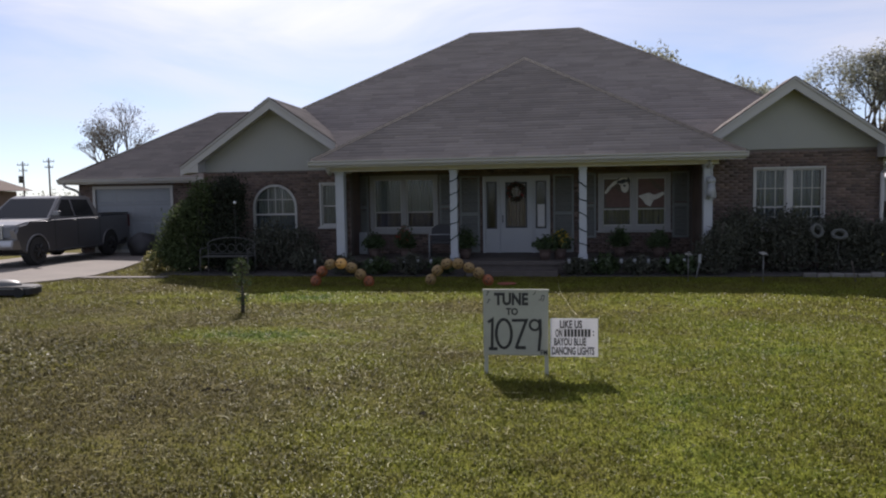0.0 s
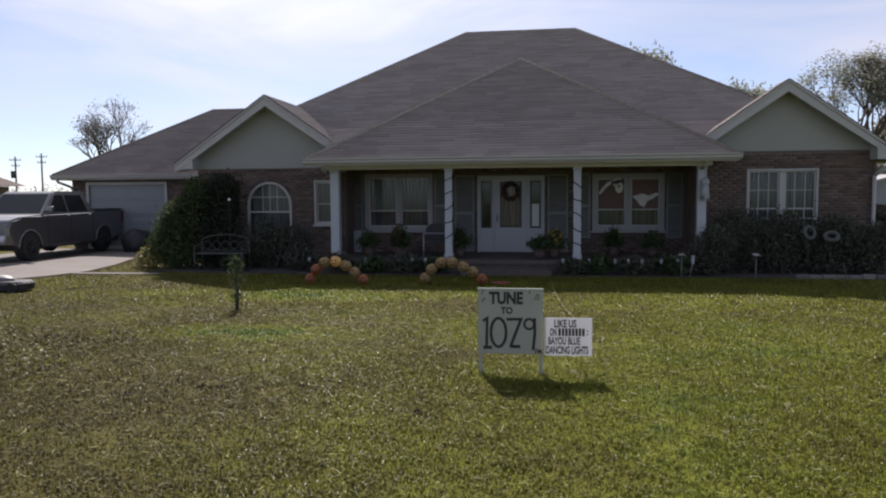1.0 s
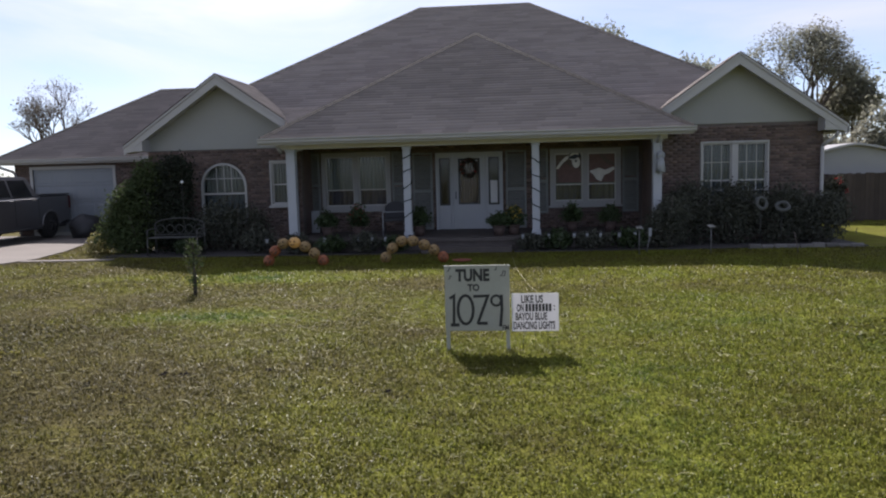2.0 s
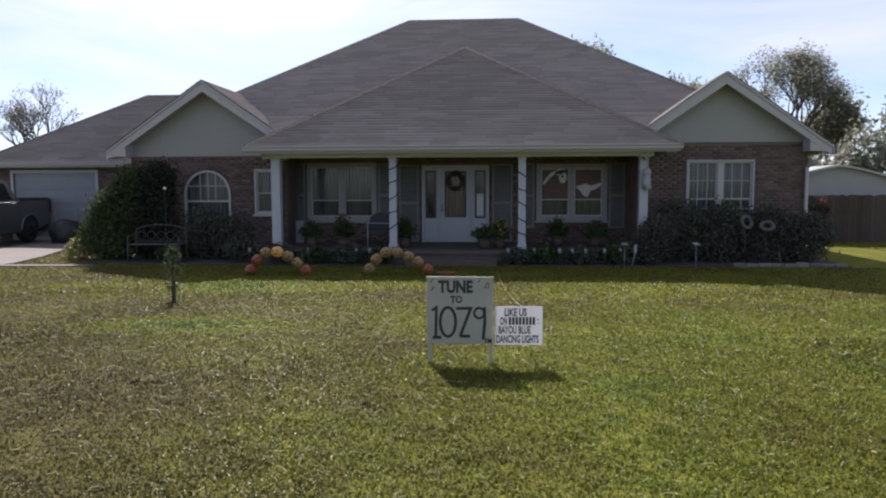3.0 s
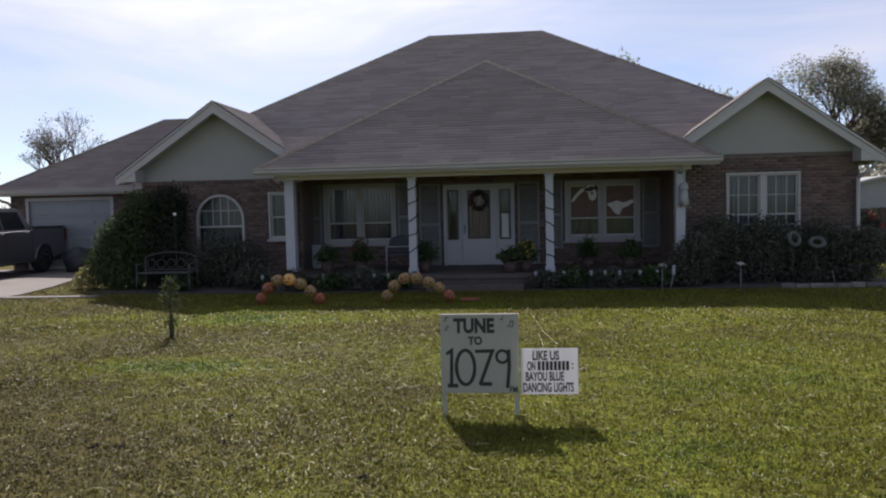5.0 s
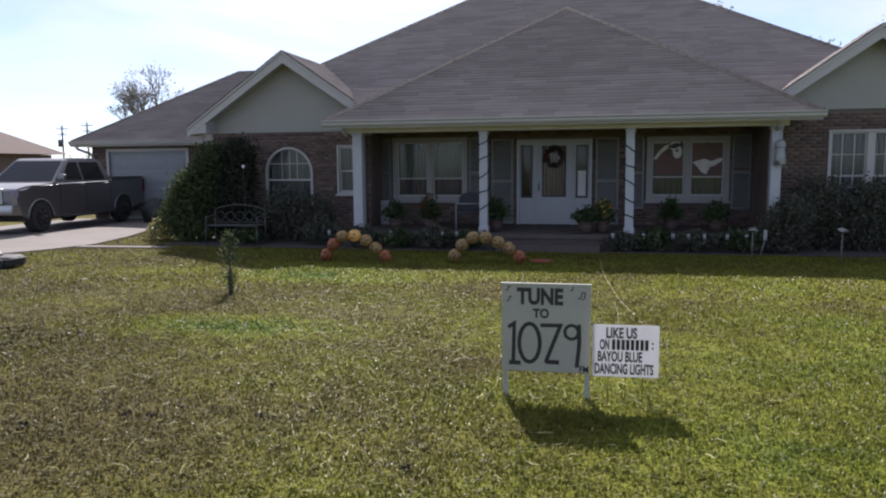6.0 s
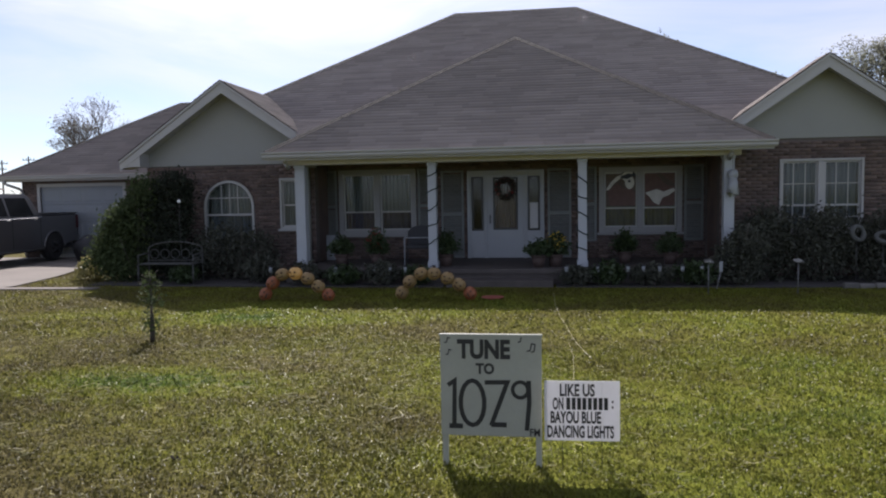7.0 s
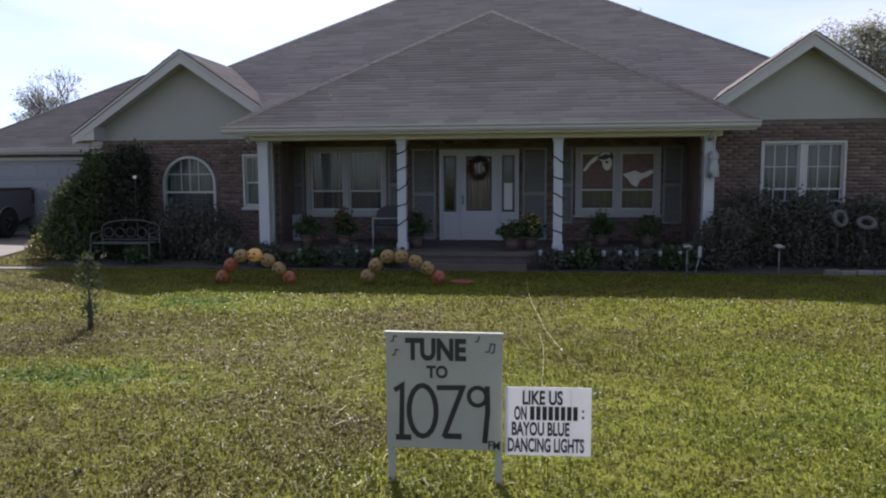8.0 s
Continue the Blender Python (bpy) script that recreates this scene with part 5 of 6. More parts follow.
def pumpkin_mesh():
    bm = bmesh.new()
    segs, rows, r = 24, 10, 0.129
    grid = []
    for j in range(rows + 1):
        ph = math.pi * j / rows
        grid.append([bm.verts.new(((r * (1 - 0.07 * abs(math.cos(4 * t)) ** 0.6 * 1.0) * math.sin(ph) + 1e-4) * math.cos(t), (r * (1 - 0.07 * abs(math.cos(4 * t)) ** 0.6) * math.sin(ph) + 1e-4) * math.sin(t), r * 0.9 * math.cos(ph) * (1 - 0.12 * math.exp(-(math.sin(ph) * 4) ** 2)))) for t in (2 * math.pi * i / segs for i in range(segs))])
    for j in range(rows):
        for i in range(segs):
            f = bm.faces.new((grid[j][i], grid[j + 1][i], grid[j + 1][(i + 1) % segs], grid[j][(i + 1) % segs]))
            f.smooth = True
    return bm


def pumpkin_arch(at, pts, tints, label, slants):
    """A lighted arch of plastic jack-o'-lanterns on a wire hoop."""
    base = place("pumpkin_arch", label, "decoration", at, group="pumpkin arches on the lawn")
    bm = bmesh.new()
    hoop = [(pts[0][0] - 0.03, 0.02, -0.02)] + [(x, 0.02, z) for x, z in pts] + [(pts[-1][0] + 0.03, 0.02, -0.02)]
    tube(bm, hoop, 0.008)
    part("hoop", bm, M_WIRE, base)
    for (x, z), tint, sl in zip(pts, tints, slants):
        p = part("pumpkin", pumpkin_mesh(), M_PUMP[tint], base)
        p.matrix_local = pose(x, 0, z, 0, sl, random.uniform(-14, 14))
        bm = bmesh.new()
        for dx, s2 in ((-0.045, 1), (0.045, 1)):
            prism(bm, [(dx - 0.022, 0.018), (dx + 0.022, 0.018), (dx, 0.052)], -0.132, -0.102)
        prism(bm, [(-0.05, -0.025), (0.05, -0.025), (0.03, -0.05), (0.012, -0.04), (-0.012, -0.052), (-0.03, -0.048)], -0.132, -0.102)
        part("face", bm, M_FACE, p)
        bm = bmesh.new()
        rod(bm, (0, 0, 0.095), (0.008, 0.004, 0.135), 0.014, 0.010, 7)
        part("stalk", bm, M_FACE, p)


LEANS = (-60, -40, -18, 0, 18, 40, 60)
pumpkin_arch((-4.01, 15.65, -0.15), [(-0.55, 0.11), (-0.41, 0.31), (-0.23, 0.46), (0.01, 0.48), (0.23, 0.39), (0.42, 0.25), (0.60, 0.10)], ["orange", "orange", "gold", "lit", "gold", "gold", "orange"], "arch of amber and orange plastic pumpkin lights", LEANS)
pumpkin_arch((-1.54, 15.75, -0.15), [(-0.57, 0.13), (-0.43, 0.32), (-0.23, 0.46), (0.0, 0.46), (0.23, 0.38), (0.43, 0.27), (0.62, 0.12)], ["gold", "gold", "gold", "gold", "gold", "gold", "orange"], "arch of amber plastic pumpkin lights", LEANS)

# ---- sapling ----
rng = np.random.default_rng(21)
M_YOUNG = mat("dark_young_bark", (0.06, 0.05, 0.04), 0.9, vary=0.2, scale=20)
sap = place("sapling", "thin young sapling with sparse leaves in the lawn", "sapling", (-4.40, 11.60, lawn_z(11.6)))
bm = bmesh.new()
tube(bm, [(0, 0, -0.05), (0.012, 0, 0.2), (-0.005, 0.01, 0.45), (0.01, 0, 0.68), (0.0, 0.0, 0.82)], 0.014, 7)
rod(bm, (0, 0, -0.05), (0.008, 0, 0.34), 0.034, 0.024, 9)
for k in range(16):
    z = rng.uniform(0.2, 0.78)
    a = rng.uniform(0, 2 * math.pi)
    tw = bmesh.new()
    rod(tw, (0, 0, z), (0.14 * math.cos(a), 0.14 * math.sin(a), z + 0.10), 0.004, 0.002, 4)
    part("twig", tw, M_YOUNG, sap)
part("stem", bm, M_YOUNG, sap)
v, q = leaf_cloud(rng, [(0, 0, 0.22), (0.01, 0, 0.5), (0, 0, 0.68), (0, 0, 0.8)], [(0.11, 0.11, 0.2), (0.15, 0.15, 0.13), (0.14, 0.14, 0.12), (0.09, 0.09, 0.1)], 380, 0.028, shell=0.1)
soup("leaves", v, q, M_SHRUB, sap)

# ---- dead leaves on the lawn ----
M_DEAD = mat("dead_leaves", (0.035, 0.026, 0.018), 0.85, vary=0.3, scale=20, island_amt=0.4)
for k, (x, y, w) in enumerate(((-2.35, 6.68, 0.10), (-1.67, 6.80, 0.05), (-0.525, 6.18, 0.06), (-3.05, 6.36, 0.08), (-1.86, 7.46, 0.07), (-2.55, 6.70, 0.05))):
    heap = place("dead_leaf_clump", "small clump of dark dead leaves on the grass", "dead leaves", (x, y, lawn_z(y)), 40 * k, group="dead leaves on the lawn")
    g = np.random.default_rng(300 + k)
    v, q = leaf_cloud(g, [(0, 0, 0.03), (w * 0.5, 0.01, 0.025)], [(w * 0.6, 0.03, 0.018), (w * 0.5, 0.025, 0.015)], 30, 0.013, shell=0.1)
    soup("leaves", v, q, M_DEAD, heap)

# ---- cord on the lawn ----
M_CORD = mat("pale_cord", (0.42, 0.38, 0.20), 0.5)
cord = place("extension_cord", "pale thin cord lying across the lawn", "cord", (0.6, 13.0, 0))
bm = bmesh.new()
pts = [(0.50, 16.4), (0.53, 15.0), (0.57, 14.1), (0.60, 13.6), (0.66, 13.0), (0.70, 12.3), (0.74, 11.8), (0.80, 11.25), (0.86, 10.83)]
tube(bm, [(x - 0.6, y - 13.0, lawn_z(y) + 0.035 + 0.008 * math.sin(y * 9)) for x, y in pts], 0.0026, 6)
part("cable", bm, M_CORD, cord)
bm = bmesh.new()
rod(bm, (0.86 - 0.6, 10.83 - 13.0, lawn_z(11) + 0.04), (0.87 - 0.6, 10.76 - 13.0, lawn_z(11) + 0.045), 0.012, 0.010, 8)
part("plug", bm, M_CORD, cord)
lead = place("extension_cord", "short pale cord lying behind the small sign", "cord", (0.67, 10.5, 0))
bm = bmesh.new()
tube(bm, [(0.0 + 0.02 * math.sin(y * 1.9), y - 10.5, lawn_z(y) + 0.03 + 0.012 * math.sin(y * 7)) for y in (11.7, 11.3, 10.9, 10.5, 10.1, 9.7, 9.3, 8.9, 8.4)], 0.0018, 5)
part("cable", bm, M_CORD, lead)

# ---- flower bed ----
M_MULCH = mat("dark_mulch", (0.05, 0.045, 0.042), 0.95, vary=0.4, scale=8, bump=1.0, bump_scale=40, coords="World")
M_STONE = mat("edging_stone", (0.16, 0.15, 0.14), 0.9, vary=0.15, scale=6, bump=0.4, bump_scale=50, random_amt=0.3, coords="World")
bm = bmesh.new()
for poly in ([(-9.4, 17.7), (-5.06, 17.5), (-5.06, 19.6), (-9.4, 19.6)], [(-5.06, 17.5), (-1.65, 17.5), (-1.65, 18.02), (-5.06, 18.02)], [(0.55, 17.5), (4.16, 17.5), (4.16, 18.02), (0.55, 18.02)], [(4.16, 17.5), (8.3, 17.6), (8.3, 19.35), (4.16, 19.35)]):
    slab(bm, [(x, y, -0.128) for x, y in poly], 0.2)
bed = part("flower_bed", bm, M_MULCH)
tagged(bed, "dark mulched flower bed along the house front", "flower bed", kind="structure")
edging = thing("bed_edging", "low pale stone edging of the flower bed", "edging", at=(0, 17.45, -0.15))
bm = bmesh.new()
bx(bm, -0.13, 0.13, -0.05, 0.05, -0.05, 0.10)
bevelled(bm, 0.015, 1)
stone = part("stone", bm, M_STONE, edging)
stone.location = (5.83, 0, 0)
x = 6.1
rnd = random.Random(4)
while x < 8.2:
    s2 = new("stone", stone.data)
    s2.parent = edging
    s2.location = (x, rnd.uniform(-0.015, 0.015), rnd.uniform(-0.02, 0.015))
    s2.rotation_euler = (0, rnd.uniform(-0.03, 0.03), rnd.uniform(-0.06, 0.06))
    x += 0.27

M_FERN = mat("fern_leaves", (0.05, 0.075, 0.028), 0.5, vary=0.2, scale=2, island_amt=0.35, coords="World", translucent=0.3)
M_YELLOW = mat("yellow_petals", (0.55, 0.38, 0.04), 0.6, vary=0.15, scale=5, translucent=0.3)
M_RED = mat("red_petals", (0.34, 0.035, 0.035), 0.6, vary=0.15, scale=5, translucent=0.3)
M_PALELEAF = mat("pale_leaves", (0.24, 0.22, 0.09), 0.55, vary=0.2, scale=3, island_amt=0.3, coords="World", translucent=0.4)
M_POT = mat("clay_pot", (0.075, 0.05, 0.042), 0.8, vary=0.15, scale=6)
M_WHITE = mat("white_plastic", (0.30, 0.315, 0.33), 0.45, vary=0.04, scale=5)
for k, (x, y, h, w) in enumerate(((-4.55, 17.75, 0.42, 0.34), (-3.75, 17.78, 0.36, 0.36), (-2.95, 17.76, 0.44, 0.38), (-2.2, 17.78, 0.34, 0.3), (0.95, 17.76, 0.32, 0.32), (1.55, 17.8, 0.40, 0.34), (2.35, 17.78, 0.36, 0.4), (3.2, 17.8, 0.42, 0.42), (-5.6, 18.1, 0.5, 0.45), (-7.3, 17.95, 0.35, 0.3))):
    shrub("bedding_plant", "low dark green plant in the flower bed", [(x, y, -0.1 + h * 0.5)], [(w, 0.26, h * 0.55)], 900, 0.045, M_FERN if k % 2 else M_HEDGE, (x, y, -0.14), stems=4, seed=40 + k, category="plant", group="plants in the flower bed")


def potted(x, y, h, label, flower=None, seed=1, z=FLOOR):
    base = place("potted_plant", label, "potted plant", (x, y, z))
    bm = bmesh.new()
    rod(bm, (0, 0, 0), (0, 0, 0.24), 0.11, 0.15, 16)
    rod(bm, (0, 0, 0.21), (0, 0, 0.25), 0.162, 0.165, 16)
    part("pot", bm, M_POT, base)
    g = np.random.default_rng(seed)
    v, q = leaf_cloud(g, [(0, 0, 0.25 + h * 0.45), (0.1, 0, 0.25 + h * 0.3), (-0.1, 0, 0.25 + h * 0.3)], [(0.2, 0.2, h * 0.5), (0.2, 0.2, h * 0.35), (0.2, 0.2, h * 0.35)], 900, 0.045, shell=0.25)
    soup("leaves", v, q, M_FERN, base)
    if flower:
        v, q = leaf_cloud(g, [(0, -0.08, 0.25 + h * 0.55)], [(0.22, 0.18, h * 0.4)], 90, 0.028, shell=0.6)
        tagged(soup("flowers", v, q, flower, base), kind="stuff")


potted(-1.75, 18.7, 0.55, "leafy potted plant beside the front door", None, 61)
potted(0.55, 18.55, 0.5, "potted plant with yellow flowers on the porch", M_YELLOW, 62)
potted(0.2, 18.4, 0.35, "small potted plant on the porch edge", None, 63)
potted(-3.3, 18.9, 0.6, "bushy potted plant with reddish flowers on the porch", M_RED, 64)
shrub("shrub", "dark leafy shrub before the end porch column", [(3.95, 17.82, 0.30), (4.12, 17.85, 0.62)], [(0.46, 0.3, 0.44), (0.36, 0.28, 0.36)], 3600, 0.042, M_HEDGE, (4.0, 17.85, -0.14), seed=59)
shrub("bedding_plant", "pale yellow-green plant at the edge of the driveway", [(-10.15, 18.9, 0.02)], [(0.32, 0.3, 0.3)], 500, 0.06, M_PALELEAF, (-10.15, 18.9, -0.15), stems=5, seed=80, category="plant")
potted(-4.1, 18.9, 0.45, "bushy potted plant on the porch", None, 65)
potted(2.0, 19.2, 0.5, "bushy potted plant below the porch window", None, 66)
potted(2.9, 19.0, 0.45, "bushy potted plant below the porch window", None, 67)


# path lights along the bed
def path_light(x, y):
    base = place("path_light", "small white solar path light on a stake", "garden light", (x, y, -0.12), group="path lights along the flower bed")
    bm = bmesh.new()
    rod(bm, (0, 0, -0.05), (0, 0, 0.26), 0.006, 0.006, 6)
    part("stake", bm, M_WIRE, base)
    bm = bmesh.new()
    rod(bm, (0, 0, 0.26), (0, 0, 0.37), 0.032, 0.036, 10)
    part("lens", bm, M_WHITE, base)
    bm = bmesh.new()
    rod(bm, (0, 0, 0.37), (0, 0, 0.40), 0.05, 0.03, 10)
    part("cap", bm, M_BLACK, base)


for x in (-5.25, -4.55, -3.87, -3.06, -2.74, -2.43, -1.85, 0.75, 1.35, 1.91, 2.20, 2.50, 2.92, 3.27):
    path_light(x, 17.64)


M_IRON_GREY = mat("grey_stake", (0.16, 0.16, 0.16), 0.5, metal=0.3)


def spot_light(x, y, turn):
    base = place("solar_spotlight", "solar spotlight on a thin stake with a flat shiny panel", "garden light", (x, y, -0.15), turn, group="solar spotlights in the lawn")
    bm = bmesh.new()
    rod(bm, (0, 0, -0.08), (0, 0, 0.56), 0.010, 0.010, 7)
    part("stake", bm, M_IRON_GREY, base)
    bm = bmesh.new()
    v = bx(bm, -0.07, 0.05, -0.05, 0.05, 0.585, 0.597)
    for k in v:
        k.co.z += k.co.y * 0.35 + k.co.x * 0.12
    part("panel", bevelled(bm, 0.003, 1), M_CHROME, base)
    bm = bmesh.new()
    rod(bm, (0.02, -0.02, 0.55), (0.06, -0.06, 0.57), 0.016, 0.024, 10)
    part("lamp_head", bm, M_IRON_GREY, base)


spot_light(3.18, 16.6, 0)
spot_light(4.66, 16.6, 25)
stick = place("garden_stake", "thin brown wooden stick in the lawn", "stake", (6.45, 16.7, -0.15))
bm = bmesh.new()
rod(bm, (0.03, 0, -0.06), (-0.06, 0.02, 0.42), 0.011, 0.009, 7)
part("stick", bm, M_BARK, stick)

post = place("garden_stake", "white leaning garden stake ornament", "ornament", (3.46, 17.2, -0.15))
bm = bmesh.new()
rod(bm, (-0.03, 0, -0.05), (0.06, 0, 0.36), 0.014, 0.012, 7)
part("stake", bm, M_IRON_GREY, post)
bm = bmesh.new()
bx(bm, 0.03, 0.09, -0.008, 0.008, 0.33, 0.52)
part("plate", bevelled(bm, 0.004, 1), M_WHITE, post)


# ball and its stake are added to stand for a small white glint
orn = place("garden_stake", "thin stake with a white ball added for a glint beside the shrub", "ornament", (-7.5, 18.22, -0.13))
bm = bmesh.new()
rod(bm, (0, 0, -0.05), (0, 0, 1.73), 0.005, 0.004, 6)
part("stake", bm, M_WIRE, orn)
bm = bmesh.new()
ball(bm, (0, 0, 1.76), 0.036, seg=14, rings=10)
part("ball", bm, mat("glint_white", (0.8, 0.8, 0.8), 0.3), orn)


def garden_ring(x, z, tilt, turn):
    base = place("garden_ring", "pale woven ring ornament on a stake among the shrubs", "ornament", (x, 17.95, -0.15), 0, group="ring ornaments")
    bm = bmesh.new()
    n, m2, r0, r1 = 26, 8, 0.13, 0.042
    grid = []
    for i in range(n):
        a = 2 * math.pi * i / n
        wob = 1 + 0.1 * math.sin(i * 5.3)
        grid.append([bm.verts.new(((r0 + r1 * wob * math.cos(b)) * math.cos(a), r1 * wob * math.sin(b), (r0 + r1 * wob * math.cos(b)) * math.sin(a))) for b in (2 * math.pi * j / m2 for j in range(m2))])
    for i in range(n):
        for j in range(m2):
            f = bm.faces.new((grid[i][j], grid[(i + 1) % n][j], grid[(i + 1) % n][(j + 1) % m2], grid[i][(j + 1) % m2]))
            f.smooth = True
    ob = part("ring", bm, mat("pale_wicker", (0.085, 0.088, 0.082), 0.8, vary=0.25, scale=25, bump=0.6, bump_scale=60), base)
    ob.matrix_local = pose(0, 0, z + 0.15, tilt, 0, turn)
    bm = bmesh.new()
    rod(bm, (0, 0.05, -0.05), (0, 0.05, z + 0.1), 0.008, 0.008, 6)
    part("stake", bm, M_WIRE, base)


garden_ring(6.12, 0.82, -15, 25)
garden_ring(6.58, 0.74, -50, -15)

# ---- garden bench and porch furniture ----
M_IRON = mat("weathered_iron", (0.085, 0.085, 0.08), 0.6, metal=0.3, vary=0.2, scale=12)
bench = place("garden_bench", "weathered wrought-iron garden bench before the shrub", "bench", (-7.6, 17.9, -0.10))
bm = bmesh.new()
arcp = [(0.62 * math.cos(math.pi * i / 16), 0.25, 0.70 + 0.16 * math.sin(math.pi * i / 16)) for i in range(17)]
tube(bm, arcp, 0.014)
tube(bm, [(-0.62, 0.25, 0.46), (0.62, 0.25, 0.46)], 0.012)
part("back_rail", bm, M_IRON, bench)
for k in range(5):
    bm = bmesh.new()
    cx = -0.48 + k * 0.24
    tube(bm, [(cx + 0.10 * math.cos(2 * math.pi * i / 14), 0.25, 0.60 + 0.10 * math.sin(2 * math.pi * i / 14)) for i in range(15)], 0.009)
    part("scroll", bm, M_IRON, bench)
for k in range(6):
    bm = bmesh.new()
    bx(bm, -0.62, 0.62, -0.18 + k * 0.07, -0.13 + k * 0.07, 0.40, 0.42)
    part("slat", bm, M_IRON, bench)
for sx in (-0.62, 0.62):
    bm = bmesh.new()
    tube(bm, [(sx, -0.2, -0.03), (sx, -0.18, 0.40), (sx, -0.16, 0.60), (sx, 0.25, 0.62)], 0.014)
    part("arm", bm, M_IRON, bench)
    bm = bmesh.new()
    tube(bm, [(sx, 0.25, -0.03), (sx, 0.25, 0.72)], 0.014)
    part("leg", bm, M_IRON, bench)

M_MESH = mat("dark_sling_fabric", (0.045, 0.045, 0.05), 0.8, vary=0.1, scale=20)
def porch_chair(x, y, turn, label):
    chair = place("porch_chair", label, "chair", (x, y, FLOOR), turn, group="chairs on the porch")
    for sx in (-0.28, 0.28):
        bm = bmesh.new()
        tube(bm, [(sx, -0.26, 0.0), (sx, -0.26, 0.60), (sx, 0.24, 0.61)], 0.014)
        part("arm", bm, M_WHITE, chair)
        bm = bmesh.new()
        tube(bm, [(sx, 0.27, 0.0), (sx, 0.24, 0.45), (sx * 0.9, 0.32, 0.74)], 0.014)
        part("back_post", bm, M_MESH, chair)
    bm = bmesh.new()
    tube(bm, [(-0.28, -0.26, 0.60), (0.28, -0.26, 0.60)], 0.014)
    part("front_rail", bm, M_WHITE, chair, "white tubular front rail")
    bm = bmesh.new()
    outline = [(-0.25, 0.40), (0.25, 0.40), (0.27, 0.66)] + [(0.25 * math.cos(math.pi * i / 10), 0.70 + 0.14 * math.sin(math.pi * i / 10)) for i in range(11)] + [(-0.27, 0.66)]
    prism(bm, outline, 0.24, 0.275)
    for v in bm.verts:
        v.co.y += (v.co.z - 0.42) * 0.2
    part("backrest", bm, M_MESH, chair)
    bm = bmesh.new()
    bx(bm, -0.26, 0.26, -0.24, 0.25, 0.36, 0.44)
    part("seat", bevelled(bm, 0.02, 2), M_MESH, chair)


porch_chair(-2.41, 19.1, 4, "white-railed porch chair with dark rounded back")

box = place("notice_board", "white upright board leaning on the porch wall", "board", (-4.77, 20.35, FLOOR))
bm = bmesh.new()
bx(bm, -0.11, 0.11, -0.05, 0.05, 0.0, 0.60)
part("panel", bevelled(bm, 0.01), M_WHITE, box)

# garlands wound round two columns, ornament on the end column
M_GARLAND = mat("dark_garland", (0.02, 0.035, 0.028), 0.7, vary=0.3, scale=30)
for x, turns, flip in ((-1.965, 5.0, 1), (1.085, 5.0, -1)):
    base = place("column_garland", "dark garland wound round a white porch column", "garland", (x, 18.35, FLOOR), group="garlands on the columns")
    pts, n = [], int(turns * 24)
    for i in range(n + 1):
        a = 2 * math.pi * i / 24 * flip
        c, s3 = math.cos(a), math.sin(a)
        k = 0.100 / max(abs(c), abs(s3))
        pts.append((c * k, s3 * k, 0.28 + 1.75 * i / n + 0.02 * math.sin(i * 0.37)))
    bm = bmesh.new()
    tube(bm, pts, 0.013, 5)
    part("strand", bm, M_GARLAND, base)
hang = place("hanging_ornament", "white cloth ornament hung on the end porch column", "ornament", (3.92, 18.12, 1.72))
bm = bmesh.new()
ball(bm, (0, 0, 0.24), 0.10, 0.09, 0.11, 14, 10)
part("head", bm, M_WHITE, hang)
bm = bmesh.new()
rod(bm, (0, 0, 0.2), (0, 0, -0.12), 0.075, 0.115, 14)
for v in bm.verts:
    if v.co.z < 0:
        v.co.z += 0.05 * math.sin(v.co.x * 60) + 0.04 * math.sin(v.co.y * 45)
part("cloth", bm, M_WHITE, hang)
bm = bmesh.new()
rod(bm, (0, 0, 0.34), (0, 0.05, 0.62), 0.004, 0.004, 5)
part("string", bm, M_WIRE, hang)

# door wreath
wreath = place("door_wreath", "dark autumn wreath with red accents on the door glass", "wreath", (-0.60, 20.585, 1.80))
rng = np.random.default_rng(33)
ang = rng.uniform(0, 2 * math.pi, 60)
cent = np.stack([0.19 * np.cos(ang), np.full(60, -0.03), 0.21 * np.sin(ang)], 1)
v, q = leaf_cloud(rng, cent, np.full((60, 3), 0.085), 1100, 0.028, shell=0.2)
soup("foliage", v, q, mat("wreath_leaves", (0.055, 0.04, 0.03), 0.7, vary=0.2, island_amt=0.5), wreath)
v, q = leaf_cloud(rng, cent[:26], np.full((26, 3), 0.06), 90, 0.03, shell=0.5)
soup("blossoms", v, q, M_RED, wreath)
bm = bmesh.new()
tube(bm, [(0.17 * math.cos(2 * math.pi * i / 20), -0.03, 0.17 * math.sin(2 * math.pi * i / 20)) for i in range(21)], 0.014)
part("hoop", bm, M_BARK, wreath)

# window pictures: plain flat shapes on the porch window
M_PALE = mat("pale_print", (0.62, 0.60, 0.56), 0.6, vary=0.2, scale=10)
M_ROSE = mat("faded_red_print", (0.13, 0.07, 0.06), 0.6, vary=0.25, scale=10)
M_TAN = mat("brown_print", (0.10, 0.07, 0.055), 0.6, vary=0.25, scale=10)
deco = place("window_decoration", "faded red and white cutout decorations on the window", "decoration", (2.49, Y_P + 0.018, 1.78))
def blob(name, pts, material, y):
    bm = bmesh.new()
    prism(bm, pts, y, y + 0.004)
    part(name, bm, material, deco)


blob("backing", [(-0.78, -0.44), (-0.08, -0.44), (-0.08, 0.40), (-0.78, 0.40)], M_TAN, 0.016)
blob("backing", [(0.08, -0.44), (0.78, -0.44), (0.78, 0.40), (0.08, 0.40)], M_ROSE, 0.016)
M_NIGHT = mat("dark_blue_print", (0.03, 0.033, 0.05), 0.6, vary=0.2, scale=10)
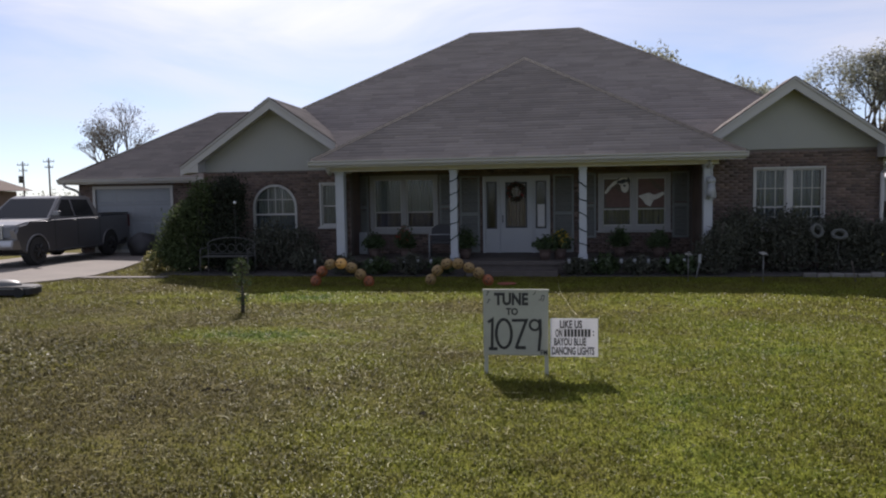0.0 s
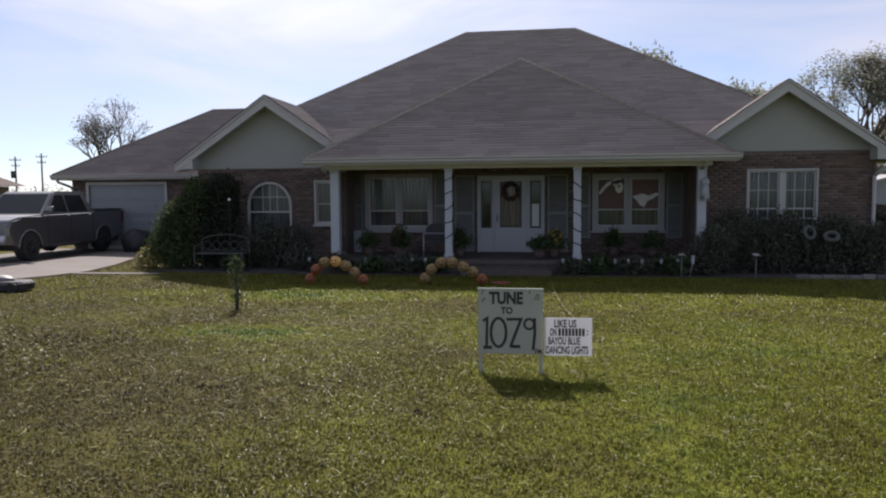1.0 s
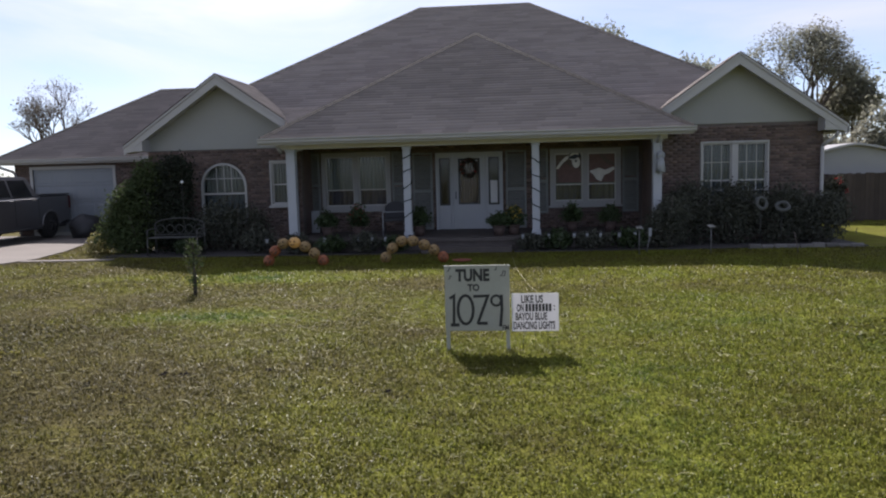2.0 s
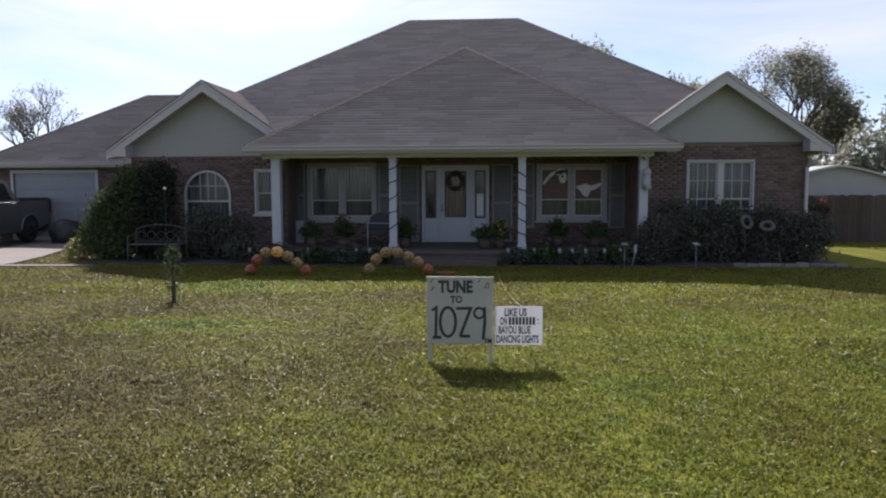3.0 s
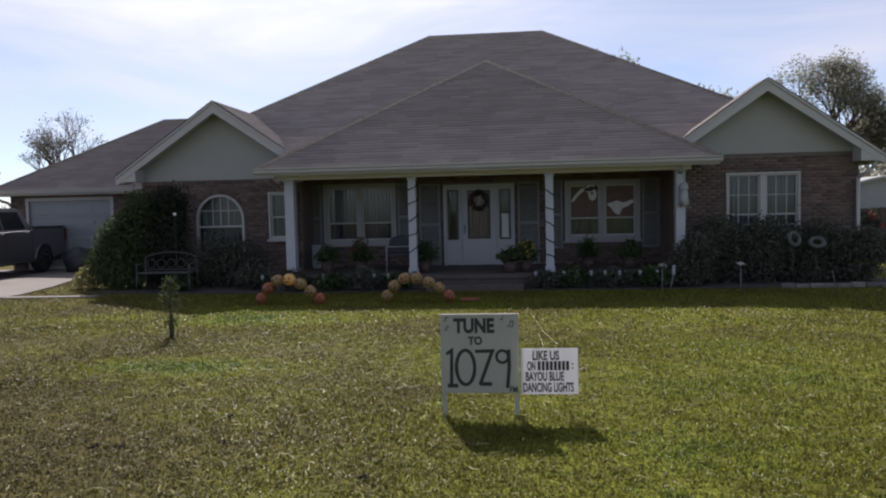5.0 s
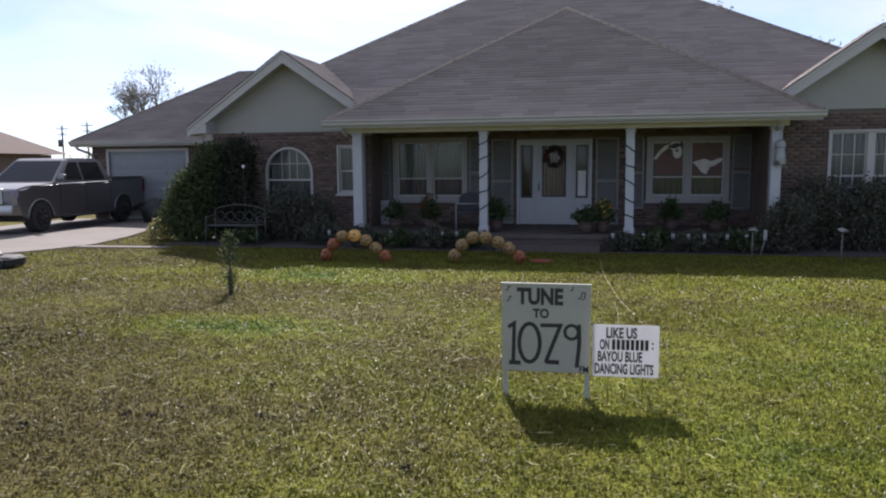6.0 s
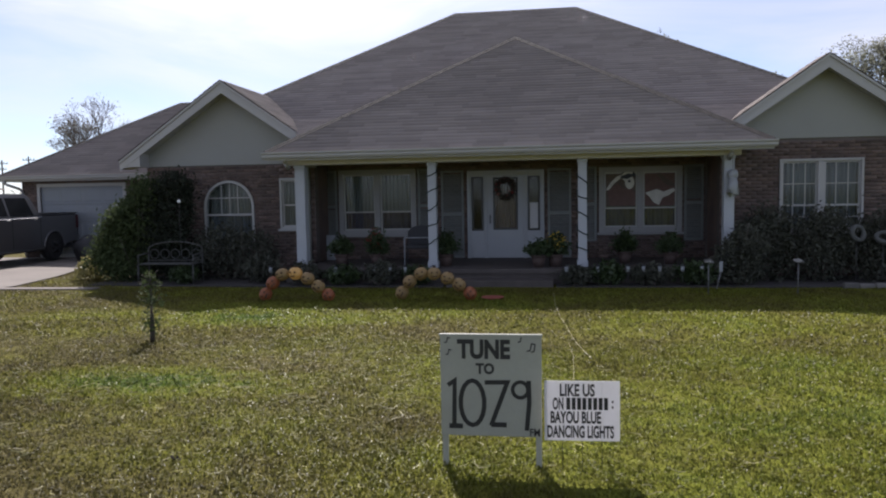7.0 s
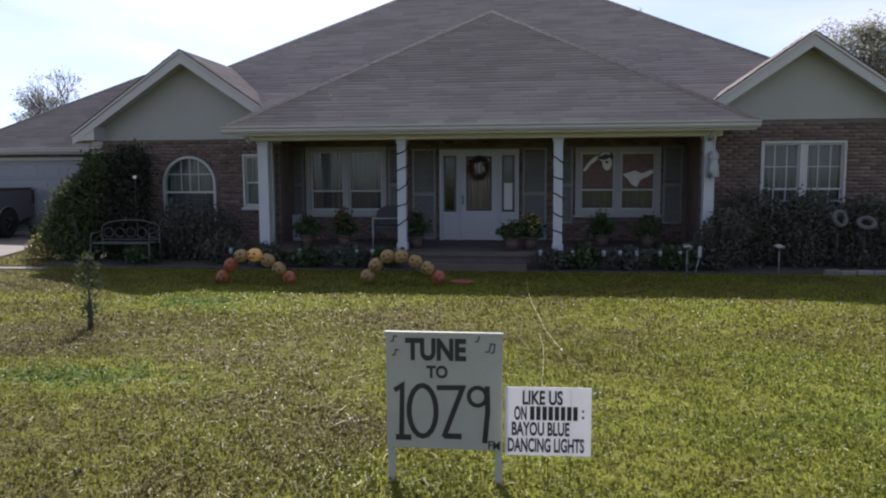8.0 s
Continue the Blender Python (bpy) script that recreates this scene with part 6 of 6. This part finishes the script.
blob("coat", [(-0.74, -0.10), (-0.66, -0.02), (-0.52, 0.08), (-0.40, -0.02), (-0.22, -0.02), (-0.12, -0.16), (-0.12, -0.42), (-0.70, -0.42)], M_ROSE, 0.010)
blob("pale_shape", oval(-0.25, 0.10, 0.105, 0.15), M_PALE, 0.0)
blob("hat", [(-0.46, 0.20), (-0.42, 0.33), (-0.30, 0.38), (-0.16, 0.36), (-0.10, 0.22), (-0.18, 0.24), (-0.30, 0.18)], M_NIGHT, -0.004)
blob("hat_rim", [(-0.44, 0.25), (-0.38, 0.33), (-0.28, 0.35), (-0.18, 0.33), (-0.20, 0.29), (-0.28, 0.31), (-0.36, 0.28)], M_PALE, -0.008)
blob("patch", oval(-0.26, 0.13, 0.032, 0.03), M_NIGHT, -0.004)
blob("pale_shape", [(-0.78, -0.06), (-0.72, -0.07), (-0.58, 0.10), (-0.44, 0.20), (-0.36, 0.14), (-0.32, 0.20), (-0.42, 0.29), (-0.54, 0.24), (-0.68, 0.10)], M_PALE, 0.004)
blob("arm", [(0.34, 0.30), (0.42, 0.32), (0.54, 0.20), (0.68, 0.12), (0.76, 0.0), (0.60, 0.02), (0.48, 0.10)], M_TAN, 0.008)
blob("pale_shape", [(0.09, -0.14), (0.22, -0.10), (0.36, -0.06), (0.50, -0.12), (0.72, -0.04), (0.76, -0.10), (0.62, -0.20), (0.48, -0.26), (0.40, -0.42), (0.28, -0.36), (0.20, -0.24)], M_PALE, 0.0)

# orange tray by the step
tray = place("orange_tray", "flat orange plastic item lying on the grass", "tray", (-0.55, 15.95, -0.145))
bm = bmesh.new()
rod(bm, (0, 0, 0), (0, 0, 0.03), 0.18, 0.2, 18)
part("dish", bm, mat("dull_red_plastic", (0.24, 0.06, 0.04), 0.6), tray)

# ---- lawn mower ----
M_MOWER = mat("dark_mower_paint", (0.022, 0.02, 0.02), 0.7, vary=0.15, scale=8)
mower = place("lawn_mower", "low dark push lawn mower standing on the grass", "lawn mower", (-10.30, 13.7, lawn_z(13.7)), 8)
bm = bmesh.new()
for k, (z, grow_by) in enumerate(((0.05, 0.0), (0.15, 0.0), (0.19, -0.02), (0.215, -0.09))):
    ring_now = [bm.verts.new((0.64 * math.copysign(abs(math.cos(a)) ** 0.45, math.cos(a)) * (1 + grow_by), 0.30 * math.copysign(abs(math.sin(a)) ** 0.5, math.sin(a)) * (1 + grow_by), z)) for a in (2 * math.pi * i / 36 for i in range(36))]
    if k:
        for i in range(36):
            f = bm.faces.new((ring_old[i], ring_old[(i + 1) % 36], ring_now[(i + 1) % 36], ring_now[i]))
            f.smooth = True
    ring_old = ring_now
bm.faces.new(ring_old)
part("deck", bm, M_MOWER, mower)
# highlight on the deck's upper edge, modelled as a paler tube
bm = bmesh.new()
tube(bm, [(0.645 * math.copysign(abs(math.cos(a)) ** 0.45, math.cos(a)), 0.303 * math.copysign(abs(math.sin(a)) ** 0.5, math.sin(a)), 0.17) for a in (2 * math.pi * i / 36 for i in range(37))], 0.012, 6)
part("deck_rim", bm, M_IRON_GREY, mower, "pale tube for the highlight along the deck edge")
bm = bmesh.new()
ball(bm, (0.0, 0, 0.22), 0.33, 0.2, 0.11, 18, 10)
part("engine", bm, mat("grey_metal", (0.16, 0.155, 0.15), 0.5, metal=0.3), mower)
for x in (-0.42, 0.45):
    for y in (-0.31, 0.31):
        bm = bmesh.new()
        rod(bm, (x, y - 0.025, 0.10), (x, y + 0.025, 0.10), 0.10, 0.10, 16)
        part("wheel", bm, M_TYRE, mower)
for y in (-0.2, 0.2):
    bm = bmesh.new()
    rod(bm, (-0.5, y, 0.2), (-1.15, y, 0.95), 0.013, 0.013, 8)
    part("handle", bm, M_BLACK, mower)

# ---- shed and fence beyond the house ----
M_SHED = mat("pale_metal_siding", (0.34, 0.34, 0.33), 0.6, vary=0.08, scale=1.5, coords="World")
M_FENCE = mat("dark_fence_board", (0.075, 0.058, 0.045), 0.9, vary=0.2, scale=3, random_amt=0.25, bump=0.3, coords="World")
shed = place("shed", "pale metal shed with a low arched roof", "shed", (11.5, 27.5, -0.16))
bm = bmesh.new()
roofline = [(x, 2.40 - 0.20 * abs(x) ** 1.35) for x in (-2.0 + 0.25 * i for i in range(17))]
prism(bm, [(-1.9, 0.0), (1.9, 0.0)] + [(x, z) for x, z in roofline if abs(x) <= 1.9][::-1], -1.9, 1.9)
part("wall", bm, M_SHED, shed)
bm = bmesh.new()
prism(bm, roofline + [(x, z + 0.07) for x, z in roofline[::-1]], -2.1, 2.1)
part("roof", bm, M_TRIM, shed)
fence = place("fence", "dark weathered board fence before the shed", "fence", (12.6, 25.0, -0.16))
bm = bmesh.new()
bx(bm, -0.066, 0.066, -0.012, 0.012, 0.02, 1.5)
board = part("board", bm, M_FENCE, fence)
board.location = (-2.6, 0, 0)
rnd = random.Random(6)
for k in range(1, 44):
    b2 = new("board", board.data)
    b2.parent = fence
    b2.location = (-2.6 + k * 0.138, 0, rnd.uniform(-0.03, 0.03))
for z in (0.35, 1.2):
    bm = bmesh.new()
    bx(bm, -2.6, 3.35, 0.015, 0.055, z, z + 0.09)
    part("rail", bm, M_FENCE, fence)
shrub("flowering_shrub", "dark shrub with red flowers beside the fence", [(10.3, 24.5, 0.45), (10.5, 24.5, 0.95)], [(0.42, 0.4, 0.55), (0.3, 0.3, 0.35)], 2600, 0.05, M_HEDGE, (10.35, 24.5, -0.22), seed=71)
rng = np.random.default_rng(72)
flowers = thing("flower_cluster", "cluster of red flowers on the dark shrub", "flowers", at=(10.5, 24.2, 1.1))
v, q = leaf_cloud(rng, [(0, 0, 0), (0.22, 0.05, -0.25), (-0.1, 0.02, 0.12)], [(0.12, 0.1, 0.08), (0.08, 0.08, 0.08), (0.1, 0.08, 0.06)], 60, 0.035, shell=0.2)
tagged(soup("petals", v, q, M_RED, flowers), kind="stuff")

# ---- neighbour's house, poles, far woods ----
nb = place("neighbour_house", "low brick house with brown hip roof in the distance", "house", (-55.9, 56.0, 0.1))
bm = bmesh.new()
bx(bm, -8, 8, -5, 5, -0.5, 2.7)
part("wall", bm, M_BRICK, nb)
bm = bmesh.new()
a, b, c, d, e, f = [bm.verts.new(p) for p in ((-9, -6, 2.75), (9, -6, 2.75), (9, 6, 2.75), (-9, 6, 2.75), (-3.5, 0, 5.8), (3.5, 0, 5.8))]
for fc in ((a, b, f, e), (b, c, f), (c, d, e, f), (d, a, e), (a, d, c, b)):
    bm.faces.new(fc)
part("roof", bm, mat("brown_roof", (0.10, 0.066, 0.05), 0.9, vary=0.2, scale=2, coords="World"), nb)
bm = bmesh.new()
ring(bm, -9.05, 9.05, 2.55, 2.78, 0.05, -6.05, -5.95)
bx(bm, -9.05, 9.05, -6.06, -6.0, 2.58, 2.78)
part("fascia", bm, M_TRIM, nb)
for x in (-5, 1, 5):
    bm = bmesh.new()
    bx(bm, x - 0.7, x + 0.7, -5.06, -4.98, 0.9, 2.1)
    part("window", bm, M_CARGLASS, nb)


def utility_pole(x, y, h, label):
    base = place("utility_pole", label, "utility pole", (x, y, -0.3), 20, group="utility poles")
    bm = bmesh.new()
    rod(bm, (0, 0, -0.5), (0, 0, h), 0.15, 0.10, 10)
    part("pole", bm, M_BARK, base)
    for z, w in ((h - 0.55, 0.75), (h - 1.35, 0.55)):
        bm = bmesh.new()
        bx(bm, -w, w, -0.05, 0.05, z, z + 0.10)
        arm = part("crossarm", bm, M_BARK, base)
        for k in (-0.9, -0.35, 0.35, 0.9):
            bm = bmesh.new()
            rod(bm, (k * w, 0, z + 0.13), (k * w, 0, z + 0.32), 0.05, 0.035, 7)
            part("insulator", bm, M_IRON, arm)
    return base


utility_pole(-69.95, 95.0, 8.3, "wooden utility pole with two crossarms")
p2 = utility_pole(-74.0, 95.0, 7.9, "wooden utility pole with crossarms and a transformer")
bm = bmesh.new()
rod(bm, (-0.35, -0.1, 4.9), (-0.35, -0.1, 5.9), 0.26, 0.26, 12)
part("transformer", bm, M_IRON, p2)
rng = np.random.default_rng(90)
cx = np.linspace(-330, 260, 170) + rng.normal(size=170) * 2
woods_c = np.stack([cx, 230 + rng.normal(size=170) * 8, rng.uniform(0.5, 3.2, 170)], 1)
v, q = leaf_cloud(rng, woods_c, np.stack([rng.uniform(2.5, 5, 170), np.full(170, 3.0), rng.uniform(2.0, 4.2, 170)], 1), 20000, 0.42)
woods = soup("far_woods", v, q, M_LEAF)
tagged(woods, "distant line of trees on the horizon", "woods", kind="stuff")

# ---- grass ----
M_STRAW = mat("dry_straw", (0.38, 0.35, 0.15), 0.6, spec=0.3, vary=0.2, island_amt=0.3, coords="World", translucent=0.25)


def clump_noise(x, y, s):
    """Smooth wandering field from a few crossed waves, 0 to 1."""
    f = np.sin(x * 5.1 * s + 1.3 * np.sin(y * 3.7 * s)) + np.sin(y * 6.3 * s + 1.7 * np.sin(x * 4.1 * s + 2.0)) + np.sin((x + y) * 9.7 * s + 1.1 * np.sin((x - y) * 7.3 * s)) + np.sin((x * 0.6 - y) * 15.3 * s + 2.0 * np.sin(x * 11.0 * s))
    return 0.5 + f / 8


def blades(rng, x0, x1, y0, y1, density, tall, wide):
    n = int((x1 - x0) * (y1 - y0) * density)
    x, y = rng.uniform(x0, x1, n), rng.uniform(y0, y1, n)
    field = clump_noise(x, y, 1.6)
    keep = (x > np.interp(y, [12.0, 14.8, 15.6, 16.4, 17.5, 19.3, 21.3, 24.8], [-13.0, -12.0, -11.55, -11.2, -10.95, -11.3, -11.95, -12.3]) + 0.03) & (rng.random(n) < 0.72 + 0.36 * field)
    keep &= ~((x < -8.8) & (y > 16.9) & (y < 17.25)) & ~((np.abs(x + 10.3) < 0.7) & (np.abs(y - 13.7) < 0.4))
    x, y, field = x[keep], y[keep], field[keep]
    n = len(x)
    z = lawn_z_np(y) + lawn_dip(x, y)
    a = rng.uniform(0, 2 * math.pi, n)
    h = tall * rng.uniform(0.5, 1.25, n) * (0.7 + 0.5 * field)
    w = wide * rng.uniform(0.7, 1.4, n)
    out = h * rng.uniform(0.1, 1.3, n)
    side = np.stack([-np.sin(a), np.cos(a), np.zeros(n)], 1) * w[:, None] * 0.5
    fwd = np.stack([np.cos(a), np.sin(a), np.zeros(n)], 1)
    up = np.array([0, 0, 1.0])
    p0 = np.stack([x, y, z - 0.012], 1)
    p1 = p0 + fwd * (out * 0.35)[:, None] + up * (h * 0.8)[:, None]
    p2 = p0 + fwd * out[:, None] + up * (h * rng.uniform(0.45, 1.05, n))[:, None]
    v = np.stack([p0 - side * 0.7, p0 + side * 0.7, p1 + side, p1 - side, p2 + side * 0.3, p2 - side * 0.3], 1).reshape(-1, 3)
    i = np.arange(n)[:, None] * 6
    q = np.concatenate([i + np.array([[0, 1, 2, 3]]), i + np.array([[3, 2, 4, 5]])], 0)
    return v, q


def straws(rng, n, x0, x1, y0, y1):
    """Dry runners lying on the lawn: short bent ribbons."""
    x, y = rng.uniform(x0, x1, n), rng.uniform(y0, y1, n)
    keep = rng.random(n) < np.clip(0.42 - 0.05 * x, 0.15, 0.8) * np.clip(1.3 - 0.08 * y, 0.3, 1.0) * np.clip((y - 3.6) / 3.0, 0.15, 1.0) + 0.75 * np.exp(-((x + 1.4) / 1.7) ** 2 - ((y - 9.6) / 1.6) ** 2)
    x, y = x[keep], y[keep]
    n = len(x)
    a = rng.uniform(0, 2 * math.pi, n)
    ln = rng.uniform(0.03, 0.13, n)
    bend = rng.normal(size=n) * 0.7
    w = rng.uniform(0.002, 0.0045, n)
    pts = [np.stack([x, y, lawn_z_np(y) + lawn_dip(x, y) + rng.uniform(0.015, 0.04, n)], 1)]
    for k in range(3):
        step = np.stack([np.cos(a + bend * k), np.sin(a + bend * k), rng.normal(size=n) * 0.16], 1) * (ln / 3)[:, None]
        pts.append(pts[-1] + step)
    side = np.stack([-np.sin(a + bend), np.cos(a + bend), rng.normal(size=n) * 0.8], 1) * w[:, None] * 0.6
    v = np.stack([c for p in pts for c in (p - side, p + side)], 1).reshape(-1, 3)
    i = np.arange(n)[:, None] * 8
    q = np.concatenate([i + np.array([[0, 1, 3, 2]]), i + np.array([[2, 3, 5, 4]]), i + np.array([[4, 5, 7, 6]])], 0)
    return v, q


rng = np.random.default_rng(2)
vv, qq, base_i = [], [], 0
# sparse, broader tufts round the near lawn, thinning outwards
for x0, x1, y0, y1, dens in ((-12.8, 12.0, -6.0, 4.2, 330), (-12.8, -4.4, 4.2, 9.0, 420), (3.6, 13.0, 4.2, 9.0, 420), (-7.5, -4.4, 4.2, 9.0, 500), (3.6, 7.0, 4.2, 9.0, 500), (7.8, 15.0, 9.0, 12.0, 420), (-12.9, -8.6, 9.0, 12.0, 420), (11.0, 17.0, 12.0, 24.0, 260)):
    v, q = blades(rng, x0, x1, y0, y1, dens, 0.05, 0.024)
    vv.append(v)
    qq.append(q + base_i)
    base_i += len(v)
for y0, y1, half, dens, tall, wide in ((2.4, 3.3, 2.8, 800, 0.046, 0.016), (3.3, 4.2, 3.2, 2200, 0.042, 0.011), (4.2, 6.5, 3.8, 5600, 0.040, 0.0075), (6.5, 9.0, 5.8, 4400, 0.040, 0.008), (9.0, 12.0, 7.8, 2800, 0.040, 0.0095), (12.0, 17.4, 11.0, 1050, 0.045, 0.015), (17.4, 22.0, -8.6, 600, 0.05, 0.016)):
    v, q = blades(rng, -abs(half) - (0.8 if half > 0 else 3.4), half, y0, y1, dens, tall, wide)
    vv.append(v)
    qq.append(q + base_i)
    base_i += len(v)
grass = soup("grass", np.concatenate(vv), np.concatenate(qq), M_BLADE)
tagged(grass, "short mown lawn grass, green and straw-coloured blades", "grass", kind="stuff")
v, q = straws(rng, 17000, -9.0, 7.0, 4.2, 13.8)
runners = soup("dry_grass", v, q, M_STRAW)
tagged(runners, "pale dry grass runners lying on the lawn", "dry grass", kind="stuff")

# ---- bricks, last ----
def brick_slots(x0, x1, z0, z1, holes, arch=None):
    out = []
    row = 0
    z = z0
    while z + 0.06 < z1:
        x = x0 + (0.0 if row % 2 else -0.105)
        while x < x1 - 0.02:
            a, b = max(x, x0), min(x + 0.20, x1)
            mx, mz = (a + b) / 2, z + 0.032
            bad = any(h[0] - 0.005 < b and a < h[1] + 0.005 and h[2] - 0.03 < mz < h[3] + 0.03 for h in holes)
            if bad:
                for h in holes:
                    if h[2] - 0.03 < mz < h[3] + 0.03:
                        if a < h[0] - 0.03 < b:
                            b, bad = h[0] - 0.005, False
                        elif a < h[1] + 0.03 < b:
                            a, bad = h[1] + 0.005, False
            if arch and not bad and mz > SPRING - 0.02 and math.hypot(mx - arch[0], mz - SPRING) < arch[1] + 0.07:
                bad = True
            if not bad and b - a > 0.03:
                out.append((a, b, z, z + 0.063))
            x += 0.21
        z += 0.073
        row += 1
    return out


def brick_mesh(slots, y, rnd):
    vs, qs = [], []
    for a, b, c, d in slots:
        f = y + rnd.uniform(-0.004, 0.004)
        k = len(vs)
        e = 0.004
        vs += [(a, y + 0.024, c), (b, y + 0.024, c), (b, y + 0.024, d), (a, y + 0.024, d), (a + e, f, c + e), (b - e, f, c + e), (b - e, f, d - e), (a + e, f, d - e)]
        qs += [(k + 4, k + 5, k + 6, k + 7), (k, k + 1, k + 5, k + 4), (k + 1, k + 2, k + 6, k + 5), (k + 2, k + 3, k + 7, k + 6), (k + 3, k, k + 4, k + 7)]
    return vs, qs


def lay_bricks(wall_ob, y, slots, rnd, above):
    """Up to 300 whole bricks as pieces of their own, the rest of the wall's bricks in one mesh."""
    near = [s3 for s3 in slots if s3[2] > above and abs(s3[1] - s3[0] - 0.20) < 0.002][:300]
    chosen = set(near)
    v, q = brick_mesh([s3 for s3 in slots if s3 not in chosen], y, rnd)
    tagged(hsoup("brickwork", v, q, M_BRICK, wall_ob), kind="stuff")
    vb, qb = brick_mesh([(0.0, 0.20, 0.0, 0.063)], 0.0, rnd)
    first = hsoup("brick", vb, qb, M_BRICK, wall_ob)
    first.location = (near[0][0], y, near[0][2])
    for a, b, c, d in near[1:]:
        k = new("brick", first.data)
        k.parent = wall_ob
        k.location = (a, y + rnd.uniform(-0.004, 0.004), c)


rnd = random.Random(11)
for wall_ob, y, slots in ((wall_l, Y_L, brick_slots(-9.0, -4.9, -0.2, 2.45, [ARCH, NARROW], (cxa, ra))), (wall_p, Y_P, brick_slots(-4.85, 3.9, FLOOR, 2.5, [PORCH_L, PORCH_R, DOOR])), (wall_g, Y_G, brick_slots(-16.41, -9.0, -0.2, 2.40, [(GARAGE[0] - 0.1, GARAGE[1] + 0.1, GARAGE[2], GARAGE[3] + 0.1)]))):
    lay_bricks(wall_ob, y, slots, rnd, 0.9)
# arch of bricks on end
vs, qs = [], []
for k in range(27):
    t0, t1 = math.pi * k / 27 + 0.006, math.pi * (k + 1) / 27 - 0.006
    i = len(vs)
    for yy, e in ((Y_L + 0.024, 0.0), (Y_L - 0.004, 0.003)):
        vs += [(cxa + r * math.cos(t), yy, SPRING + r * math.sin(t)) for r, t in ((ra + 0.005 + e, t0), (ra + 0.10 - e, t0), (ra + 0.10 - e, t1), (ra + 0.005 + e, t1))]
    qs += [(i + 4, i + 5, i + 6, i + 7), (i, i + 1, i + 5, i + 4), (i + 1, i + 2, i + 6, i + 5), (i + 2, i + 3, i + 7, i + 6), (i + 3, i, i + 4, i + 7)]
tagged(hsoup("arch_brickwork", vs, qs, M_BRICK, wall_l), kind="stuff")
slots = brick_slots(3.95, 8.0, -0.2, 2.70, [RIGHT_WIN])
lay_bricks(wall_r, Y_R, slots, rnd, 1.05)
